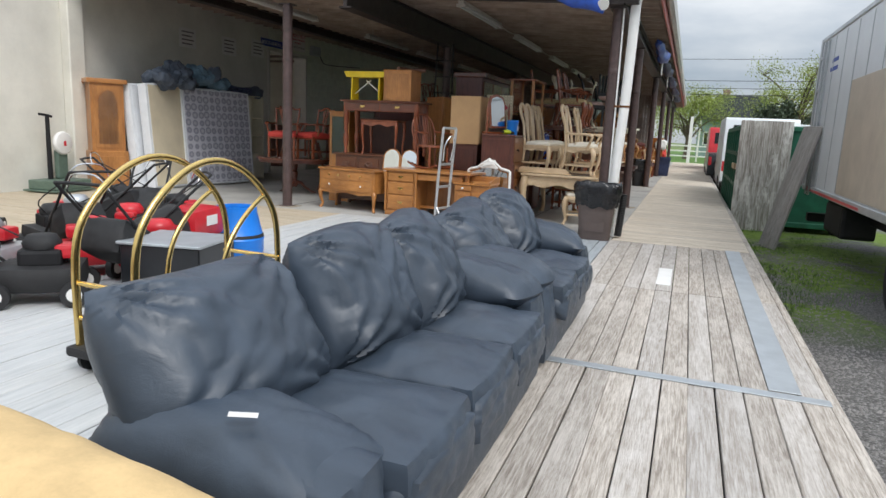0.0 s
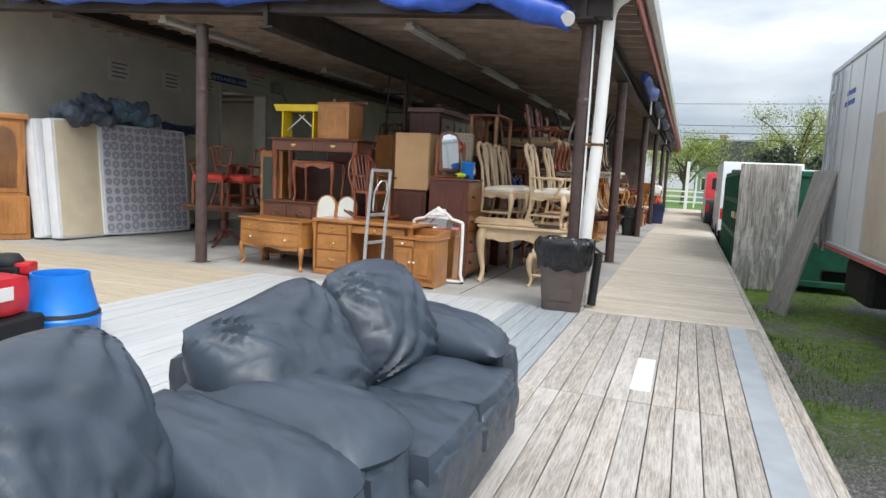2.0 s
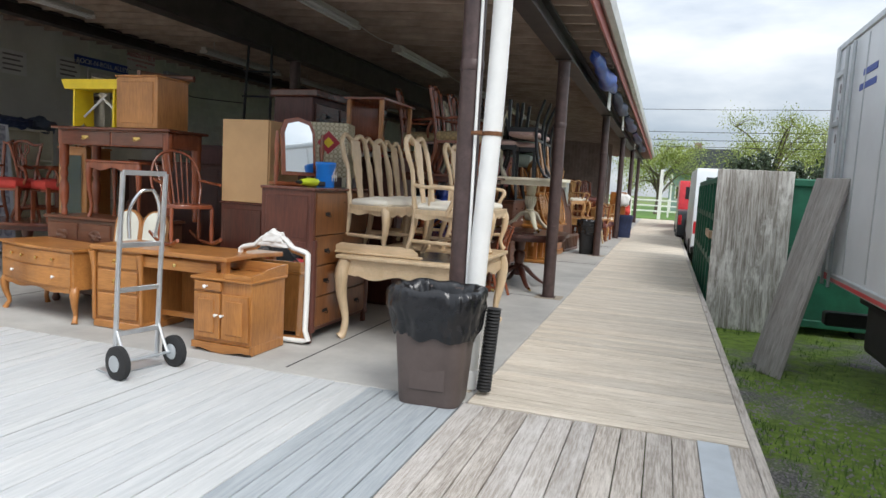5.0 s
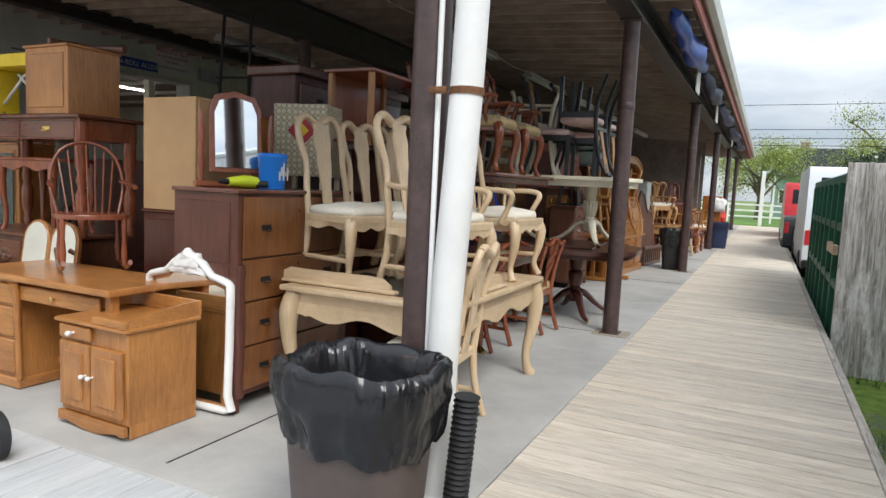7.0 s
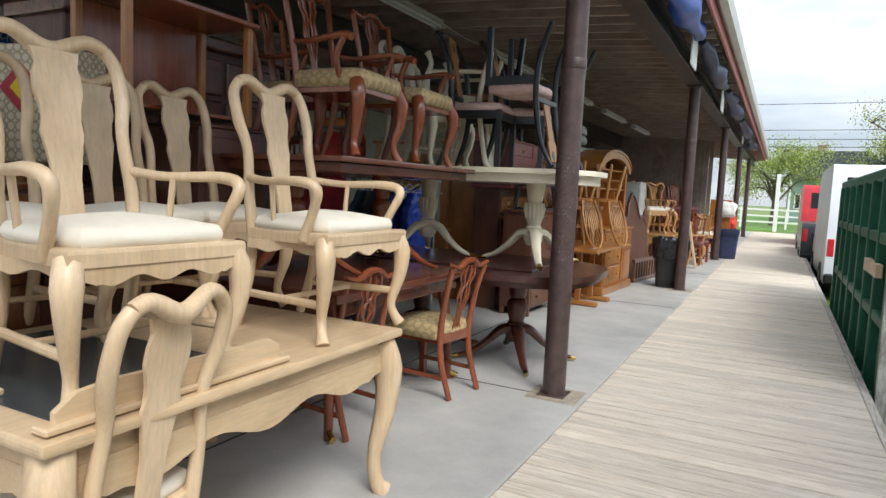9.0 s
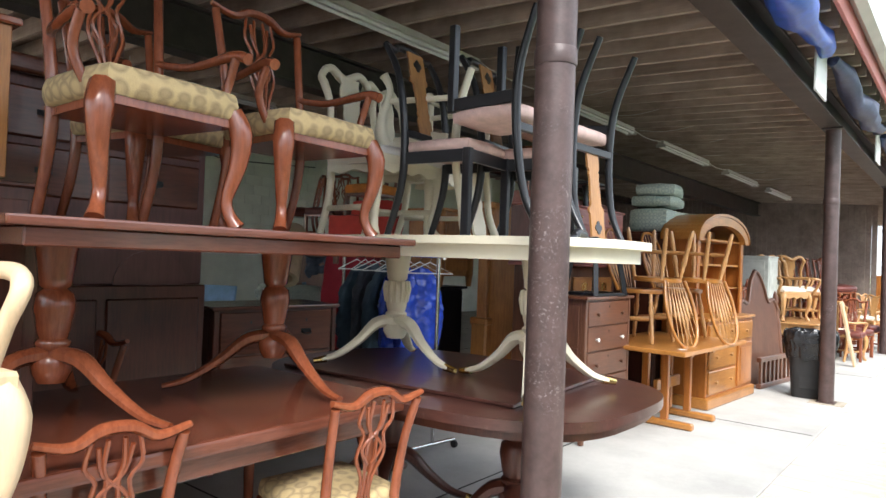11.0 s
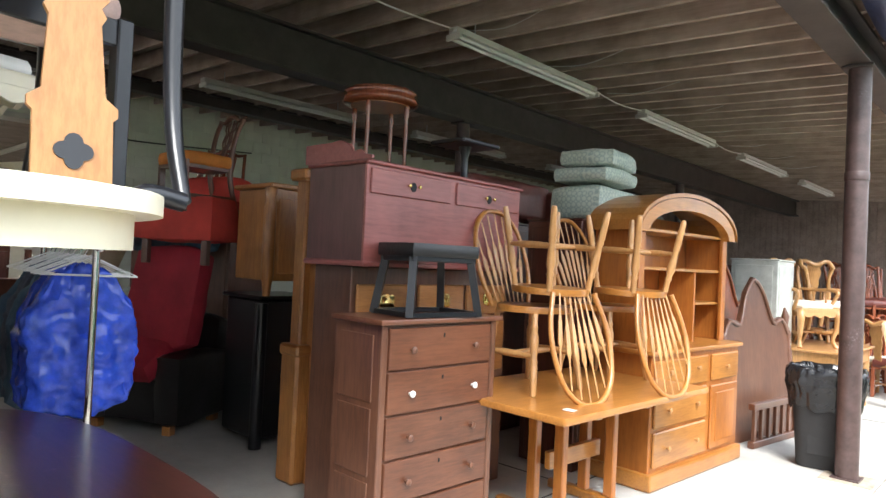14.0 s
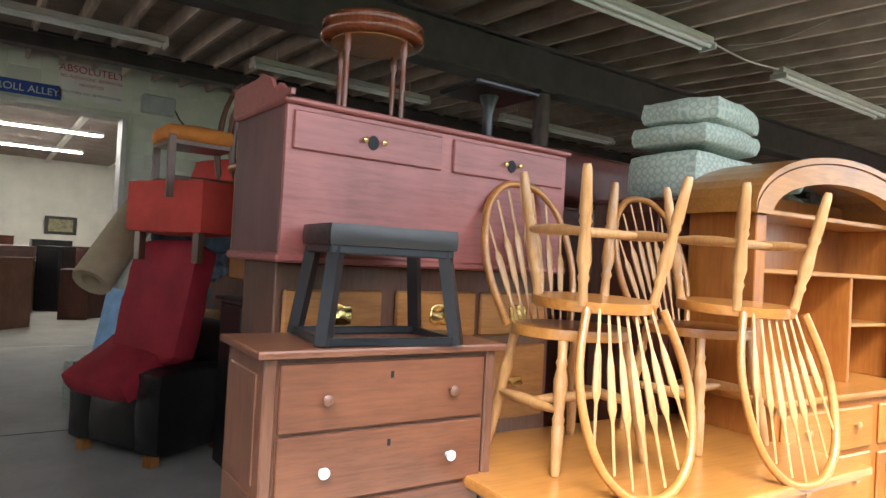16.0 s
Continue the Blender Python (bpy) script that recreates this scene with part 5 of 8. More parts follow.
def heap(name, label, m, sizes, mats, cat):
    """Folded cloths piled loosely."""
    t = thing(name, label, cat, m)
    for k, (dx, dy, dz, w, d, h) in enumerate(sizes):
        b = cushion(w, d, h, 0.5, 0.12, k * 2.7 + len(label), 26, m=pose(dx, dy, dz, 0, 12 * math.sin(k * 2), 40 * k), scale=4)
        part("fold", b, mats[k % len(mats)], t, "", True)
    return t


TEAL = plain("teal_moving_blanket", (0.1, 0.17, 0.23), 0.9, 0, 0.4, 8, 0.5, 60)
NAVYB = plain("navy_moving_blanket", (0.08, 0.1, 0.135), 0.9, 0, 0.4, 8, 0.5, 60)
heap("blanket_pile", "dark blue and teal moving blankets heaped on the mattresses", pose(-6.75, 10.4, 2.06) @ Matrix.Diagonal((1.25, 1.1, 1.35, 1.0)), ((0, -0.6, 0.1, 0.5, 0.6, 0.22), (0, -0.25, 0.24, 0.45, 0.55, 0.26), (-0.05, 0.25, 0.2, 0.5, 0.7, 0.34), (0, 0.75, 0.1, 0.4, 0.6, 0.2), (0.03, 0.5, 0.26, 0.4, 0.4, 0.2), (0, -0.1, 0.1, 0.5, 0.9, 0.2)), (NAVYB, NAVYB, TEAL, TEAL), "blankets")
sh = thing("bookcase", "grey white open bookcase standing at the wall", "bookcase", pose(-7.15, 12.9, 0, 0, 0, -12))
for s in (-0.42, 0.4):
    part("side", box(-0.2, 0.2, s, s + 0.025, 0, 2.05, 0.003), CREAMP, sh)
for z in (0.05, 0.6, 1.05, 1.5, 2.03):
    part("shelf", box(-0.2, 0.19, -0.395, 0.4, z, z + 0.025, 0.003), CREAMP, sh)
part("back", box(-0.21, -0.2, -0.42, 0.425, 0, 2.05, 0.002), CREAMP, sh)
part("door", box(0.19, 0.205, -0.39, 0.395, 0.08, 0.6, 0.004), CREAMP, sh)
heap("blanket_pile", "navy tarpaulin bundle lying on top of a bookcase", pose(-7.15, 12.9, 2.055), ((0, -0.2, 0.1, 0.4, 0.7, 0.22), (0, 0.35, 0.1, 0.4, 0.7, 0.2)), (TARP_DARK, NAVYB), "blankets")


# ---- furniture at the open front ----
rt = oval_table("dark mahogany pedestal table carrying red chairs", pose(-4.2, 10.6, 0, 0, 0, 20), 0.75, 0.5, 0.74, MAHOG_X, MAHOG_Z, (0,), 2.4, 0.45, 3, 0.4, brass=False)
redc = pierced_chair("dark red stacked chair with a red seat on a table", pose(-4.35, 10.45, 0.745, 0, 0, -70), CHERRY, REDCLOTH, True, group="red chairs on a table", legs="straight")
for x, y, r in ((-3.85, 10.75, -110), (-4.4, 11.0, 40)):
    copy_thing(redc, pose(x, y, 0.745, 0, 0, r))
for x, y, r in ((-3.5, 11.6, -80), (-4.1, 12.0, 30)):
    copy_thing(redc, pose(x, y, 0, 0, 0, r))

# oak dresser with a serpentine front and cabriole legs
od = thing("oak_dresser", "golden oak dresser with bowed drawers and curved legs", "dresser", pose(-2.08, 9.24, 0, 0, 0, -100))
W, D = 1.2, 0.46
bow = [(D / 2 + 0.05 * math.sin(math.pi * (i / 16)) ** 2, -W / 2 + W * i / 16) for i in range(17)]
part("body", prism(bow + [(-D / 2, W / 2), (-D / 2, -W / 2)], 0.36, m=Matrix.Translation((0, 0, 0.32))), OAK_Y, od)
part("top", prism([(x + 0.025, y * 1.04) for x, y in bow] + [(-D / 2, W / 2 + 0.02), (-D / 2, -W / 2 - 0.02)], 0.025, m=Matrix.Translation((0, 0, 0.685)), bev=0.006), OAK_Y, od)
for z0, z1, cols in ((0.53, 0.665, 2), (0.345, 0.515, 1)):
    pts = [(x + 0.012, y * 0.94) for x, y in bow]
    d_ = part("drawer", prism(pts + [(x - 0.02, y) for x, y in pts[::-1]], z1 - z0, m=Matrix.Translation((0, 0, z0))), OAK_Y, od)
    for y in ((-0.34, -0.12, 0.12, 0.34) if cols == 2 else (-0.34, 0.34)):
        pull(d_, D / 2 + 0.05 * math.sin(math.pi * (y / W + 0.5)) ** 2 + 0.012, y, (z0 + z1) / 2, "brass" if cols == 2 else "white", 0.9)
part("apron", prism(scalloped(W - 0.12, 0.33, 0.27, 2), 0.02, m=up_plane(D / 2 - 0.01, 0, 0)), OAK_Y, od)
for sx, sy in ((1, 1), (1, -1), (-1, 1), (-1, -1)):
    part("leg", cabriole(bmesh.new(), sx * (D / 2 - 0.035), sy * (W / 2 - 0.035), 0.34, 0.032, 0.5 * sx, 0.5 * sy), OAK_Z, od, "", True)

# oak pedestal desk
dk = thing("oak_desk", "golden oak kneehole desk with brass pulls", "desk", pose(-0.62, 9.27, 0, 0, 0, -90))
part("desktop", box(-0.3, 0.33, -0.76, 0.76, 0.735, 0.78, 0.012, seg=2), OAK_Y, dk)
part("backboard", box(-0.28, -0.26, -0.72, 0.72, 0.1, 0.735, 0.003), OAK_Z, dk)
part("pedestal", box(-0.26, 0.28, -0.72, -0.2, 0.06, 0.735, 0.006), OAK_Z, dk)
part("plinth", box(-0.28, 0.3, -0.74, -0.18, 0, 0.07, 0.008), OAK_Y, dk)
for z0, z1 in ((0.57, 0.71), (0.35, 0.55), (0.1, 0.33)):
    d_ = part("drawer", box(0.28, 0.3, -0.69, -0.23, z0, z1, 0.008), OAK_Y, dk)
    pull(d_, 0.3, -0.46, (z0 + z1) / 2, "bail")
d_ = part("drawer", box(0.27, 0.29, -0.18, 0.62, 0.61, 0.71, 0.006), OAK_Y, dk)
pull(d_, 0.29, 0.2, 0.66, "brass")
for x in (0.25, -0.24):
    part("leg", box(x - 0.03, x + 0.03, 0.66, 0.72, 0, 0.735, 0.006), OAK_Z, dk)
part("stretcher", box(-0.02, 0.02, -0.2, 0.68, 0.12, 0.17, 0.004), OAK_Y, dk)
for s in (-0.735, -0.185):
    part("pilaster", tube([(0.29, s, 0.07), (0.295, s, 0.5), (0.3, s, 0.62), (0.315, s, 0.72)], [0.02, 0.02, 0.028, 0.035], 8), OAK_Z, dk, "", True)
# oval desk mirror
om = thing("dressing_mirror", "gilt arched triple mirror standing on the desk", "mirror", pose(-1.35, 9.55, 0.71, 0, 0, -90))
for k, (y, w_, h_) in enumerate(((-0.17, 0.14, 0.34), (0.17, 0.14, 0.34))):
    arch = [(w_ * math.cos(a), h_ * 0.55 + (h_ * 0.45) * math.sin(a)) for a in [math.pi * i / 14 for i in range(15)]] + [(-w_, 0), (w_, 0)]
    part("frame", prism([(a * 1.2 + y, b * 1.08) for a, b in arch], 0.025, m=up_plane(0, 0, 0, 0, -8)), OAK_Z, om)
    part("glass", prism([(a + y, b + 0.01) for a, b in arch], 0.03, m=up_plane(0.002, 0, 0, 0, -8)), MIRROR, om, "silvered glass")

# dry sink cabinet
cm = thing("washstand", "oak washstand with two doors and a tray top", "washstand", pose(0.23, 9.02, 0, 0, 0, -91) @ Matrix.Diagonal((1.6, 1.0, 0.98, 1.0)))
part("body", box(-0.15, 0.15, -0.29, 0.29, 0.08, 0.62, 0.005), OAK_Z, cm)
part("top", box(-0.16, 0.17, -0.31, 0.31, 0.62, 0.645, 0.006), OAK_Y, cm)
for s in (1, -1):
    wing = [(-0.16, 0), (0.165, 0), (0.165, 0.045), (0.08, 0.05), (0.02, 0.075), (-0.08, 0.09), (-0.16, 0.095)]
    if s == 1:
        part("tray_side", prism(wing, 0.016, m=Matrix.Translation((0, s * 0.3, 0.645)) @ Matrix.Rotation(radians(90), 4, "X")), OAK_Y, cm)
part("tray_front", box(0.15, 0.168, 0.03, 0.305, 0.645, 0.69, 0.004), OAK_Y, cm)
part("tray_back", box(-0.165, -0.15, -0.305, 0.305, 0.645, 0.74, 0.004), OAK_Y, cm)
d_ = part("drawer", box(0.15, 0.166, -0.27, 0.0, 0.53, 0.61, 0.005), OAK_Y, cm)
pull(d_, 0.166, -0.135, 0.57, "white", 0.9)
for s in (1, -1):
    d_ = part("door", box(0.15, 0.166, min(s * 0.01, s * 0.27), max(s * 0.01, s * 0.27), 0.12, 0.51, 0.005), OAK_Z, cm)
    part("door_panel", box(0.162, 0.173, min(s * 0.06, s * 0.22), max(s * 0.06, s * 0.22), 0.17, 0.46, 0.006), OAK_Z, d_)
    pull(d_, 0.166, s * 0.03, 0.33, "white", 0.8)
part("skirt", prism(scalloped(0.58, 0.08, 0.0, 1), 0.016, m=up_plane(0.15, 0, 0)), OAK_Y, cm)
for s in (1, -1):
    part("side_skirt", box(-0.15, 0.14, s * 0.282 - 0.008, s * 0.282 + 0.008, 0, 0.085, 0.004), OAK_Z, cm)

# white framed mirror leaning behind
wm = thing("framed_mirror", "large mirror in a white carved frame leaning on a chest", "mirror", pose(0.32, 9.37, 0.03, 0, -1.5, -90))
arch = [(-0.34, 0), (0.34, 0), (0.355, 0.1), (0.355, 0.7), (0.33, 0.8), (0.2, 0.83), (0.12, 0.9), (0.0, 0.94), (-0.12, 0.9), (-0.2, 0.83), (-0.33, 0.8), (-0.355, 0.7), (-0.355, 0.1)]
part("backing", prism(arch, 0.012, m=up_plane(-0.01, 0, 0)), OAK_Z, wm)
part("glass", prism([(a * 0.9, 0.04 + b * 0.9) for a, b in arch], 0.006, m=up_plane(0.004, 0, 0)), MIRROR, wm, "silvered glass")
part("frame", tube([(0.012, a, b) for a, b in arch + arch[:1]], 0.032, 10, flat=0.7, n=2), WHITE, wm, "white carved frame", True)
part("crest", cushion(0.05, 0.22, 0.12, 0.5, 0.03, 6, 8, m=Matrix.Translation((0.02, 0, 0.92)), scale=16), WHITE, wm, "", True)
part("crest", cushion(0.04, 0.36, 0.06, 0.5, 0.02, 8, 8, m=Matrix.Translation((0.02, 0, 0.85)), scale=16), WHITE, wm, "", True)

# hand truck
ht = thing("hand_truck", "aluminium hand truck with black wheels on the grey deck", "hand truck", pose(0.017, 8.09, 0, 0, 0, 167.5))
for s in (-0.17, 0.17):
    part("rail", tube([(0.03, s, 0.06), (0.0, s, 0.7), (-0.06, s, 1.47)], 0.017, 8, flat=1.3, n=2), ALU, ht, "", True)
    wh = part("wheel", lathe([(0.05, -0.03), (0.1, -0.032), (0.122, -0.02), (0.122, 0.02), (0.1, 0.032), (0.05, 0.03)], 20, m=pose(-0.1, s * 1.35, 0.122, 90)), BLACKMATT, ht, "", True)
    part("hub", lathe([(0.02, -0.036), (0.06, -0.034), (0.06, 0.034), (0.02, 0.036)], 14, m=pose(-0.1, s * 1.35, 0.122, 90)), METAL, wh, "", True)
    part("brace", tube([(0.02, s, 0.35), (-0.1, s, 0.122)], 0.012, 7, n=1), ALU, ht)
for z, x in ((0.3, 0.018), (0.62, 0.004), (0.95, -0.018), (1.47, -0.06)):
    part("rung", box(x - 0.012, x + 0.012, -0.17, 0.17, z - 0.018, z + 0.018, 0.004), ALU, ht)
part("loop_handle", tube([(-0.03, -0.1, 1.0), (-0.06, -0.12, 1.2), (-0.09, -0.06, 1.33), (-0.1, 0, 1.35), (-0.09, 0.06, 1.33), (-0.06, 0.12, 1.2), (-0.03, 0.1, 1.0)], 0.013, 8), CHROME, ht, "", True)
part("axle", tube([(-0.1, -0.23, 0.122), (-0.1, 0.23, 0.122)], 0.012, 8, n=1), METAL, ht, "", True)
part("toe_plate", box(0.0, 0.22, -0.2, 0.2, 0.0, 0.012, 0.003), METAL, ht)

# trash bin with bag
def bin_with_bag(label, m, h=0.74, a=0.25, b=0.2, plastic=BIN_PLASTIC, bagged=True):
    t = thing("trash_bin", label, "trash bin", m)
    bm = bmesh.new()
    rings = []
    for z, k in ((0, 0.78), (0.02, 0.8), (h * 0.5, 0.9), (h * 0.82, 0.98), (h * 0.84, 1.04), (h, 1.06), (h, 0.98), (0.06, 0.74)):
        rings.append([bm.verts.new((x * k, y * k, z)) for x, y in oval(a, b, 28, 5.0)])
    for p, q in zip(rings, rings[1:]):
        for i in range(28):
            bm.faces.new((p[i], p[(i + 1) % 28], q[(i + 1) % 28], q[i]))
    bm.faces.new(rings[0][::-1])
    bm.faces.new(rings[-1])
    part("body", bm, plastic, t, "", True)
    part("panel", box(-a * 0.45, a * 0.45, -b * 0.86, -b * 0.84, h * 0.15, h * 0.6, 0.004), plastic, t)
    if bagged:
        bm = bmesh.new()
        rings = []
        n_r = 150
        rows = [(h * 0.6, 1.02), (h * 0.65, 1.07), (h * 0.7, 1.1), (h * 0.76, 1.12), (h * 0.82, 1.16), (h * 0.87, 1.22), (h * 0.92, 1.2), (h * 0.97, 1.22), (h * 1.02, 1.19), (h * 1.045, 1.12), (h * 1.03, 1.02), (h * 0.98, 0.96), (h * 0.9, 0.92), (h * 0.8, 0.86), (h * 0.7, 0.74), (h * 0.64, 0.5), (h * 0.62, 0.2)]
        for j, (z, k) in enumerate(rows):
            ring = []
            for i, (x, y) in enumerate(oval(a, b, n_r, 3.6)):
                pleat = noise.noise(Vector((x * 22, y * 22, z * 3)))
                fold = noise.noise(Vector((x * 9, y * 9, z * 7 + 4)))
                fine = abs(noise.noise(Vector((x * 34, y * 34, z * 20 + 9))))
                kk = k * (1 + 0.05 * pleat + 0.05 * fold - 0.1 * fine)
                lift = 0.035 * noise.noise(Vector((x * 8, y * 8, 2))) * (1.5 if j < 2 else 1) + 0.05 * max(0, fold) * (j > 11)
                ring.append(bm.verts.new((x * kk, y * kk, z + lift)))
            rings.append(ring)
        for p, q in zip(rings, rings[1:]):
            for i in range(n_r):
                bm.faces.new((p[i], p[(i + 1) % n_r], q[(i + 1) % n_r], q[i]))
        bm.faces.new(rings[-1])
        part("bin_bag", bm, BAG, t, "crumpled black bin bag", True)
    return t


bin_with_bag("brown plastic trash bin lined with a black bag", pose(2.2, 8.53, 0, 0, 0, 4), 0.77, 0.275, 0.23)
bin_with_bag("black trash bin lined with a bag beside a post", pose(2.0, 20.15, 0, 0, 0, 10), 0.78, 0.25, 0.22, BLACKMATT)
bin_with_bag("dark blue plastic trash bin on the boardwalk", pose(2.45, 27.0, 0), 0.75, 0.24, 0.22, TARP_DARK, False)
hz = thing("drain_hose", "ribbed black drain hose behind the bin", "hose", pose(2.5, 8.78, 0))
bm = bmesh.new()
prof = []
for k in range(26):
    z = 0.03 + k * 0.024
    prof += [(0.045, z), (0.056, z + 0.012)]
part("pipe", lathe(prof, 14, m=pose(0, 0, 0, 0, 4, 0)), BLACKMATT, hz, "", True)

# mahogany chest and what stands on it
mc = chest("dark mahogany chest of drawers with its front to the boardwalk", pose(0.43, 9.98, 0), 1.16, 0.54, 1.41, (0.32, 0.22, 0.23, 0.23), MAHOG_Z, BURR, MAHOG_Y, "iron", feet=0.1)
for s in (1, -1):
    part("turned_column", lathe([(0.03, 0.1), (0.035, 0.14), (0.024, 0.18), (0.03, 0.3), (0.034, 0.6), (0.026, 0.86), (0.036, 0.9), (0.03, 0.94)], 12, m=Matrix.Translation((0.27, s * 0.55, 0))), MAHOG_Z, mc, "", True)
bk = thing("plastic_bucket", "bright blue plastic tub with a printed label", "tub", pose(0.53, 9.9, 1.412))
part("body", lathe([(0.085, 0), (0.095, 0.2), (0.1, 0.205), (0.1, 0.22), (0.09, 0.22)], 20), BLUEP, bk, "", True)
part("lid", lathe([(0.1, 0.222), (0.1, 0.235), (0.09, 0.24)], 20), BLUEP, bk, "", True)
for k in range(5):
    part("label_mark", box(0.091, 0.095, -0.04 + 0.02 * k, -0.025 + 0.02 * k, 0.06 + 0.03 * (k % 2), 0.12 + 0.03 * (k % 3), 0.002), SIGN_WHITE, bk)
dr_ = thing("power_drill", "lime and black power drill lying on the chest", "drill", pose(0.5, 9.66, 1.412))
part("body", tube([(-0.02, -0.12, 0.04), (0, 0.0, 0.045), (0.02, 0.1, 0.04)], [0.025, 0.04, 0.035], 10), LIMEP, dr_, "", True)
part("grip", tube([(0.02, 0.08, 0.03), (0.08, 0.14, 0.03)], 0.025, 8, n=1), BLACKMATT, dr_, "", True)
part("chuck", tube([(-0.02, -0.12, 0.04), (-0.03, -0.19, 0.04)], [0.02, 0.01], 8, n=1), DARKMETAL, dr_, "", True)
sm = thing("swing_mirror", "mahogany swing mirror on turned posts", "mirror", pose(0.3, 9.8, 1.412, 0, 0, -35) @ Matrix.Diagonal((1.2, 1.35, 1.2, 1.0)))
arch = [(-0.13, 0), (0.13, 0), (0.13, 0.36), (0.1, 0.44), (0.0, 0.47), (-0.1, 0.44), (-0.13, 0.36)]
part("glass", prism([(a * 0.8, b * 0.86 + 0.03) for a, b in arch], 0.008, m=up_plane(0.01, 0, 0.08, 0, -8)), MIRROR, sm, "silvered glass")
part("frame", prism(arch, 0.016, m=up_plane(-0.008, 0, 0.08, 0, -8), bev=0.004), CHERRY, sm)
for s in (-0.17, 0.17):
    part("post", lathe([(0.02, 0), (0.014, 0.05), (0.02, 0.12), (0.012, 0.2), (0.02, 0.3), (0.014, 0.36), (0.008, 0.42)], 10, m=Matrix.Translation((0, s, 0))), CHERRY, sm, "", True)
part("base", box(-0.06, 0.06, -0.2, 0.2, 0, 0.03, 0.006), CHERRY, sm)
box_thing("night_stand", "mahogany stand with turned corner columns", "cabinet", pose(-0.28, 9.95, 0, 0, 0, -90), 0.42, 0.52, 1.22, MAHOG_Z)
cb = thing("wall_cabinet", "tan flat-panelled cabinet set on top of a stand", "cabinet", pose(-0.27, 9.98, 1.222, 0, 0, -90))
part("body", box(-0.3, 0.26, -0.25, 0.27, 0, 0.8, 0.004), CARDBOARD, cb)
part("door", box(-0.28, 0.24, 0.268, 0.28, 0.02, 0.78, 0.003), CARDBOARD, cb)
fb = thing("flowered_cabinet", "small cream cabinet painted with flowers and a red diamond", "cabinet", pose(-0.02, 11.0, 1.39, 0, 0, -75))
part("body", box(-0.2, 0.2, -0.24, 0.24, 0.12, 0.72, 0.006), FLORAL, fb)
part("diamond", prism([(0.13, 0), (0, 0.13), (-0.13, 0), (0, -0.13)], 0.004, m=up_plane(0.2, 0.02, 0.5)), SIGN_RED, fb, "red painted diamond")
part("diamond_heart", prism([(0.06, 0), (0, 0.06), (-0.06, 0), (0, -0.06)], 0.004, m=up_plane(0.204, 0.02, 0.5)), YELLOWP, fb)
for sx, sy in ((1, 1), (1, -1), (-1, 1), (-1, -1)):
    part("leg", box(sx * 0.17 - 0.02, sx * 0.17 + 0.02, sy * 0.2 - 0.02, sy * 0.2 + 0.02, 0, 0.125, 0.003), CREAMP, fb)
box_thing("side_cabinet", "mahogany cabinet with plain doors behind the chests", "cabinet", pose(0.0, 11.0, 0), 0.5, 0.9, 1.39, MAHOG_Z)
box_thing("side_cabinet", "dark mahogany cabinet standing behind the bleached chairs", "cabinet", pose(0.35, 11.75, 0), 0.5, 0.55, 1.78, MAHOG_Z)
of = thing("open_cabinet", "small open cherry cabinet frame stacked high", "cabinet", pose(0.38, 11.45, 1.79, 0, 0, 0))
for sx, sy in ((1, 1), (1, -1), (-1, 1), (-1, -1)):
    part("post", box(sx * 0.2 - 0.022, sx * 0.2 + 0.022, sy * 0.42 - 0.022, sy * 0.42 + 0.022, 0, 0.6, 0.004), OAK_Z, of)
part("top", box(-0.25, 0.25, -0.47, 0.47, 0.6, 0.63, 0.006), CHERRY, of)
part("shelf", box(-0.21, 0.21, -0.43, 0.43, 0.03, 0.05, 0.003), CHERRY, of)
part("back", box(-0.215, -0.205, -0.43, 0.43, 0.05, 0.6, 0.002), CHERRY, of)

# stacked red tables with a yellow bench and a box on top
ft = thing("carved_sideboard", "dark carved oak sideboard carrying two tables", "sideboard", pose(-2.0, 9.86, 0, 0, 0, -90))
part("body", box(-0.25, 0.25, -0.68, 0.68, 0.12, 0.92, 0.006), WALNUT_Z, ft)
part("top", box(-0.27, 0.28, -0.71, 0.71, 0.92, 0.95, 0.006), WALNUT_Y, ft)
for y in (-0.45, 0.0, 0.45):
    d_ = part("drawer", box(0.25, 0.268, y - 0.2, y + 0.2, 0.62, 0.88, 0.006), WALNUT_Y, ft)
    part("carving", cushion(0.03, 0.16, 0.12, 0.5, 0.02, y + 2, 8, m=Matrix.Translation((0.268, y, 0.75)), scale=22), WALNUT_Z, d_, "carved leaf", True)
    part("door", box(0.25, 0.266, y - 0.2, y + 0.2, 0.16, 0.6, 0.006), WALNUT_Z, ft)
for sx, sy in ((1, 1), (1, -1), (-1, 1), (-1, -1)):
    part("foot", lathe([(0.03, 0), (0.045, 0.03), (0.03, 0.07), (0.04, 0.125)], 10, m=Matrix.Translation((sx * 0.2, sy * 0.62, 0))), WALNUT_Z, ft, "", True)


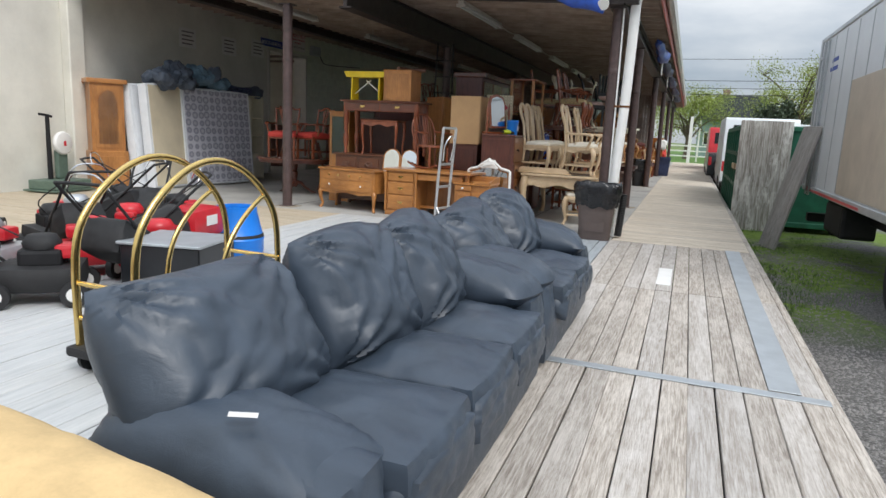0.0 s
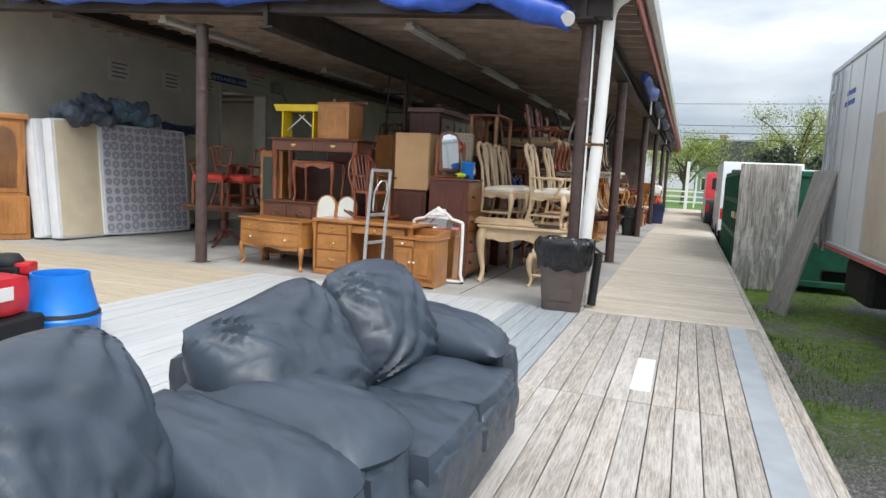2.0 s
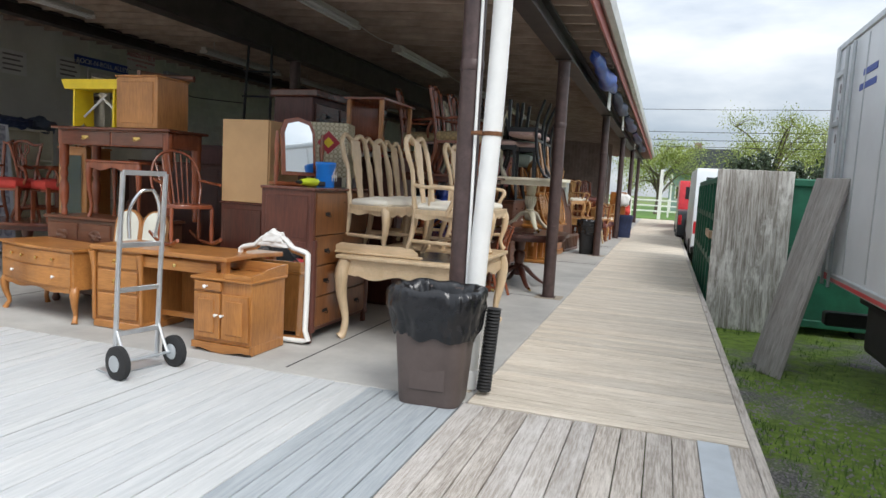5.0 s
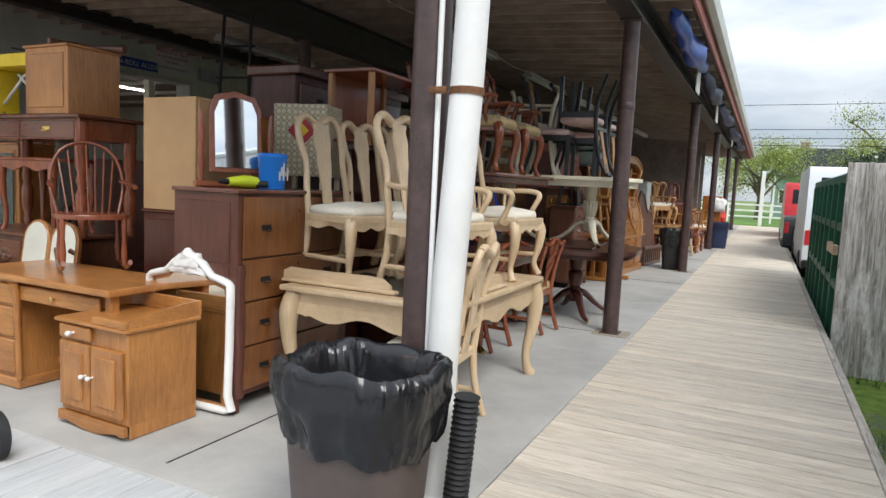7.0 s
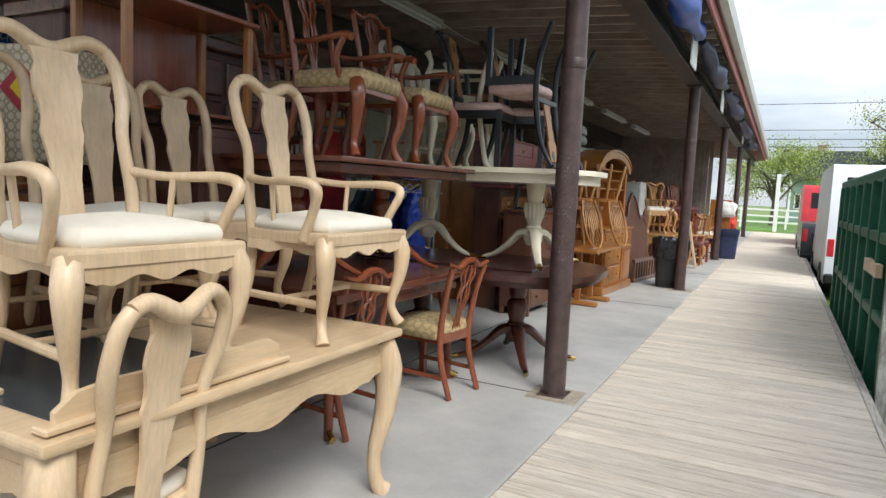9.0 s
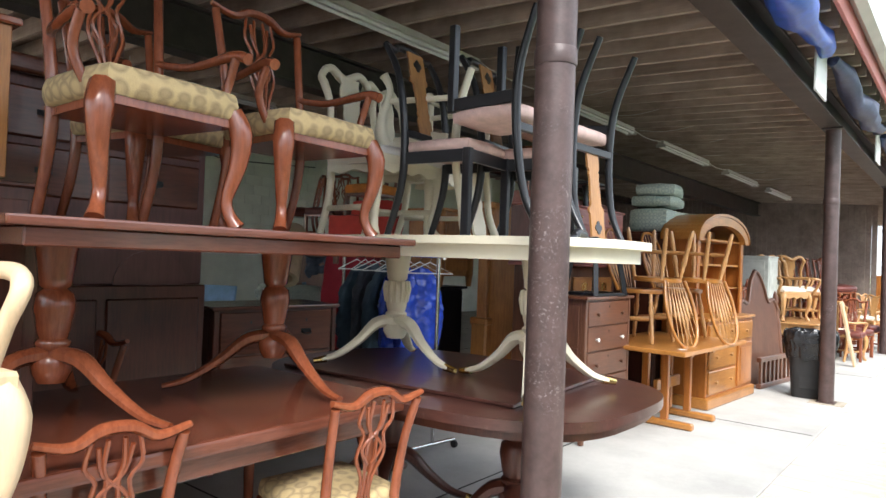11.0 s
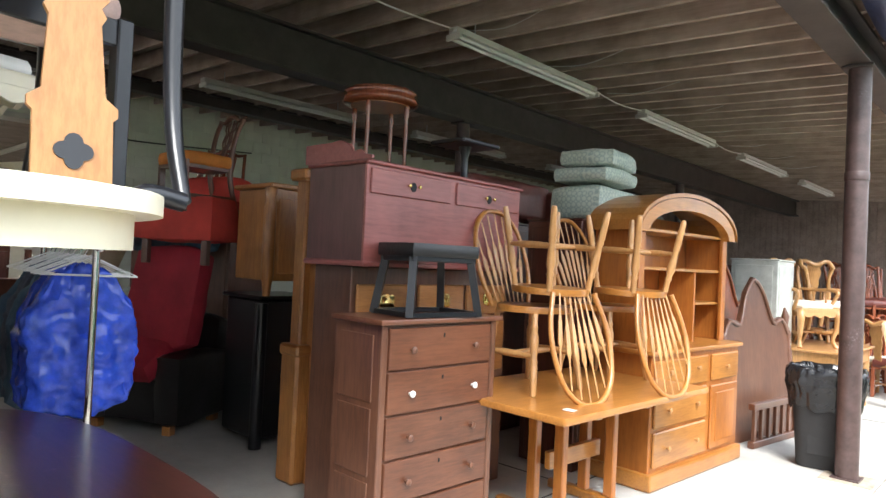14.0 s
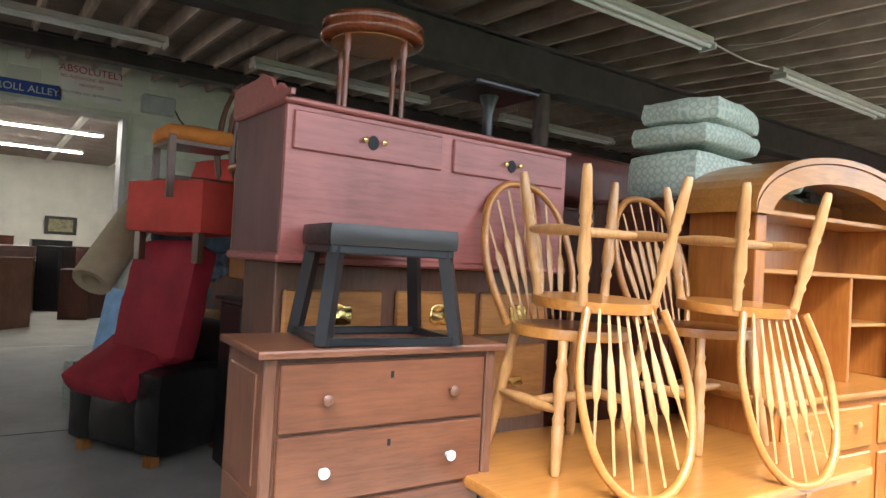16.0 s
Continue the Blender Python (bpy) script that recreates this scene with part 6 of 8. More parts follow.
def turned_table(label, m, W, D, H, wood_m, top_m, drawers=0):
    t = thing("side_table", label, "table", m)
    part("tabletop", box(-D / 2, D / 2, -W / 2, W / 2, H - 0.03, H, 0.008), top_m, t)
    part("frame", box(-D / 2 + 0.05, D / 2 - 0.05, -W / 2 + 0.05, W / 2 - 0.05, H - 0.19, H - 0.03, 0.004), wood_m, t)
    for k in range(drawers):
        w_ = (W - 0.2) / drawers
        y = -W / 2 + 0.1 + (k + 0.5) * w_
        d_ = part("drawer", box(D / 2 - 0.052, D / 2 - 0.04, y - w_ / 2 + 0.01, y + w_ / 2 - 0.01, H - 0.18, H - 0.045, 0.004), top_m, t)
        pull(d_, D / 2 - 0.04, y, H - 0.11, "bail")
    prof = [(0.03, 0), (0.035, 0.06), (0.022, 0.09), (0.045, 0.2), (0.05, 0.36), (0.028, 0.44), (0.045, 0.5), (0.03, 0.56), (0.05, 0.62), (0.05, 1.0)]
    for sx, sy in ((1, 1), (1, -1), (-1, 1), (-1, -1)):
        part("leg", lathe([(r, z * (H - 0.05)) for r, z in prof], 12, m=Matrix.Translation((sx * (D / 2 - 0.09), sy * (W / 2 - 0.09), 0))), wood_m, t, "", True)
    return t


turned_table("red mahogany table with turned legs and two drawers", pose(-1.82, 9.88, 0.952, 0, 0, -90), 1.55, 0.6, 0.945, CHERRY, MAHOG_Y, 2)
st = thing("stool_table", "small red table with curved legs tucked under another", "table", pose(-1.85, 9.86, 0.952, 0, 0, -90))
part("tabletop", box(-0.2, 0.2, -0.36, 0.36, 0.58, 0.61, 0.008), CHERRY, st)
part("apron", prism(scalloped(0.64, 0.58, 0.5, 2), 0.02, m=up_plane(0.17, 0, 0)), CHERRY, st)
for sx, sy in ((1, 1), (1, -1), (-1, 1), (-1, -1)):
    part("leg", cabriole(bmesh.new(), sx * 0.16, sy * 0.32, 0.59, 0.026, 0.4 * sx, 0.4 * sy), CHERRY, st, "", True)
yb = thing("yellow_bench", "small bright yellow painted bench set on a table", "bench", pose(-2.17, 9.86, 1.9, 0, 0, -90))
part("seat", prism([(-0.37, 0.0), (0.37, 0.0), (0.42, 0.1), (-0.42, 0.1)], 0.3, m=Matrix.Translation((-0.15, 0, 0.4)) @ Matrix(((0, 0, 1, 0), (1, 0, 0, 0), (0, 1, 0, 0), (0, 0, 0, 1)))), YELLOWP, yb)
for s in (-0.27, 0.27):
    part("end_board", prism([(-0.13, 0), (-0.05, 0), (0, 0.06), (0.05, 0), (0.13, 0), (0.12, 0.4), (-0.12, 0.4)], 0.024, m=pose(0, s + 0.012, 0, 90, 0, 0)), YELLOWP, yb)
for s in (1, -1):
    part("brace", tube([(0, -s * 0.26, 0.12), (0, s * 0.05, 0.36)], 0.012, 6, n=1), WHITE, yb)
box_thing("wooden_box", "plain orange-brown wooden cabinet box on a table", "cabinet", pose(-1.5, 9.86, 1.9, 0, 0, -90), 0.45, 0.52, 0.53, OAK_Z)
lp = thing("turned_leg_bundle", "grey table leg lying on top of a box", "table leg", pose(-1.5, 9.86, 2.435))
part("leg", tube([(0, -0.2, 0.02), (0.1, 0.1, 0.03), (0.35, 0.2, 0.02)], [0.03, 0.02, 0.035], 8), WALNUT_Z, lp, "", True)
box_thing("curio_box", "narrow oak cabinet with a blue glass door", "cabinet", pose(-2.9, 10.3, 0, 0, 0, -90), 0.35, 0.42, 1.7, OAK_Z)
tagged(part("glass_front", box(-3.05, -2.75, 10.105, 10.112, 0.9, 1.6, 0.002), glass_mat("blue_glass", (0.3, 0.5, 0.6), 0.1)), "blue tinted glass of a narrow cabinet", "glass")

# rocking chair on the desk
rk = thing("rocking_chair", "dark red spindle-back rocking chair standing on the desk", "rocking chair", pose(-0.72, 9.45, 0.785, 0, 0, -30))
part("seat", prism(oval(0.23, 0.24, 24, 2.6), 0.035, m=Matrix.Translation((0, 0, 0.36)), bev=0.01), CHERRY, rk, "", True)
for s in (1, -1):
    part("rocker", tube([(-0.42, s * 0.2, 0.09), (-0.2, s * 0.2, 0.03), (0, s * 0.2, 0.016), (0.2, s * 0.2, 0.03), (0.36, s * 0.2, 0.08)], 0.015, 7, flat=1.3), CHERRY, rk, "", True)
    for x in (0.16, -0.16):
        part("leg", lathe([(0.014, 0), (0.022, 0.1), (0.014, 0.2), (0.02, 0.3), (0.014, 0.34)], 9, m=Matrix.Translation((x, s * 0.19, 0.03))), CHERRY, rk, "", True)
    part("arm", tube([(-0.24, s * 0.22, 0.62), (0.0, s * 0.26, 0.6), (0.18, s * 0.26, 0.59)], 0.016, 8), CHERRY, rk, "", True)
part("bow", tube([(-0.19, -0.2, 0.39), (-0.27, -0.24, 0.62), (-0.32, -0.17, 0.83), (-0.34, 0, 0.9), (-0.32, 0.17, 0.83), (-0.27, 0.24, 0.62), (-0.19, 0.2, 0.39)], 0.013, 8), CHERRY, rk, "", True)
for k in range(-3, 4):
    part("spindle", tube([(-0.19, k * 0.045, 0.39), (-0.33, k * 0.06, 0.88 - 0.012 * k * k)], 0.007, 6, n=1), CHERRY, rk)

# ---- bleached table and chairs at the corner post ----
ct = thing("dining_table", "bleached cream dining table with curved legs and a dark inset top", "table", pose(1.395, 10.57, 0) @ Matrix.Diagonal((0.985, 0.91, 1.065, 1.0)))
part("tabletop", box(-0.64, 0.64, -0.94, 0.94, 0.715, 0.75, 0.012, seg=2), BLEACHED_Y, ct)
part("inset", box(-0.52, 0.52, -0.82, -0.02, 0.751, 0.7535, 0.001), MARBLE, ct, "dark inset panel")
part("frame", box(-0.58, 0.58, -0.88, 0.88, 0.63, 0.715, 0.006), BLEACHED_Y, ct)
for s in (1, -1):
    part("apron", prism(scalloped(1.66, 0.65, 0.53, 3), 0.025, m=up_plane(s * 0.575 - 0.012, 0, 0)), BLEACHED_Y, ct)
    part("apron", prism(scalloped(1.06, 0.65, 0.54, 2), 0.025, m=pose(0, s * 0.875, 0, 0, 0, 90) @ up_plane(-0.012, 0, 0)), BLEACHED_Y, ct)
for sx, sy in ((1, 1), (1, -1), (-1, 1), (-1, -1)):
    part("leg", cabriole(bmesh.new(), sx * 0.56, sy * 0.86, 0.7, 0.052, 0.45 * sx, 0.45 * sy), BLEACHED, ct, "", True)
for x0, y0, rz in ((1.95, 10.2, 0), (1.12, 9.83, 90)):
    lf = thing("table_leaf", "bleached scrolled board standing along the table edge", "board", pose(x0, y0, 0.803, 0, 0, rz))
    part("board", prism([(-0.42, 0), (0.42, 0), (0.42, 0.07), (0.36, 0.1), (0.25, 0.095), (-0.25, 0.1), (-0.36, 0.09), (-0.42, 0.05)], 0.022, m=up_plane(0, 0, 0)), BLEACHED_Y, lf)
    part("moulding", box(-0.02, 0.045, -0.46, 0.46, 0.0, 0.022, 0.006), BLEACHED_Y, lf)
grp = "bleached cream chairs"
side = yoke_chair("bleached cream dining chair with a vase splat and ivory seat", pose(0.98, 10.22, 0.802, 0, 0, -8), BLEACHED, IVORY, group=grp, h=1.13)
copy_thing(side, pose(0.96, 10.78, 0.802, 0, 0, -6))
copy_thing(side, pose(0.98, 11.25, 0.802, 0, 0, -2))
armc = yoke_chair("bleached cream armchair with a vase splat and ivory seat", pose(1.69, 10.16, 0.802, 0, 0, -2), BLEACHED, IVORY, True, 0.6, group=grp, h=1.12)
copy_thing(armc, pose(1.71, 11.215, 0.802, 0, 0, 0))
fc = copy_thing(side, pose(1.73, 10.03, 0, 0, 0, 186))
tagged(fc, "bleached cream dining chair standing on the floor with its back outward")

# ---- mahogany and white tables ----
sb = thing("carved_dresser", "large dark carved dresser with mouldings behind the tables", "dresser", pose(-0.75, 12.4, 0))
part("lower", box(-0.3, 0.3, -1.0, 1.0, 0.0, 1.3, 0.01), MAHOG_Z, sb)
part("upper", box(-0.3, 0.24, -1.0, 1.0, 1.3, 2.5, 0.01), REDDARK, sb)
part("cornice", box(-0.33, 0.32, -1.05, 1.05, 2.46, 2.56, 0.02, seg=2), MAHOG_Y, sb)
for k in range(3):
    y = -0.65 + 0.65 * k
    d_ = part("drawer", box(0.235, 0.262, y - 0.3, y + 0.3, 2.12, 2.4, 0.012), MAHOG_Y, sb)
    pull(d_, 0.262, y, 2.26, "iron", 1.4)
    d_ = part("drawer", box(0.235, 0.262, y - 0.3, y + 0.3, 1.8, 2.08, 0.012), MAHOG_Y, sb)
    pull(d_, 0.262, y, 1.94, "iron", 1.4)
    part("door", box(0.295, 0.318, y - 0.3, y + 0.3, 0.12, 1.22, 0.012), MAHOG_Z, sb)
    arch = [(0.24 * math.cos(a), 0.75 + 0.22 * math.sin(a)) for a in [math.pi * i / 12 for i in range(13)]] + [(-0.24, 0.2), (0.24, 0.2)]
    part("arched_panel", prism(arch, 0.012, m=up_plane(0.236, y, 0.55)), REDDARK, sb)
lt = thing("dining_table", "long red mahogany table under a stacked table", "table", pose(0.85, 12.5, 0) @ Matrix.Diagonal((1.0, 1.0, 1.075, 1.0)))
part("tabletop", box(-0.62, 0.62, -0.85, 0.85, 0.75, 0.8, 0.012, seg=2), MAHOG_Y, lt)
part("apron", box(-0.55, 0.55, -0.78, 0.78, 0.66, 0.75, 0.006), MAHOG_Y, lt)
for sx, sy in ((1, 1), (1, -1), (-1, 1), (-1, -1)):
    part("leg", tube([(sx * 0.45, sy * 0.7, 0.7), (sx * 0.5, sy * 0.74, 0.4), (sx * 0.52, sy * 0.76, 0.0)], [0.045, 0.035, 0.025], 8), CHERRY, lt, "", True)
    part("claw_foot", tube([(sx * 0.52, sy * 0.76, 0.05), (sx * 0.58, sy * 0.8, 0.015)], [0.02, 0.022], 8, n=1), BRASS, lt, "brass claw foot", True)
ut = thing("pedestal_table", "mahogany table on two turned pedestals stacked on another table", "table", pose(0.87, 12.49, 0.862) @ Matrix.Diagonal((1.0, 1.0, 0.925, 1.0)))
part("tabletop", box(-0.62, 0.62, -0.86, 0.84, 0.785, 0.82, 0.01, seg=2), MAHOG_Y, ut)
part("apron", box(-0.57, 0.57, -0.8, 0.79, 0.72, 0.785, 0.006), MAHOG_Y, ut)
for y in (-0.5, 0.5):
    pedestal(ut, 0, y, 0.79, CHERRY, 0.5, 3, 0.0 if y > 0 else 0.5, False)
grp = "mahogany armchairs on the table"
p1 = pierced_chair("mahogany armchair with a pierced splat and gold cloth seat", pose(1.13, 12.89, 1.623, 0, 0, 2), CHERRY, GOLDCLOTH, True, group=grp, h=1.06)
copy_thing(p1, pose(1.13, 12.16, 1.623, 0, 0, 4))
copy_thing(p1, pose(0.52, 12.5, 1.623, 0, 0, 14))
p2 = pierced_chair("mahogany side chair with a pierced splat standing on the floor", pose(1.33, 12.99, 0, 0, 0, 172), CHERRY, GOLDCLOTH, False, 0.5, 0.96, "mahogany chairs on the floor", "straight")
copy_thing(p2, pose(1.17, 12.0, 0, 0, 0, 172))

lo = oval_table("large oval dark table with worn varnish under a white table", pose(1.15, 14.1, 0), 1.17, 0.8, 0.84, ESPRESSO, MAHOG_Z, (0.45, -0.5), 3.0, 0.5, 4, 0.55, 0.05, 0.05, True, 1.25)
part("table_leaf", box(-0.85, 0.75, -0.56, 0.55, 0.842, 0.86, 0.004, m=pose(-0.05, 0.02, 0, 0, 0, 4)), ESPRESSO, lo, "worn loose leaf")
wtb = oval_table("cream painted oval table on fluted pedestals standing on another table", pose(1.23, 14.04, 0.862, 0, 0, 0), 1.06, 0.55, 0.79, CREAMP, CREAMP, (0.5, -0.52), 3.2, 0.46, 3, (1.0, 2.05), 0.04, 0.07, True, 1.1)
for x in (0.5, -0.52):
    for k in range(14):
        a = 2 * math.pi * k / 14
        part("flute", tube([(x + 0.07 * math.cos(a), 0.07 * math.sin(a), 0.39), (x + 0.08 * math.cos(a), 0.08 * math.sin(a), 0.47), (x + 0.074 * math.cos(a), 0.074 * math.sin(a), 0.52)], [0.006, 0.012, 0.006], 6, n=2), CREAMP, wtb)
grp = "white chairs on the white table"
w1 = yoke_chair("white painted chair with a yoke back on a table", pose(0.75, 13.82, 1.654, 0, 0, 0), CREAMP, WHITE, group=grp, h=1.05)
copy_thing(w1, pose(0.65, 14.3, 1.654, 0, 0, 10))
copy_thing(w1, pose(0.95, 14.1, 2.63, 180, 0, 190))
grp = "black chairs on the white table"
b1_ = black_chair("black lacquered chair with pink seat and inlaid splat", pose(1.3, 13.86, 1.654, 0, 0, 6), group=grp)
copy_thing(b1_, pose(1.5, 14.3, 1.654, 0, 0, 8))
copy_thing(b1_, pose(1.62, 13.86, 2.76, 180, 0, 178))
copy_thing(b1_, pose(1.7, 14.37, 2.76, 180, -5, 178))


# ---- the inner stretch: chest, trestle table, hutch ----
wc = chest("worn brown walnut chest of five drawers with odd knobs", pose(0.85, 16.455, 0, 0, 0, -2), 0.84, 0.38, 1.255, (0.2, 0.2, 0.2, 0.2, 0.2), WALNUT_Z, WALNUT_Y, WALNUT_Y, ("knob", "white", "knob", "knob", "knob"), feet=0.09, overhang=0.03)
ot = thing("footstool", "black leather topped stool with splayed legs on a chest", "stool", pose(0.89, 16.46, 1.257, 0, 0, -8) @ Matrix.Diagonal((0.8, 0.8, 0.87, 1.0)))
part("seat", cushion(0.42, 0.58, 0.085, 0.14, 0.003, 2, 8, m=Matrix.Translation((0, 0, 0.4))), BLACK_LEATHER, ot, "", True)
part("seat_board", box(-0.19, 0.19, -0.27, 0.27, 0.33, 0.365, 0.006), BLACK, ot)
for sx, sy in ((1, 1), (1, -1), (-1, 1), (-1, -1)):
    part("leg", tube([(sx * 0.21, sy * 0.29, 0), (sx * 0.16, sy * 0.24, 0.35)], [0.036, 0.036], 4, n=1), BLACK, ot)
for s in (1, -1):
    part("base_rail", box(-0.2, 0.2, s * 0.285 - 0.018, s * 0.285 + 0.018, 0.0, 0.03, 0.004), BLACK, ot)
    part("base_rail", box(s * 0.205 - 0.018, s * 0.205 + 0.018, -0.27, 0.27, 0.0, 0.03, 0.004), BLACK, ot)

# oak lowboy that carries the red chest
lb = thing("oak_lowboy", "oak chest with brass pulls under a large blanket chest", "chest", pose(0.25, 16.9, 0, 0, 0, 1))
part("body", box(-0.1, 0.24, -0.66, 0.8, 0.0, 1.5, 0.006), WALNUT_Z, lb)
for y in (-0.4, 0.1, 0.56):
    d_ = part("drawer", box(0.24, 0.262, y - 0.23, y + 0.2, 1.2, 1.4, 0.008), OAK_Y, lb)
    part("brass_plate", cushion(0.012, 0.12, 0.09, 0.5, 0.012, y, 6, m=Matrix.Translation((0.265, y, 1.3)), scale=30), BRASS, d_, "ornate brass plate", True)
    d_ = part("drawer", box(0.24, 0.262, y - 0.23, y + 0.2, 0.8, 1.15, 0.008), OAK_Y, lb)
    pull(d_, 0.262, y, 0.98, "bail")
mu = thing("blanket_chest", "large dull red blanket chest with two top drawers", "blanket chest", pose(0.385, 16.9, 1.502, 0, 0, 1) @ Matrix.Diagonal((1.0, 0.825, 0.94, 1.0)))
# front, lid and mouldings take the lighter red, the body the darker one
part("front", box(0.235, 0.255, -0.86, 0.86, 0.0, 0.6, 0.004), REDSTAIN, mu, "lighter red front board")
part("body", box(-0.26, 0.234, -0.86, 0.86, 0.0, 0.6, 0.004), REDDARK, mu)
part("base_moulding", box(-0.27, 0.275, -0.88, 0.88, 0.0, 0.035, 0.01), REDSTAIN, mu)
part("lid", box(-0.27, 0.275, -0.88, 0.88, 0.6, 0.625, 0.008), REDSTAIN, mu)
for y in (-0.44, 0.42):
    d_ = part("drawer", box(0.254, 0.268, y - 0.39, y + 0.4, 0.43, 0.58, 0.006), REDSTAIN, mu)
    part("escutcheon", prism(oval(0.028, 0.03, 12), 0.006, m=up_plane(0.267, y, 0.5)), DARKMETAL, d_)
    for s in (-0.05, 0.05):
        pull(d_, 0.268, y + s, 0.505, "brass", 0.7)
part("side_crest", prism([(-0.3, 0), (0.3, 0), (0.3, 0.02), (0.24, 0.03), (0.2, 0.06), (0.14, 0.05), (0.1, 0.1), (0.02, 0.13), (-0.05, 0.12), (-0.3, 0.12)], 0.02, m=Matrix.Translation((0.0, -0.85, 0.625)) @ Matrix.Rotation(radians(90), 4, "X")), REDSTAIN, mu)
part("back_crest", box(-0.27, -0.25, -0.86, 0.86, 0.625, 0.68, 0.004), PINE_Y, mu)
rd = thing("round_table", "small round cherry side table with a glass-like inset seen from below", "side table", pose(-0.12, 16.93, 2.122))
part("tabletop", lathe([(0.24, 0.5), (0.265, 0.515), (0.27, 0.53), (0.262, 0.545), (0.255, 0.575), (0.262, 0.585), (0.25, 0.6), (0.1, 0.602)], 36), CHERRY, rd, "", True)
part("underside", lathe([(0.21, 0.494), (0.21, 0.501)], 30), OAK_X, rd, "paler round underside", True)
for k in range(4):
    a = radians(25 + 90 * k)
    part("leg", lathe([(0.009, 0.0), (0.014, 0.02), (0.009, 0.045), (0.012, 0.06), (0.014, 0.2), (0.017, 0.34), (0.012, 0.4), (0.02, 0.43), (0.016, 0.5)], 10, m=pose(0.2 * math.cos(a), 0.2 * math.sin(a), 0)), CHERRY, rd, "", True)
bs = thing("iron_stand", "black iron pedestal stand with a flat plate", "stand", pose(0.3, 17.38, 2.091))
part("plate", box(-0.16, 0.16, -0.2, 0.2, 0.28, 0.31, 0.01), BLACK, bs)
part("stem", lathe([(0.05, 0), (0.03, 0.04), (0.025, 0.2), (0.05, 0.28)], 12), BLACK, bs, "", True)
box_thing("tall_cabinet", "dark cabinet carrying a leather sofa", "cabinet", pose(-0.65, 18.9, 0), 0.6, 1.7, 1.95, MAHOG_Z)
ls = thing("leather_sofa", "brown leather sofa stored high on a cabinet", "sofa", pose(-0.65, 18.85, 1.955))
part("back", cushion(0.5, 1.6, 0.42, 0.4, 0.015, 7, 12, m=Matrix.Translation((0, 0, 0.23))), BROWN_LEATHER, ls, "", True)
part("arm", cushion(0.6, 0.3, 0.36, 0.5, 0.015, 8, 10, m=Matrix.Translation((0.05, 0.75, 0.2))), BROWN_LEATHER, ls, "", True)

# pine trestle table with four bow-back chairs
tt = thing("trestle_table", "honey pine trestle table carrying stacked chairs", "table", pose(1.17, 17.57, 0, 0, 0, -3) @ Matrix.Diagonal((1.0, 1.045, 1.06, 1.0)))
part("tabletop", box(-0.5, 0.5, -0.78, 0.78, 0.71, 0.75, 0.012, seg=2), PINE_Y, tt)
for y in (-0.26, 0.27):
    part("foot", box(-0.38, 0.38, y - 0.035, y + 0.035, 0, 0.06, 0.012), PINE_Y, tt)
    for x in (-0.1, 0.1):
        part("post", box(x - 0.035, x + 0.035, y - 0.025, y + 0.025, 0.06, 0.66, 0.006), PINE_Z, tt)
    part("head", box(-0.36, 0.36, y - 0.03, y + 0.03, 0.65, 0.71, 0.008), PINE_Y, tt)
part("rail", box(-0.02, 0.02, -0.26, 0.27, 0.3, 0.4, 0.004), PINE_Y, tt)
tagged(part("price_tag", box(1.5, 1.56, 16.9, 16.95, 0.797, 0.799, 0.0005), SIGN_WHITE), "small white tag on a table top", "tag")
grp = "pine bow-back chairs on the table"
bw_ = bow_chair("honey pine bow-back chair with arrow spindles on the table", pose(1.02, 17.28, 0.797, 0, 0, -5), grp)
copy_thing(bw_, pose(1.1, 18.02, 0.797, 0, 0, -5))
for x, y in ((1.17, 17.26), (1.35, 17.93)):
    cc = copy_thing(bw_, pose(x, y, 1.9, 180, -2, 168))
    tagged(cc, "honey pine bow-back chair turned upside down on another chair")

# pine hutch
hu = thing("pine_hutch", "orange pine hutch with an arched open top and drawers", "hutch", pose(1.15, 19.05, 0, 0, 0, -4))
part("base", box(-0.3, 0.22, -0.72, 0.72, 0.1, 0.95, 0.006), PINE_Z, hu)
part("plinth", box(-0.31, 0.26, -0.75, 0.75, 0.0, 0.12, 0.018, seg=2), PINE_Y, hu)
part("worktop", box(-0.31, 0.25, -0.75, 0.75, 0.95, 0.985, 0.012, seg=2), PINE_Y, hu)
for z0 in (0.15, 0.425, 0.7):
    d_ = part("drawer", box(0.22, 0.24, -0.68, 0.12, z0, z0 + (0.25 if z0 < 0.6 else 0.21), 0.008), PINE_Y, hu)
    for y in (-0.5, -0.06):
        pull(d_, 0.24, y, z0 + 0.125, "pine")
d_ = part("door", box(0.22, 0.24, 0.2, 0.68, 0.15, 0.66, 0.008), PINE_Z, hu)
part("door_panel", box(0.238, 0.246, 0.27, 0.61, 0.21, 0.6, 0.006), PINE_Z, d_)
d_ = part("drawer", box(0.22, 0.24, 0.2, 0.68, 0.7, 0.91, 0.008), PINE_Y, hu)
pull(d_, 0.24, 0.44, 0.8, "pine")
for y0 in (-0.72, 0.69):
    part("side", box(-0.28, 0.08, y0, y0 + 0.03, 0.985, 1.86, 0.004), PINE_Z, hu)
part("back", box(-0.29, -0.27, -0.72, 0.72, 0.985, 2.0, 0.003), PINE_Z, hu)
for z in (1.56, 1.85):
    part("shelf", box(-0.27, 0.06, -0.69, 0.69, z, z + 0.025, 0.005), PINE_Y, hu)
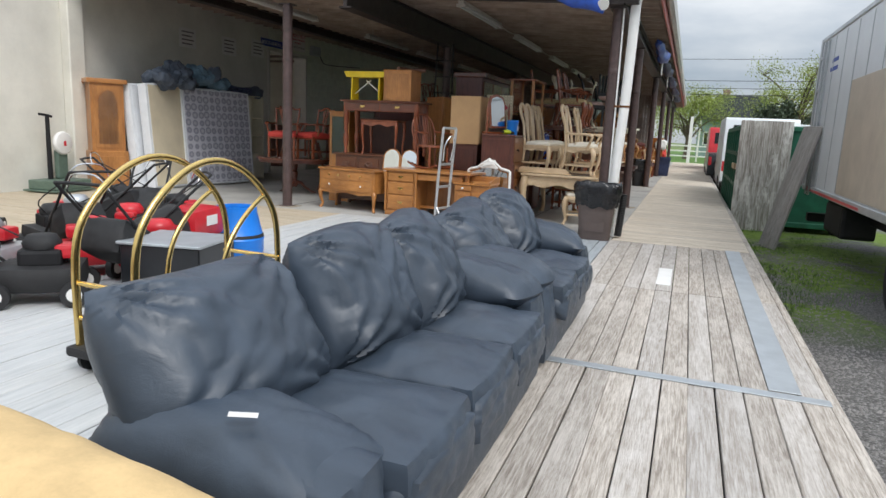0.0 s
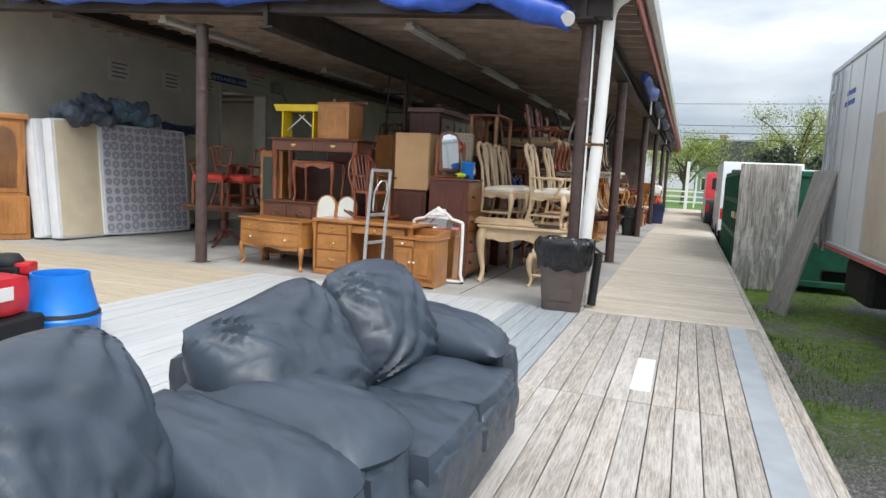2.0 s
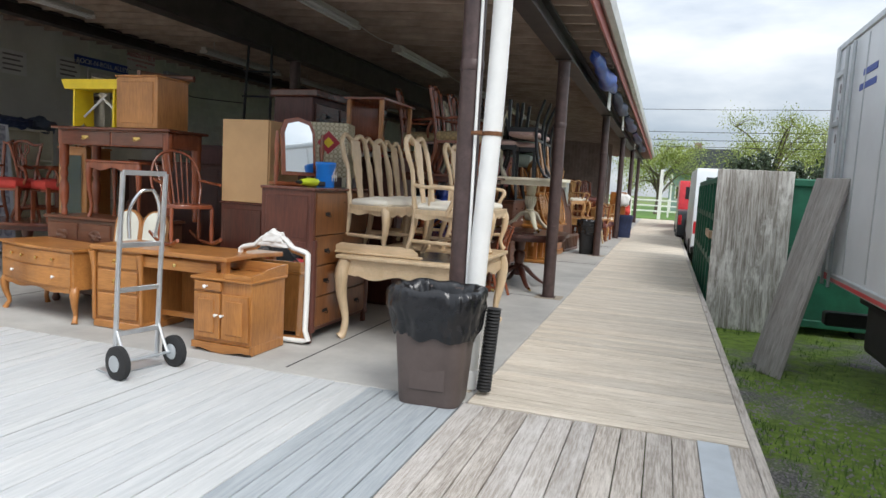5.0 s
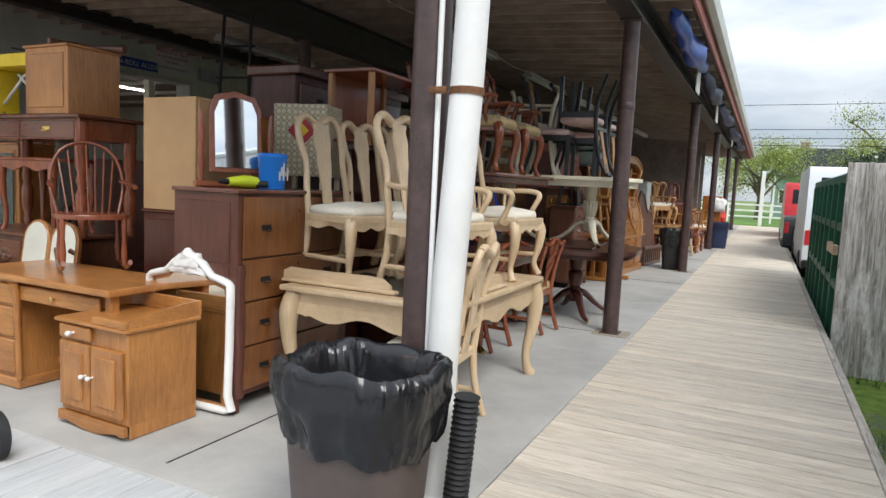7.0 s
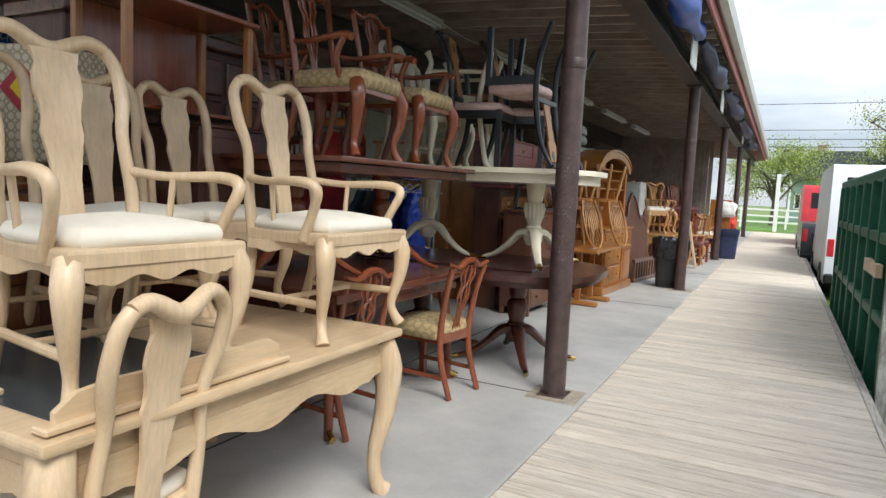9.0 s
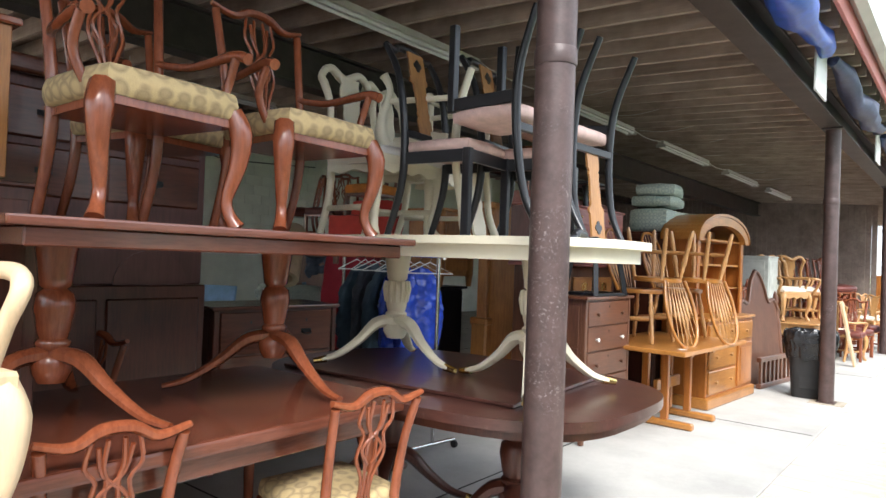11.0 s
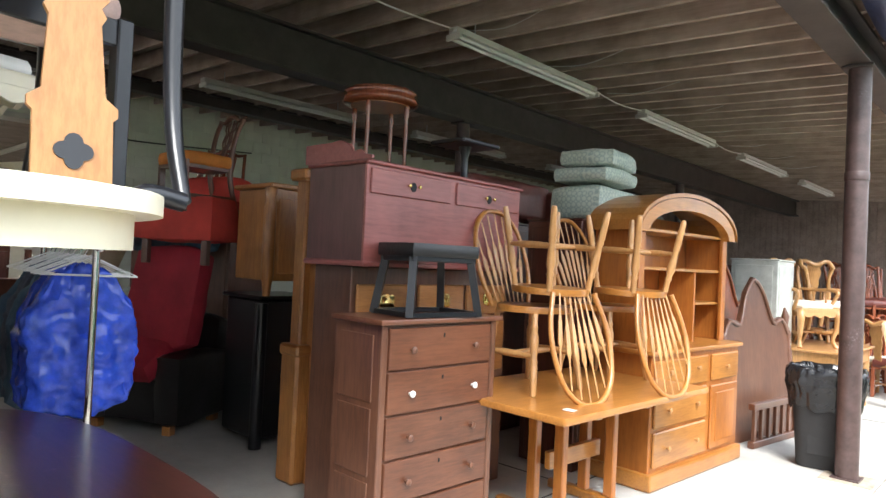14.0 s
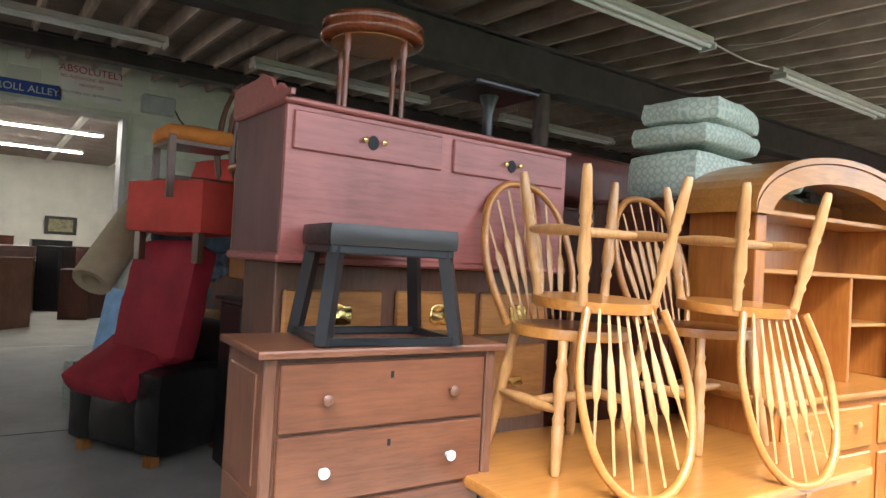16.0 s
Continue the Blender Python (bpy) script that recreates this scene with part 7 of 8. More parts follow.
for z0, z1 in ((0.96, 1.56),):
    part("divider", box(-0.27, 0.05, 0.22, 0.245, z0 + 0.025, z1, 0.003), PINE_Z, hu)
    part("small_shelf", box(-0.27, 0.05, 0.245, 0.69, 1.29, 1.31, 0.003), PINE_Y, hu)
for y0 in (-0.72, 0.64):
    part("stile", box(0.06, 0.09, y0, y0 + 0.08, 0.985, 1.84, 0.005), PINE_Z, hu)
n_ = 20
arch_o = [(0.78 * math.cos(a), 1.84 + 0.3 * math.sin(a)) for a in [math.pi * i / n_ for i in range(n_ + 1)]]
arch_i = [(0.66 * math.cos(a), 1.84 + 0.2 * math.sin(a)) for a in [math.pi * i / n_ for i in range(n_ + 1)]]
bm = bmesh.new()
for q, z0, z1 in ((arch_o, -0.31, 0.13),):
    for i in range(n_):
        (a0, b0), (a1, b1) = q[i], q[i + 1]
        (c0, e0), (c1, e1) = arch_i[i], arch_i[i + 1]
        vs = [bm.verts.new(p) for p in ((0.13, a0, b0), (0.13, a1, b1), (0.13, c1, e1), (0.13, c0, e0), (0.06, a0, b0), (0.06, a1, b1), (0.06, c1, e1), (0.06, c0, e0))]
        for f in ((0, 1, 2, 3), (7, 6, 5, 4), (0, 4, 5, 1), (3, 2, 6, 7)):
            bm.faces.new([vs[k] for k in f])
part("arch_front", bm, PINE_Y, hu)
bm = bmesh.new()
for i in range(n_):
    (a0, b0), (a1, b1) = arch_o[i], arch_o[i + 1]
    vs = [bm.verts.new(p) for p in ((0.14, a0 * 1.03, b0 + 0.005), (0.14, a1 * 1.03, b1 + 0.005), (-0.31, a1 * 1.03, b1 + 0.005), (-0.31, a0 * 1.03, b0 + 0.005), (0.14, a0 * 1.03, b0 + 0.035), (0.14, a1 * 1.03, b1 + 0.035), (-0.31, a1 * 1.03, b1 + 0.035), (-0.31, a0 * 1.03, b0 + 0.035))]
    for f in ((3, 2, 1, 0), (4, 5, 6, 7), (0, 1, 5, 4), (2, 3, 7, 6)):
        bm.faces.new([vs[k] for k in f])
part("arched_roof", bm, PINE_Y, hu)

# cushions behind the hutch
box_thing("tall_cabinet", "dark cabinet behind the pine hutch", "cabinet", pose(0.5, 18.95, 0), 0.5, 1.4, 1.93, MAHOG_Z)
for k, (y, z, w_, h_) in enumerate(((19.15, 2.1, 0.75, 0.32), (19.15, 2.33, 0.72, 0.14), (19.18, 2.47, 0.68, 0.16), (19.85, 2.02, 0.5, 0.16), (19.85, 2.18, 0.46, 0.15))):
    tagged(part("seat_cushion", cushion(0.5, w_, h_, 0.4, 0.015, k + 2, 10, m=pose(0.58, y - 0.42, z - 0.03, 0, 0, 5 * k)), PLAID, None, "", True), "green and grey woven seat cushion stacked on a cabinet", "cushion", "stacked cushions")


# headboards and far furniture
def headboard(label, m, W, H, mat):
    t = thing("headboard", label, "headboard", m)
    out = [(-W / 2, 0), (W / 2, 0), (W / 2, H * 0.62), (W * 0.4, H * 0.74), (W * 0.25, H * 0.72), (W * 0.14, H * 0.9), (0, H), (-W * 0.14, H * 0.9), (-W * 0.25, H * 0.72), (-W * 0.4, H * 0.74), (-W / 2, H * 0.62)]
    part("panel", prism(out, 0.035, m=up_plane(0, 0, 0)), mat, t)
    part("scroll", tube([(0.04, a, b - 0.03) for a, b in out[2:]], 0.02, 8, n=3), mat, t, "", True)
    for s in (1, -1):
        part("post", lathe([(0.04, 0), (0.04, H * 0.5), (0.028, H * 0.55), (0.045, H * 0.62), (0.02, H * 0.68), (0.04, H * 0.74), (0.01, H * 0.8)], 12, m=Matrix.Translation((0.02, s * W / 2, 0))), mat, t, "", True)
    return t


headboard("dark walnut carved headboard leaning behind the hutch", pose(1.32, 20.75, 0, 0, -6, -8), 1.35, 1.55, WALNUT_Z)
headboard("reddish carved headboard leaning in a row", pose(0.95, 20.9, 0, 0, -6, -5), 1.35, 1.75, CHERRY)
sl = thing("slat_crate", "low walnut slatted bed rail on the floor", "bed rail", pose(1.5, 20.75, 0, 0, 0, -8))
part("rail", box(-0.03, 0.03, -0.6, 0.6, 0.0, 0.06, 0.006), WALNUT_Y, sl)
part("rail", box(-0.03, 0.03, -0.6, 0.6, 0.34, 0.4, 0.006), WALNUT_Y, sl)
for k in range(9):
    part("slat", box(-0.015, 0.015, -0.56 + k * 0.14, -0.52 + k * 0.14, 0.06, 0.34, 0.003), WALNUT_Z, sl)
box_thing("grey_locker", "tall pale grey steel locker", "locker", pose(0.9, 22.0, 0), 0.5, 0.6, 1.75, plain("pale_locker", (0.5, 0.52, 0.48), 0.5))
lt2 = turned_table("light pine kitchen table with chairs on it", pose(1.35, 22.9, 0, 0, 0, 0), 1.5, 0.8, 0.75, PINE_S, PINE_S)
grp = "light wooden chairs on the kitchen table"
lc = yoke_chair("light wooden armchair standing on a kitchen table", pose(1.2, 22.55, 0.752, 0, 0, -30), PINE_S, IVORY, True, group=grp, h=1.02)
for x, y, r in ((1.35, 23.15, 20), (1.0, 23.4, 120)):
    copy_thing(lc, pose(x, y, 0.752, 0, 0, r))
copy_thing(lc, pose(1.75, 24.6, 0, 0, 0, 70))
grp = "stacked red-brown chairs along the shed"
rc = pierced_chair("red-brown wooden chair in a crowded stack", pose(1.5, 25.3, 0, 0, 0, 10), CHERRY, BROWN_LEATHER, False, 0.5, 1.05, grp, "straight")
rr = random.Random(5)
for k in range(14):
    x, y = 0.6 + 0.62 * (k % 3), 24.6 + 0.62 * (k // 3)
    copy_thing(rc, pose(x, y, 0, 0, 0, rr.uniform(0, 360))) if k % 4 else None
tt2 = turned_table("dark red table carrying stacked chairs", pose(1.2, 26.6, 0), 2.2, 0.9, 0.75, CHERRY, MAHOG_Y)
for k in range(7):
    copy_thing(rc, pose(1.05 + 0.3 * (k % 2), 25.8 + 0.32 * k, 0.752, 0, 0, rr.uniform(-60, 60)))
for k in range(6):
    box_thing("far_cabinet", "brown wooden cabinet in the crowded far end", "cabinet", pose(-0.6 - 0.9 * (k % 3), 21.5 + 1.9 * k, 0, 0, 0, rr.uniform(-20, 20)), 0.5, rr.uniform(0.7, 1.3), rr.uniform(0.9, 1.9), (MAHOG_Z, WALNUT_Z, OAK_Z)[k % 3])
for k in range(5):
    copy_thing(lc, pose(rr.uniform(0.2, 1.7), 28.5 + 0.8 * k, 0, 0, 0, rr.uniform(0, 360)))
wa = thing("wardrobe_row", "pile of bright odds and ends beside a far post", "shelf unit", pose(1.9, 31.5, 0))
part("frame", box(-0.3, 0.3, -0.5, 0.5, 0, 1.5, 0.01), PINE_Z, wa)
part("cloth", cushion(0.5, 0.6, 0.5, 0.5, 0.06, 3, 10, m=Matrix.Translation((0.2, -0.4, 1.2))), WHITE, wa, "white cloth", True)
part("cloth", cushion(0.4, 0.5, 0.5, 0.5, 0.06, 4, 10, m=Matrix.Translation((0.25, 0.1, 0.8))), REDCLOTH, wa, "red cloth", True)
pl_ = tagged(part("leaning_board", box(-0.02, 0.02, -0.08, 0.08, 0, 1.1, 0.006), BLEACHED), "pale board leaning against a table", "board")
pl_.matrix_basis = pose(2.05, 23.7, 0, 12, -10, 0)

# ---- deeper in the shed: oak cupboard, black cabinet, chairs, clothes ----
oc = thing("oak_cupboard", "tall golden oak cupboard with fluted pilasters", "cupboard", pose(-0.16, 16.86, 0))
part("body", box(-0.22, 0.28, -0.3, 0.5, 0.0, 2.12, 0.006), OAK_Z, oc)
part("pilaster", box(-0.3, -0.18, -0.36, -0.24, 0.9, 2.1, 0.012), OAK_Z, oc)
part("pilaster_base", box(-0.34, -0.14, -0.4, -0.2, 0.0, 0.9, 0.02), OAK_Z, oc)
part("capital", box(-0.35, -0.13, -0.41, -0.19, 0.86, 0.94, 0.016), OAK_Y, oc)
part("capital", box(-0.34, -0.14, -0.4, -0.2, 2.06, 2.14, 0.016), OAK_Y, oc)
kb = thing("black_cabinet", "black cabinet with rounded corner columns", "cabinet", pose(-1.46, 16.98, 0))
part("body", box(-0.28, 0.26, -0.26, 0.26, 0.06, 1.18, 0.02), BLACK, kb)
part("column", lathe([(0.05, 0), (0.05, 1.15)], 16, m=Matrix.Translation((0.25, -0.25, 0))), BLACK, kb, "", True)
part("top", box(-0.3, 0.3, -0.3, 0.3, 1.18, 1.21, 0.01), BLACK, kb)
oa = thing("carved_wardrobe", "carved oak wardrobe top with reeded columns", "wardrobe", pose(-1.42, 17.0, 1.212))
part("body", box(-0.25, 0.28, -0.26, 0.3, 0.12, 0.86, 0.008), OAK_Z, oa)
part("door", box(0.28, 0.295, -0.2, 0.26, 0.18, 0.78, 0.008), OAK_Z, oa)
part("top", box(-0.28, 0.31, -0.3, 0.34, 0.86, 0.9, 0.012), OAK_Y, oa)
for s in (-0.28, 0.26):
    part("reeded_column", lathe([(0.03, 0), (0.04, 0.1), (0.05, 0.14), (0.05, 0.7), (0.035, 0.75), (0.05, 0.86)], 10, m=Matrix.Translation((0.28, s, 0))), OAK_Z, oa, "", True)
bc = thing("leather_armchair", "black leather armchair under stacked red chairs", "armchair", pose(-2.42, 16.47, 0, 0, 0, -62))
part("arm", cushion(0.75, 0.24, 0.62, 0.2, 0.01, 1, 10, m=pose(0, -0.36, 0.37)), BLACK_LEATHER, bc, "", True)
part("arm", cushion(0.75, 0.24, 0.62, 0.2, 0.01, 2, 10, m=pose(0, 0.36, 0.37)), BLACK_LEATHER, bc, "", True)
part("seat", cushion(0.7, 0.52, 0.4, 0.2, 0.01, 3, 10, m=pose(0.02, 0, 0.28)), BLACK_LEATHER, bc, "", True)
part("back", cushion(0.26, 0.9, 0.85, 0.25, 0.012, 4, 10, m=pose(-0.33, 0, 0.55, 0, -8)), BLACK_LEATHER, bc, "", True)
for sx, sy in ((1, 1), (1, -1), (-1, 1), (-1, -1)):
    part("foot", box(sx * 0.3 - 0.04, sx * 0.3 + 0.04, sy * 0.36 - 0.04, sy * 0.36 + 0.04, 0, 0.08, 0.006), OAK_Z, bc)
wr = thing("wing_chair", "dark red upholstered chair lying over an armchair", "armchair", pose(-2.36, 16.5, 0.7, 0, 0, -62))
part("back", cushion(0.2, 0.72, 0.95, 0.25, 0.012, 5, 12, m=pose(0.02, 0, 0.42, 0, -12)), WINECLOTH, wr, "", True)
part("seat", cushion(0.62, 0.7, 0.2, 0.3, 0.012, 6, 12, m=pose(0.2, -0.15, -0.05, 0, 32)), WINECLOTH, wr, "", True)
rs = thing("tub_chair", "bright red upholstered chair turned over on the stack", "armchair", pose(-2.26, 16.6, 1.62, 0, 0, -62))
part("seat", cushion(0.5, 0.82, 0.42, 0.2, 0.01, 7, 12, m=pose(0, 0, 0.2)), REDCLOTH, rs, "", True)
part("back", cushion(0.2, 0.7, 0.55, 0.3, 0.01, 8, 12, m=pose(-0.3, 0.05, 0.36, 0, -18)), REDCLOTH, rs, "", True)
for s in (-0.3, 0.3):
    part("leg", box(0.14, 0.2, s - 0.03, s + 0.03, -0.2, 0.02, 0.005), WALNUT_Z, rs)
tp = pierced_chair("worn wooden chair with an orange seat on top of the stack", pose(-2.15, 16.58, 1.87, 0, 0, -88), WALNUT_Z, plain("orange_seat", (0.6, 0.2, 0.03), 0.7), False, 0.48, 0.9, "", "straight")
cr = thing("carpet_roll", "tan carpet roll lying tilted over an armchair", "carpet roll", Matrix.Translation((-3.1, 16.08, 1.2)) @ Vector((-0.5, 0.5, 0.75)).to_track_quat("Z", "Y").to_matrix().to_4x4())
part("roll", lathe([(0.08, 0.4), (0.08, 0.01), (0.1, 0), (0.15, 0), (0.16, 0.02), (0.16, 0.85), (0.15, 0.87), (0.03, 0.87)], 24), ROLLCARPET, cr, "", True)
us = thing("patterned_armchair", "faded floral armchair in the row by the doorway", "armchair", pose(-3.45, 16.45, 0, 0, 0, -70))
part("seat", cushion(0.8, 0.8, 0.5, 0.3, 0.02, 1, 10, m=pose(0, 0, 0.28)), PLAID, us, "", True)
part("back", cushion(0.3, 0.8, 0.7, 0.4, 0.02, 2, 10, m=pose(-0.3, 0, 0.75)), PLAID, us, "", True)
us2 = copy_thing(us, pose(-5.0, 17.2, 0, 0, 0, -75))
hp = heap("cloth_heap", "pile of cushions and blankets by the doorway", pose(-4.4, 17.4, 0.5), ((0, 0, 0.2, 0.7, 0.7, 0.4), (0.1, 0.3, 0.5, 0.6, 0.6, 0.4), (-0.6, 0, 0.3, 0.7, 0.6, 0.5), (0.2, 0.2, 0.85, 0.5, 0.5, 0.4)), (BEIGECLOTH, TEAL, PLAID, NAVYB), "blankets")
bd = tagged(part("blue_board", box(-0.02, 0.02, -0.3, 0.3, 0, 1.0, 0.01), plain("pale_blue_board", (0.25, 0.45, 0.7), 0.5)), "pale blue board leaning by the chairs", "board")
bd.matrix_basis = pose(-5.6, 16.6, 0, 0, -12, -60)

gr = thing("clothes_rack", "chrome rolling clothes rack with hangers", "clothes rack", pose(0.27, 14.98, 0, 0, 0, -6))
part("upright", tube([(0, 0, 0.08), (0, 0, 1.58)], 0.016, 10, n=1), CHROME, gr, "", True)
part("upright", tube([(-1.25, 0, 0.08), (-1.25, 0, 1.58)], 0.016, 10, n=1), CHROME, gr, "", True)
part("rail", tube([(-1.3, 0, 1.55), (0.06, 0, 1.55)], 0.014, 10, n=1), CHROME, gr, "", True)
part("knob", lathe([(0.01, 0), (0.03, 0.015), (0.01, 0.03)], 10, m=pose(0.05, 0, 1.55, 0, 90)), CHROME, gr, "", True)
for x in (0, -1.25):
    part("foot_bar", tube([(x, -0.25, 0.07), (x, 0.25, 0.07)], 0.014, 8, n=1), CHROME, gr, "", True)
    for s in (-0.25, 0.25):
        part("castor", lathe([(0.03, -0.012), (0.03, 0.012)], 10, m=pose(x, s, 0.03, 90)), BLACKMATT, gr, "", True)
for k in range(9):
    x = -0.1 - 0.12 * k
    hg = thing("coat_hanger", "white plastic coat hanger on a rail", "hanger", pose(0.27, 14.98, 0, 0, 0, -6) @ pose(x, 0, 1.55, 0, 0, rr.uniform(-25, 25)), "hangers on the clothes rack")
    part("hook", tube([(0, 0, 0.016), (0, 0.02, 0.0), (0, 0.0, -0.05)], 0.003, 5), CHROME, hg)
    part("bar", tube([(0, -0.2, -0.14), (0, 0, -0.05), (0, 0.2, -0.14), (0, -0.2, -0.14)], 0.005, 5, n=1), WHITE, hg)


def garment(label, m, mat, w, h, seed):
    b = cushion(0.1, w, h, 0.3, 0.03, seed, 26, m=Matrix.Translation((0, 0, -h / 2)), scale=14)
    for v in b.verts:
        k = -v.co.z / h
        v.co.y *= 0.55 + 0.6 * min(1, k * 3)
        v.co.x += 0.02 * math.sin(v.co.y * 30 + seed) * k
    g = tagged(part("garment", b, mat, None, "", True), label, "garment", "clothes on the rack")
    g.matrix_basis = m
    return g


for k, (x, mt, h_, lab) in enumerate(((-0.22, PLASTICBAG, 1.0, "blue garment in clear plastic wrap on a hanger"), (-0.42, PLASTICBAG, 1.02, "blue garment in clear plastic wrap on a hanger"), (-0.6, DENIM, 1.05, "blue grey jacket hanging on the rack"), (-0.8, NAVYB, 1.1, "navy coat hanging on the rack"), (-0.95, DENIM, 1.1, "blue grey coat hanging on the rack"))):
    garment(lab, pose(0.27, 14.98, 0, 0, 0, -6) @ pose(x, 0, 1.46, 0, 0, 12 * math.sin(k * 3)), mt, 0.42, 0.72 * h_, k * 3.1)

# dark dresser seen under the tables
chest("dark brown dresser with drawers behind the stacked tables", pose(-0.62, 13.98, 0, 0, 0, -6), 1.0, 0.5, 1.15, (0.3, 0.35, 0.35), MAHOG_Z, MAHOG_Y, MAHOG_Y, "iron", feet=0.06, cols=(2, 1, 1))
# tall ladder and shelves far back
la = thing("step_ladder", "dark metal ladder frame standing among furniture", "ladder", pose(-1.3, 11.3, 0, 0, 0, -80))
for s in (-0.22, 0.22):
    part("stile", tube([(0, s, 0), (-0.2, s * 0.7, 3.1)], 0.016, 6, n=1), DARKMETAL, la)
for k in range(9):
    part("rung", tube([(-0.02 * k - 0.02, -0.21, 0.3 + 0.31 * k), (-0.02 * k - 0.02, 0.21, 0.3 + 0.31 * k)], 0.012, 6, n=1), DARKMETAL, la)
for k, (x, y, w_, h_, mt) in enumerate(((-1.4, 12.3, 1.0, 2.0, WALNUT_Z), (-2.6, 11.6, 1.2, 1.6, MAHOG_Z), (-3.0, 13.2, 1.2, 1.9, REDDARK), (-4.6, 13.6, 1.0, 1.4, MAHOG_Z), (-1.1, 11.2, 0.7, 2.05, OAK_Z))):
    box_thing("stored_cabinet", "brown wooden cabinet stored deep in the shed", "cabinet", pose(x, y, 0, 0, 0, -80 + 12 * k), 0.5, w_, h_, mt)
for k in range(5):
    copy_thing(redc, pose(-2.4 + 0.5 * k, 12.4 + 0.3 * (k % 2), 0, 0, 0, 70 * k))

# ---- signs at the doorway, meter box, door frame, room beyond ----
def text_mesh(body, size, mat, parent, m):
    cu_ = bpy.data.curves.new("lettering", "FONT")
    cu_.body, cu_.size, cu_.extrude = body, size, 0.002
    cu_.align_x = "CENTER"
    ob = bpy.data.objects.new("lettering", cu_)
    scene.collection.objects.link(ob)
    dg = bpy.context.evaluated_depsgraph_get()
    me = bpy.data.meshes.new_from_object(ob.evaluated_get(dg))
    bpy.data.objects.remove(ob)
    me.materials.clear()
    me.materials.append(mat)
    o = new("lettering", me)
    o.parent = parent
    o.matrix_basis = m
    return o


sg = thing("warning_sign", "white sign with red lettering about drinks and drugs", "sign", pose(-7.990, 16.54, 3.84))
part("board", box(-0.012, 0.0, -0.42, 0.42, -0.27, 0.27, 0.003), SIGN_WHITE, sg)
face = lambda y, z: Matrix.Translation((0.003, y, z)) @ Matrix(((0, 0, 1, 0), (1, 0, 0, 0), (0, 1, 0, 0), (0, 0, 0, 1)))
text_mesh("ABSOLUTELY", 0.145, SIGN_RED, sg, face(0, 0.12))
text_mesh("NO ALCOHOLIC BEVERAGES", 0.063, SIGN_RED, sg, face(0, 0.03))
text_mesh("NO DRUGS", 0.063, SIGN_RED, sg, face(0, -0.07))
text_mesh("VIOLATORS WILL BE PROSECUTED", 0.052, SIGN_GREY, sg, face(0, -0.19))
sg2 = thing("street_sign", "blue street sign with white lettering", "sign", pose(-7.990, 15.46, 3.62))
part("board", box(-0.012, 0.0, -0.72, 0.7, -0.1, 0.1, 0.003), SIGN_BLUE, sg2)
text_mesh("ROCK-N-ROLL ALLEY", 0.14, SIGN_WHITE, sg2, face(0, -0.05))
for y, z in ((13.4, 3.3), (14.6, 3.4), (11.9, 3.3)):
    s_ = thing("wall_notice", "white paper notice with grey lines on the wall", "notice", pose(-7.990, y, z))
    part("board", box(-0.008, 0.0, -0.28, 0.28, -0.22, 0.22, 0.002), SIGN_WHITE, s_)
    for k in range(4):
        part("text_bar", box(0.0005, 0.003, -0.2, 0.2 - 0.05 * (k % 2), 0.12 - 0.09 * k, 0.15 - 0.09 * k, 0.0005), SIGN_GREY, s_)
mb = thing("meter_box", "grey steel electrical box with a cable on the wall", "electrical box", pose(-7.980, 17.45, 3.66))
part("box", box(-0.02, 0.12, -0.24, 0.24, -0.13, 0.15, 0.02), METAL, mb)
part("cable", tube([(0.06, 0.24, -0.02), (0.06, 0.36, -0.2), (0.05, 0.6, -0.32), (0.04, 1.4, -0.3), (0.04, 3.0, -0.2)], 0.012, 6), BLACKMATT, mb, "", True)
bm = bmesh.new()
wl = thing("wall_blocks", "painted concrete blocks of the wall with thin joints", "block wall")
wl["kind"] = "structure"
bme = bpy.data.meshes.new("block")
b = box(-0.006, 0.006, -0.198, 0.198, -0.098, 0.098, 0.004)
b.to_mesh(bme)
b.free()
bme.materials.append(WALL_BLOCK)
for r in range(18):
    for c_ in range(14):
        z, y = 0.6 + 0.2 * r, 17.3 + 0.4 * c_ + (0.2 if r % 2 else 0)
        if z > 2.0:
            share("block", bme, wl, (-8.000, y, z))
for c_ in range(5):
    for r in range(3):
        share("block", bme, wl, (-8.000, 15.3 + 0.4 * c_ - (0.2 if r % 2 else 0) * 0, 3.62 + 0.2 * r))
fr = thing("door_frame", "pale steel frame of a wide doorway", "door frame")
fr["kind"] = "structure"
part("jamb", box(-8.380, -7.960, 16.97, 17.05, 0, 3.43, 0.006), LAMP_BODY, fr)
part("jamb", box(-8.380, -7.960, 15.05, 15.12, 0, 3.43, 0.006), LAMP_BODY, fr)
part("head", box(-8.380, -7.950, 15.05, 17.05, 3.4, 3.48, 0.006), LAMP_BODY, fr)

setting("room_floor", box(-24, -8.000, 8, 27, -0.2, -0.006, 0), CONCRETE, "grey floor of the hall beyond the doorway", "floor")
setting("room_wall_far", box(-24.2, -24, 8, 27, -0.2, 4.6, 0), WALL_CREAM, "cream far wall of the hall", "wall")
setting("room_wall_south", box(-24.2, -8.330, 7.8, 8, -0.2, 4.6, 0), WALL_CREAM, "cream side wall of the hall", "wall")
setting("room_wall_north", box(-24.2, -8.330, 27, 27.2, -0.2, 4.6, 0), WALL_CREAM, "cream side wall of the hall", "wall")
setting("room_ceiling", box(-24.2, -8.330, 7.8, 27.2, 4.3, 4.4, 0), ROOF_BOARD, "dark ceiling of the hall", "ceiling")
bm = bmesh.new()
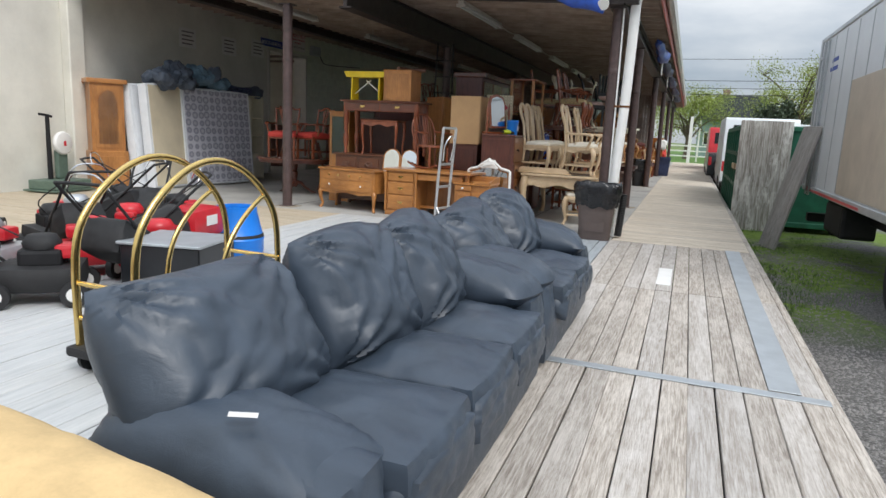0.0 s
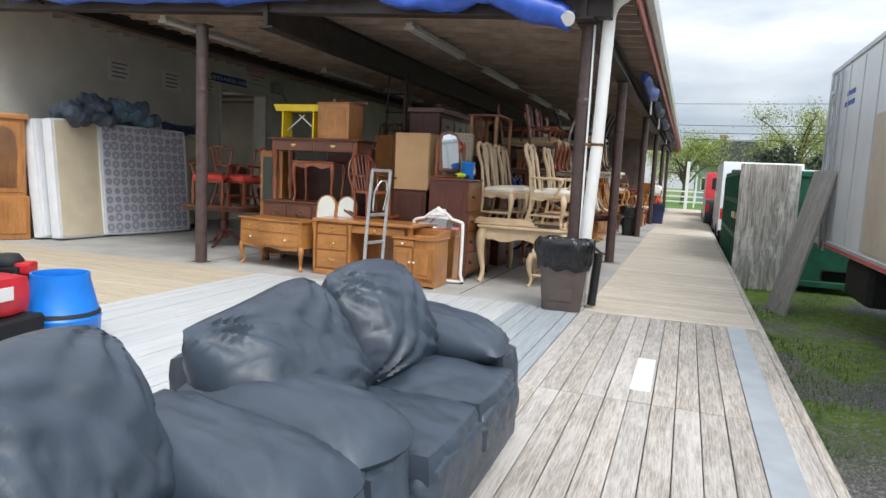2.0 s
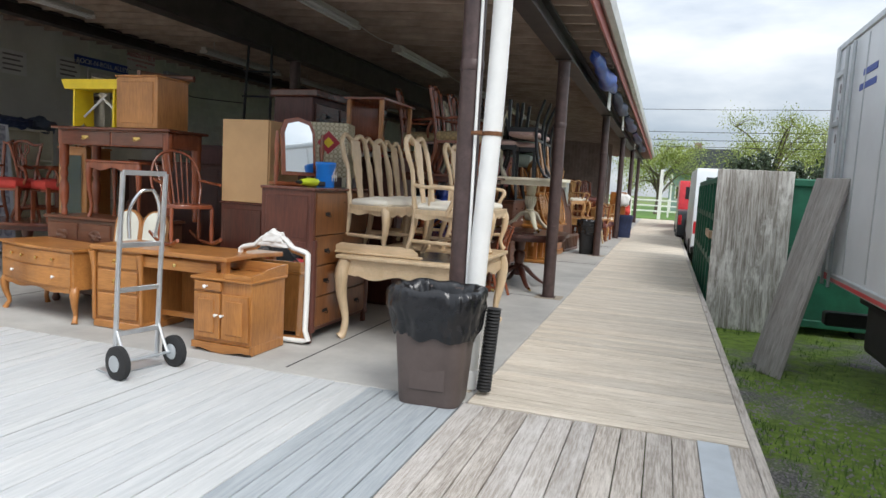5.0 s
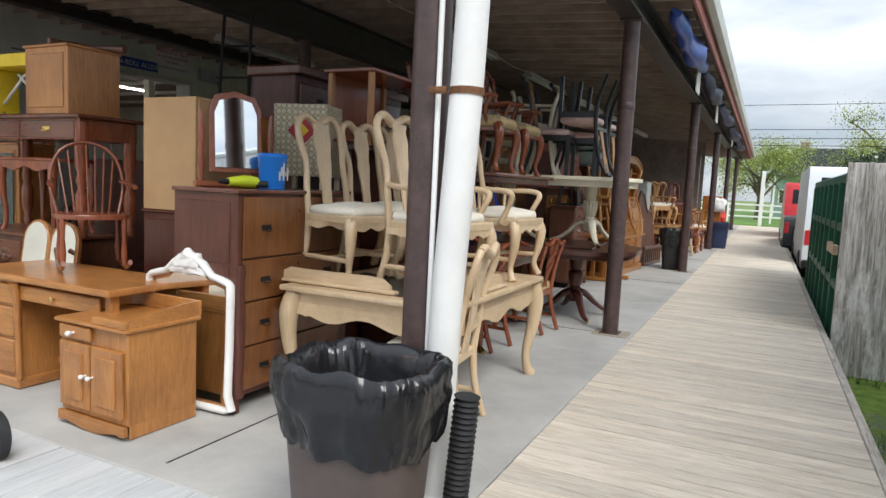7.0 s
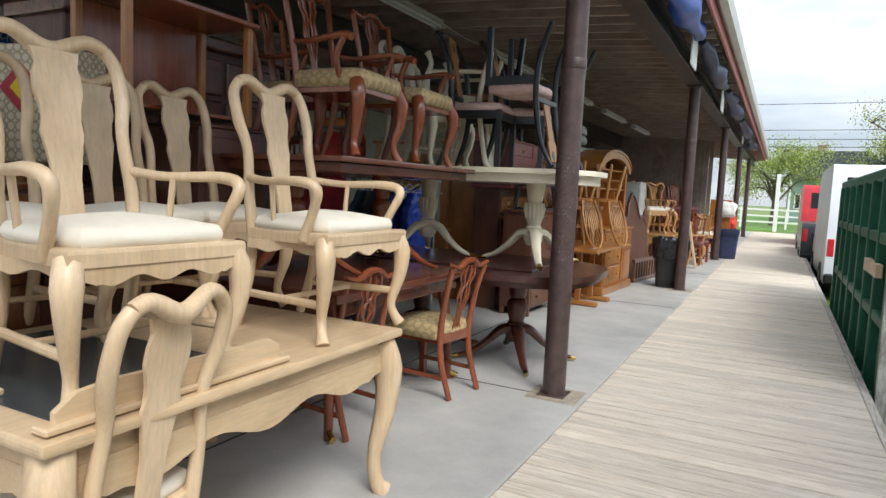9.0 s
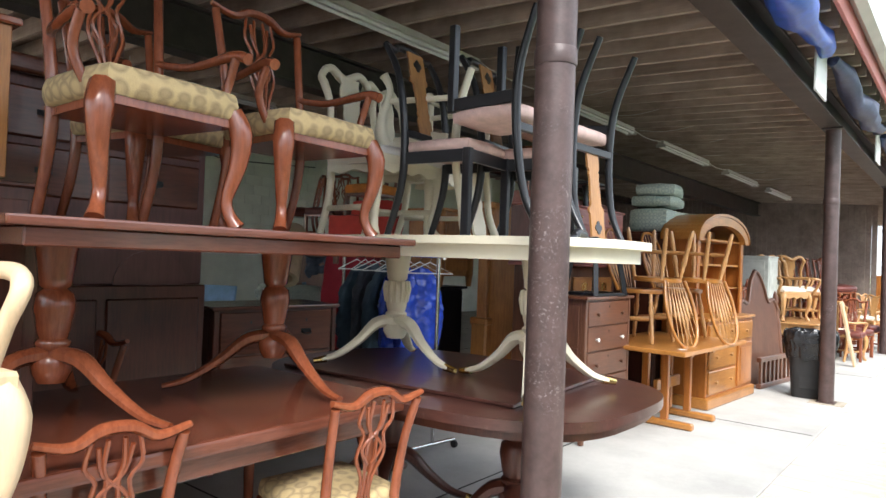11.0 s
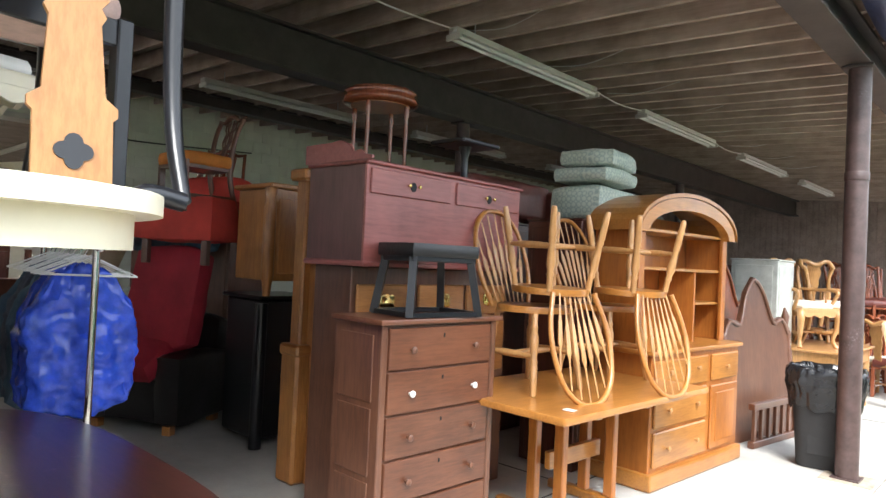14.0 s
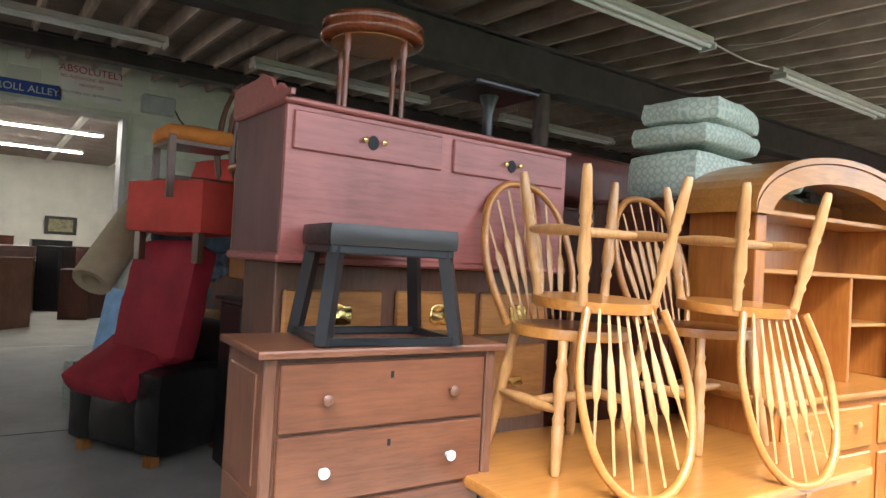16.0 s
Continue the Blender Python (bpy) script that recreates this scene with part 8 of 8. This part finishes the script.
for k in range(9):
    box(-24, -8.380, 9 + 2 * k, 9.12 + 2 * k, 4.2, 4.299, 0.004, bm)
setting("room_beams", bm, WALL_CREAM, "pale painted roof beams of the hall", "beams")
for x in (-11.5, -15, -19):
    for y in (11.5, 15.2, 19.5):
        l = strip_lamp(x, y, 4.11, 2.44, True)
        tagged(l, "lit fluorescent strip light in the hall", "strip light", "lit lights of the hall")
for k, (x, y) in enumerate(((-12, 17.5), (-13.5, 16), (-15.5, 18), (-17, 15.5), (-18.5, 17.5), (-21, 16.2), (-22.5, 18.2), (-16, 20))):
    box_thing("hall_furniture", "dark wooden dresser in the hall beyond the doorway", "dresser", pose(x, y, 0, 0, 0, 40 * k), 0.5, 1.1, 0.8 + 0.25 * (k % 4), (MAHOG_Z, WALNUT_Z, REDDARK)[k % 3])
for x, y in ((-11.2, 18.6), (-16, 14.4)):
    tagged(part("hall_post", box(x - 0.1, x + 0.1, y - 0.1, y + 0.1, 0, 4.3, 0.01), WALL_CREAM), "pale painted post in the hall", "post", kind="structure")
hr = random.Random(77)
for k in range(16):
    box_thing("hall_furniture", "dark wooden cabinet crowded in the hall beyond the doorway", "cabinet", pose(-9.6 - 0.55 * k, 15.3 + hr.uniform(-0.2, 3.4), 0, 0, 0, hr.uniform(0, 90)), 0.5, hr.uniform(0.7, 1.4), hr.uniform(0.7, 1.5), (MAHOG_Z, WALNUT_Z, REDDARK, BLACK)[k % 4])
box_thing("stored_cabinet", "dark cabinet carrying old chairs by the doorway", "cabinet", pose(-4.3, 17.7, 0, 0, 0, -75), 0.6, 1.7, 1.72, WALNUT_Z)
for k in range(3):
    oc_ = copy_thing(rc, pose(-4.8 + 0.5 * k, 17.6 + 0.1 * k, 1.722, 0, 0, -120 + 50 * k))
    tagged(oc_, "old dark wooden chair stored on a cabinet by the doorway", "chair", "old chairs by the doorway")
tagged(part("folded_cloth", cushion(0.5, 1.0, 0.26, 0.5, 0.05, 5, 12, m=pose(-3.6, 17.1, 1.62, 0, 0, 20)), TEAL, None, "", True), "folded blue cloth lying between stored chairs", "cloth")
pt = thing("framed_picture", "small dark framed picture on the far wall", "picture", pose(-23.98, 17.6, 2.0))
part("frame", box(-0.01, 0.03, -0.5, 0.5, -0.32, 0.32, 0.01), BLACK, pt)
part("canvas", box(0.03, 0.034, -0.38, 0.38, -0.22, 0.22, 0.001), plain("painted_canvas", (0.3, 0.27, 0.15), 0.6, 0, 0.6, 8), pt)


# ---- the yard ----
tk = thing("box_truck", "white box truck body with ribbed side and black chassis", "truck", pose(5.55, 0, -0.45))
part("box_body", box(0, 2.4, 5.2, 13.7, 1.15, 3.85, 0.02), TRUCK, tk)
part("top_rail", box(-0.02, 2.42, 5.18, 13.72, 3.83, 3.92, 0.015), METAL, tk)
part("bottom_rail", box(-0.025, 2.42, 5.18, 13.72, 1.06, 1.17, 0.012), METAL, tk)
part("corner_post", box(-0.03, 0.06, 13.6, 13.74, 1.1, 3.9, 0.012), METAL, tk)
for y in (13.15, 12.85):
    part("lock_rod", tube([(-0.035, y, 1.0), (-0.035, y, 3.8)], 0.02, 8, n=1), METAL, tk, "", True)
for k in range(9):
    part("panel_seam", box(-0.008, 0.002, 12.4 - 0.85 * k, 12.43 - 0.85 * k, 1.2, 3.8, 0.002), METAL, tk)
for z in (1.5, 2.2, 2.9, 3.5):
    part("hinge", box(-0.03, 0.0, 13.3, 13.6, z, z + 0.07, 0.006), METAL, tk)
part("tan_panel", box(-0.02, 0.0, 5.3, 10.6, 1.2, 2.9, 0.004), plain("tan_truck_panel", (0.5, 0.43, 0.35), 0.5, 0, 0.15, 2), tk)
for k, z in enumerate((3.35, 3.2)):
    part("lettering_bar", box(-0.006, 0.0, 12.0, 12.5 + 0.1 * k, z, z + 0.07, 0.001), SIGN_BLUE, tk)
for k, d_ in enumerate("0150"):
    text_mesh(d_, 0.16, SIGN_GREY, tk, Matrix.Translation((-0.006, 13.45, 3.3 - 0.2 * k)) @ Matrix(((0, 0, -1, 0), (-1, 0, 0, 0), (0, 1, 0, 0), (0, 0, 0, 1))))
part("frame_rail", box(0.5, 0.7, 5.2, 13.6, 0.75, 1.06, 0.01), DARKMETAL, tk)
part("frame_rail", box(1.7, 1.9, 5.2, 13.6, 0.75, 1.06, 0.01), DARKMETAL, tk)
part("fuel_tank", box(0.1, 0.6, 10.5, 11.8, 0.5, 1.0, 0.06, seg=2), DARKMETAL, tk)
part("bumper", box(0.1, 2.3, 13.4, 13.6, 0.45, 0.62, 0.02), DARKMETAL, tk)
part("marker_light", box(-0.03, 0.0, 13.0, 13.14, 1.07, 1.15, 0.004), REDP, tk, "red marker light")
part("reflective_tape", box(-0.029, -0.026, 9.0, 12.8, 1.08, 1.12, 0.001), REDP, tk, "red reflective tape")
for y in (6.4, 7.5):
    for x in (0.25, 2.0):
        wh = part("wheel", lathe([(0.2, -0.13), (0.42, -0.14), (0.48, -0.1), (0.48, 0.1), (0.42, 0.14), (0.2, 0.13)], 26, m=pose(x, y, 0.48, 0, 90)), BLACKMATT, tk, "", True)
        part("rim", lathe([(0.08, -0.145), (0.24, -0.13), (0.24, 0.13), (0.08, 0.145)], 18, m=pose(x, y, 0.48, 0, 90)), METAL, wh, "", True)
for y in (9.2, 10.2, 11.9):
    part("cross_member", box(0.5, 1.9, y, y + 0.12, 0.8, 1.0, 0.008), DARKMETAL, tk)

bdm = box(-0.52, 0.52, -0.02, 0.02, 0, 2.4, 0.006)
pb = tagged(part("plywood_sheet", bdm, BOARD_PEEL), "weathered plywood sheet with peeling white paint leaning on a dumpster", "plywood")
pb.matrix_basis = pose(4.88, 14.86, -0.45, -3.5, 0, -3)
for k, (x, y, w_, r) in enumerate(((5.05, 12.3, 0.34, 17), (5.05, 12.68, 0.34, 16.4), (5.07, 13.0, 0.26, 17.5))):
    b = tagged(part("leaning_plank", box(-0.025, 0.025, -w_ / 2, w_ / 2, 0, 2.35, 0.006), PLANK_GREY), "silvered wide plank leaning against the truck", "plank", "planks leaning on the truck")
    b.matrix_basis = pose(x - 0.15, y, -0.45, 0, r, 34)

dm = thing("dumpster", "dark green steel dumpster with ribs beside the boardwalk", "dumpster", pose(4.42, 15.05, -0.45))
part("body", box(0.06, 2.2, 0, 5.7, 0.18, 2.2, 0.02), DUMPSTER, dm)
part("top_rail", box(-0.02, 2.26, -0.04, 5.76, 2.18, 2.3, 0.02), DUMPSTER, dm)
part("bottom_rail", box(-0.02, 2.26, -0.02, 5.74, 0.12, 0.24, 0.015), DUMPSTER, dm)
for k in range(8):
    part("rib", box(-0.04, 0.07, 0.02 + 0.78 * k, 0.14 + 0.78 * k, 0.2, 2.2, 0.012), DUMPSTER, dm)
for z in (0.9, 1.6):
    part("rail", box(-0.03, 0.06, 0.1, 5.6, z, z + 0.1, 0.012), DUMPSTER, dm)
part("door_bar", box(0.3, 2.0, -0.05, 0.0, 1.2, 1.3, 0.01), DUMPSTER, dm)
for x, y in ((0.1, 0.3), (2.1, 0.3), (0.1, 5.4), (2.1, 5.4)):
    part("skid", box(x - 0.08, x + 0.12, y - 0.15, y + 0.15, 0, 0.13, 0.01), DARKMETAL, dm)
part("timber", box(-0.06, 0.0, 0.6, 1.5, 1.3, 1.42, 0.006), BLEACHED, dm, "pale loose timber")


def van(label, m, body_m, L, W, H, name="van"):
    v = thing(name, label, "vehicle", m)
    out = [(-L / 2, 0.35), (L / 2, 0.35), (L / 2, 0.95), (L * 0.36, 1.05), (L * 0.24, H * 0.94), (L * 0.18, H), (-L / 2 + 0.08, H), (-L / 2, H - 0.1)]
    part("body", prism(out, W, m=Matrix(((0, 0, 1, -W / 2), (1, 0, 0, 0), (0, 1, 0, 0), (0, 0, 0, 1))), bev=0.03), body_m, v, "", True)
    part("rear_window", box(-W / 2 + 0.25, W / 2 - 0.25, -L / 2 - 0.012, -L / 2 + 0.01, H - 0.8, H - 0.25, 0.02), BLACK, v)
    part("bumper", box(-W / 2, W / 2, -L / 2 - 0.12, -L / 2, 0.35, 0.55, 0.03), DARKMETAL, v)
    for s in (1, -1):
        part("tail_light", box(s * (W / 2 - 0.08) - 0.06, s * (W / 2 - 0.08) + 0.06, -L / 2 - 0.015, -L / 2 + 0.02, 0.9, 1.25, 0.01), REDP, v, "red tail light")
        for y in (-L * 0.3, L * 0.32):
            wh = part("wheel", lathe([(0.15, -0.1), (0.33, -0.11), (0.35, -0.08), (0.35, 0.08), (0.33, 0.11), (0.15, 0.1)], 20, m=pose(s * (W / 2 - 0.08), y, 0.35, 0, 90)), BLACKMATT, v, "", True)
            part("rim", lathe([(0.05, -0.115), (0.18, -0.105), (0.18, 0.105), (0.05, 0.115)], 14, m=pose(s * (W / 2 - 0.08), y, 0.35, 0, 90)), METAL, wh, "", True)
    return v


van("white box van parked beyond the dumpster", pose(5.6, 27.0, -0.45), TRUCK, 6.0, 2.3, 2.75)
van("red van parked at the end of the boardwalk", pose(5.2, 37.5, -0.45), REDP, 5.0, 1.9, 2.6)
van("dark pickup truck backed up beside the boardwalk", pose(4.95, 31.8, -0.45), BLACK, 4.6, 1.6, 1.4, "pickup_truck")
tr2 = thing("trailer", "long white trailer roof behind the hedge line", "trailer", pose(10.5, 30, -0.45))
part("body", box(-4, 3, 0, 2.4, 0.9, 2.75, 0.03), TRUCK, tr2)
for y in (0.4, 2.0):
    for x in (-3, 2):
        part("wheel", lathe([(0.3, -0.1), (0.45, -0.1), (0.45, 0.1), (0.3, 0.1)], 18, m=pose(x, y, 0.45, 90)), BLACKMATT, tr2, "", True)
part("chassis", box(-3.9, 2.9, 0.6, 1.8, 0.6, 0.9, 0.02), DARKMETAL, tr2)


def leaf_cloud(rnd, centres, n, size, spread):
    """Many small leaf blades round the given centres, as one mesh."""
    vs, fs = [], []
    for _ in range(n):
        c = rnd.choice(centres)
        p = Vector(c) + Vector((rnd.gauss(0, 1), rnd.gauss(0, 1), rnd.gauss(0, 0.8))) * spread
        a = Euler((rnd.uniform(0, 6.3), rnd.uniform(0, 6.3), rnd.uniform(0, 6.3))).to_matrix()
        s = size * rnd.uniform(0.6, 1.4)
        k = len(vs)
        vs += [p + a @ Vector(q) * s for q in ((-0.5, 0, 0), (0, -0.3, 0.05), (0.5, 0, 0), (0, 0.3, 0.05))]
        fs.append((k, k + 1, k + 2, k + 3))
    me = bpy.data.meshes.new("crown")
    me.from_pydata([tuple(v) for v in vs], [], fs)
    return me


def tree(label, m, H, R, n, leaf, leaf_m, seed, bare=0.0):
    t = thing("tree", label, "tree", m, "trees beyond the yard")
    rnd = random.Random(seed)
    bm = tube([(0, 0, 0), (0.1, 0.05, H * 0.2), (0, 0, H * 0.45)], [0.035 * H, 0.026 * H, 0.018 * H], 10)
    tips = []
    for k in range(16):
        a = 2 * math.pi * k / 16 + rnd.uniform(-0.3, 0.3)
        z0 = H * rnd.uniform(0.18, 0.45)
        r, z1 = R * rnd.uniform(0.45, 0.95), H * rnd.uniform(0.45, 0.98)
        mid = (0.45 * r * math.cos(a), 0.45 * r * math.sin(a), z0 + 0.5 * (z1 - z0))
        end = (r * math.cos(a), r * math.sin(a), z1 - 0.25 * H * (r / R) ** 2)
        tube([(0, 0, z0), mid, end], [0.011 * H, 0.007 * H, 0.002 * H], 6, bm)
        tips.append(end)
        for j in range(5):
            f = rnd.uniform(0.4, 1.0)
            q = Vector((0, 0, z0)).lerp(Vector(mid), min(1, f * 2)) if f < 0.5 else Vector(mid).lerp(Vector(end), f * 2 - 1)
            e = q + Vector((rnd.uniform(-1, 1), rnd.uniform(-1, 1), rnd.uniform(-0.3, 0.9))) * R * 0.3
            tube([q, (q + e) / 2 + Vector((0, 0, 0.1)), e], [0.004 * H, 0.003 * H, 0.001 * H], 5, bm, n=2)
            tips.append(tuple(e))
    part("trunk", bm, BARK, t, "", True)
    me = leaf_cloud(rnd, tips, n, leaf, R * 0.13)
    me.materials.append(leaf_m)
    cr_ = new("crown", me)
    cr_.parent = t
    return t


tree("spreading tree with thin fresh green leaves beyond the fence", pose(3.0, 70, -0.45), 8.4, 4.3, 13000, 0.14, LEAF, 3)
tree("tall spring tree with sparse yellow green leaves", pose(11.5, 62, -0.45), 9.6, 4.0, 11000, 0.13, LEAF, 8)
tree("spring tree with sparse fresh leaves behind the house", pose(16.5, 66, -0.45), 9.4, 4.2, 11000, 0.13, LEAF, 9)
for k in range(12):
    rnd = random.Random(k + 40)
    H = rnd.uniform(3.4, 5.2)
    hd = thing("conifer_shrub", "dark conifer shrub in the hedge behind the yard", "shrub", pose(7.2 + 0.85 * k + rnd.uniform(-0.2, 0.2), 45 + rnd.uniform(-1, 1), -0.45), "hedge shrubs")
    part("trunk", tube([(0, 0, 0), (0.05, 0, H * 0.5), (0, 0.05, H * 0.95)], [0.09, 0.06, 0.01], 7), BARK, hd, "", True)
    cs = []
    for j in range(34):
        z = H * (0.06 + 0.9 * j / 34)
        r = 0.85 * (1 - 0.8 * z / H) * rnd.uniform(0.5, 1.2)
        a = rnd.uniform(0, 6.3)
        cs.append((r * math.cos(a), r * math.sin(a), z))
    me = leaf_cloud(rnd, cs, 2200, 0.2, 0.24)
    me.materials.append(LEAF_DARK)
    o = new("crown", me)
    o.parent = hd
for k in range(7):
    rnd = random.Random(k + 90)
    fy = thing("forsythia_shrub", "low shrub with yellow flowering twigs", "shrub", pose(6.6 + 1.4 * k, 43, -0.45), "yellow shrubs")
    bm = bmesh.new()
    cs = []
    for j in range(12):
        a, l_ = rnd.uniform(0, 6.3), rnd.uniform(1.6, 3.0)
        e = (0.7 * math.cos(a), 0.7 * math.sin(a), l_)
        tube([(0, 0, 0), (e[0] * 0.4, e[1] * 0.4, l_ * 0.6), e], [0.02, 0.015, 0.005], 5, bm, n=2)
        cs += [(e[0] * f, e[1] * f, l_ * f) for f in (0.5, 0.7, 0.85, 1.0)]
    part("twigs", bm, BARK, fy)
    me = leaf_cloud(rnd, cs, 400, 0.12, 0.14)
    me.materials.append(plain("forsythia_yellow", (0.5, 0.4, 0.03), 0.7))
    o = new("flowers", me)
    o.parent = fy

hs = thing("house", "grey green house with a dark shingle roof and white trim", "house", pose(8.5, 86, -0.45))
part("wall", box(-4.4, 4.4, 0, 8, 0, 4.6, 0.02), HOUSE_GREEN, hs)
part("roof", prism([(-4.9, 4.4), (4.9, 4.4), (4.9, 4.6), (2.6, 7.4), (-2.6, 7.4), (-4.9, 4.6)], 9.0, m=Matrix(((1, 0, 0, 0), (0, 0, -1, 8.5), (0, 1, 0, 0), (0, 0, 0, 1)))), SHINGLE, hs)
part("chimney", box(-1.9, -1.1, 3, 4, 7.2, 8.3, 0.02), plain("brick_chimney", (0.3, 0.2, 0.16), 0.9), hs)
for x in (-3.2, -1.0, 1.4, 3.2):
    w_ = part("window", box(x - 0.55, x + 0.55, -0.05, 0.02, 1.4, 3.0, 0.02), WHITE, hs)
    part("pane", box(x - 0.42, x + 0.42, -0.07, -0.045, 1.52, 2.88, 0.01), BLACK, w_)
    part("glazing_bar", box(x - 0.03, x + 0.03, -0.085, -0.065, 1.5, 2.9, 0.005), WHITE, w_)
part("porch_post", box(-4.3, -4.1, -0.4, -0.2, 0, 4.4, 0.01), WHITE, hs)

fn = thing("rail_fence", "white two-rail fence across the end of the drive", "fence", pose(0, 62, -0.45))
for k in range(14):
    x = -14 + 3 * k
    part("post", box(x - 0.07, x + 0.07, -0.07, 0.07, 0, 1.55, 0.01), WHITE, fn)
for z in (0.45, 0.9, 1.35):
    part("rail", box(-14, 26, -0.03, 0.03, z, z + 0.12, 0.01), WHITE, fn)
pz = tagged(part("white_post", box(3.2, 3.45, 57.9, 58.15, -0.45, 3.4, 0.01), WHITE), "tall white post by the fence", "post")
for z in (5.2, 5.7, 6.3, 8.0):
    tagged(part("power_line", tube([(-30, 58, z + 0.6), (0, 58, z), (40, 58, z + 0.5)], 0.02, 5, n=6), BLACKMATT), "black overhead power line", "power line", kind="structure")
for x in (-30, 40):
    tagged(part("utility_pole", tube([(x, 58, -0.5), (x, 58, 9.0)], [0.16, 0.12], 10, n=1), BARK), "wooden utility pole holding power lines", "utility pole")

# grass blades and gravel by the deck
rnd = random.Random(11)
vs, fs = [], []
for _ in range(9000):
    y = rnd.uniform(6.4, 24) if rnd.random() < 0.8 else rnd.uniform(24, 40)
    x = 4.36 + abs(rnd.gauss(0, 0.9))
    if noise.noise(Vector((x * 0.9, y * 0.6, 3))) < -0.1 or x > 9:
        continue
    h_, a = rnd.uniform(0.02, 0.09), rnd.uniform(0, 6.3)
    dx, dy = 0.006 * math.cos(a), 0.006 * math.sin(a)
    k = len(vs)
    vs += [(x - dx, y - dy, -0.452), (x + dx, y + dy, -0.452), (x + rnd.uniform(-0.03, 0.03), y + rnd.uniform(-0.03, 0.03), -0.45 + h_)]
    fs.append((k, k + 1, k + 2))
me = bpy.data.meshes.new("grass")
me.from_pydata(vs, [], fs)
me.materials.append(plain("grass_blade", (0.1, 0.19, 0.03), 0.7, 0, 0.4, 0.8))
tagged(new("grass", me), "thin green grass and moss beside the boardwalk", "grass", kind="stuff")
vs, fs = [], []
for _ in range(5000):
    y, x = rnd.uniform(2.0, 12), 4.37 + abs(rnd.gauss(0, 1.0))
    s = rnd.uniform(0.006, 0.022)
    k = len(vs)
    vs += [(x - s, y, -0.452), (x, y - s, -0.452), (x + s, y, -0.452), (x, y + s, -0.452), (x, y, -0.45 + s * 0.8)]
    fs += [(k, k + 1, k + 4), (k + 1, k + 2, k + 4), (k + 2, k + 3, k + 4), (k + 3, k, k + 4)]
me = bpy.data.meshes.new("gravel")
me.from_pydata(vs, [], fs)
me.materials.append(plain("gravel_stone", (0.22, 0.21, 0.2), 0.85, 0, 0.5, 2.5))
tagged(new("gravel", me), "loose grey gravel beside the deck", "gravel", kind="stuff")


# ---- decks of single boards ----
deck("deck_weathered", "bare weathered grey boards with flaking pale paint", 2.42, 4.26, -4.0, 8.55, 0.158, "y", [DECK_OLD, DECK_OLD, DECK_PALE], splits=(3.12, 5.6))
deck("deck_mid_grey", "mid grey painted deck boards", 1.70, 2.415, -4.0, 8.55, 0.13, "y", [DECK_MID], splits=(3.2,))
deck("deck_light_grey", "light grey painted deck boards", -1.95, 1.695, -4.0, 8.55, 0.14, "y", [DECK_LIGHT], splits=(3.2,))
deck("deck_tan", "worn tan deck boards before the shed", -7.990, -1.955, -4.0, 8.55, 0.14, "x", [DECK_TAN])
deck("boardwalk", "narrow weathered boards laid across the long boardwalk", 2.44, 4.26, 8.57, 45.0, 0.125, "x", [WALK_WOOD], gap=0.009)
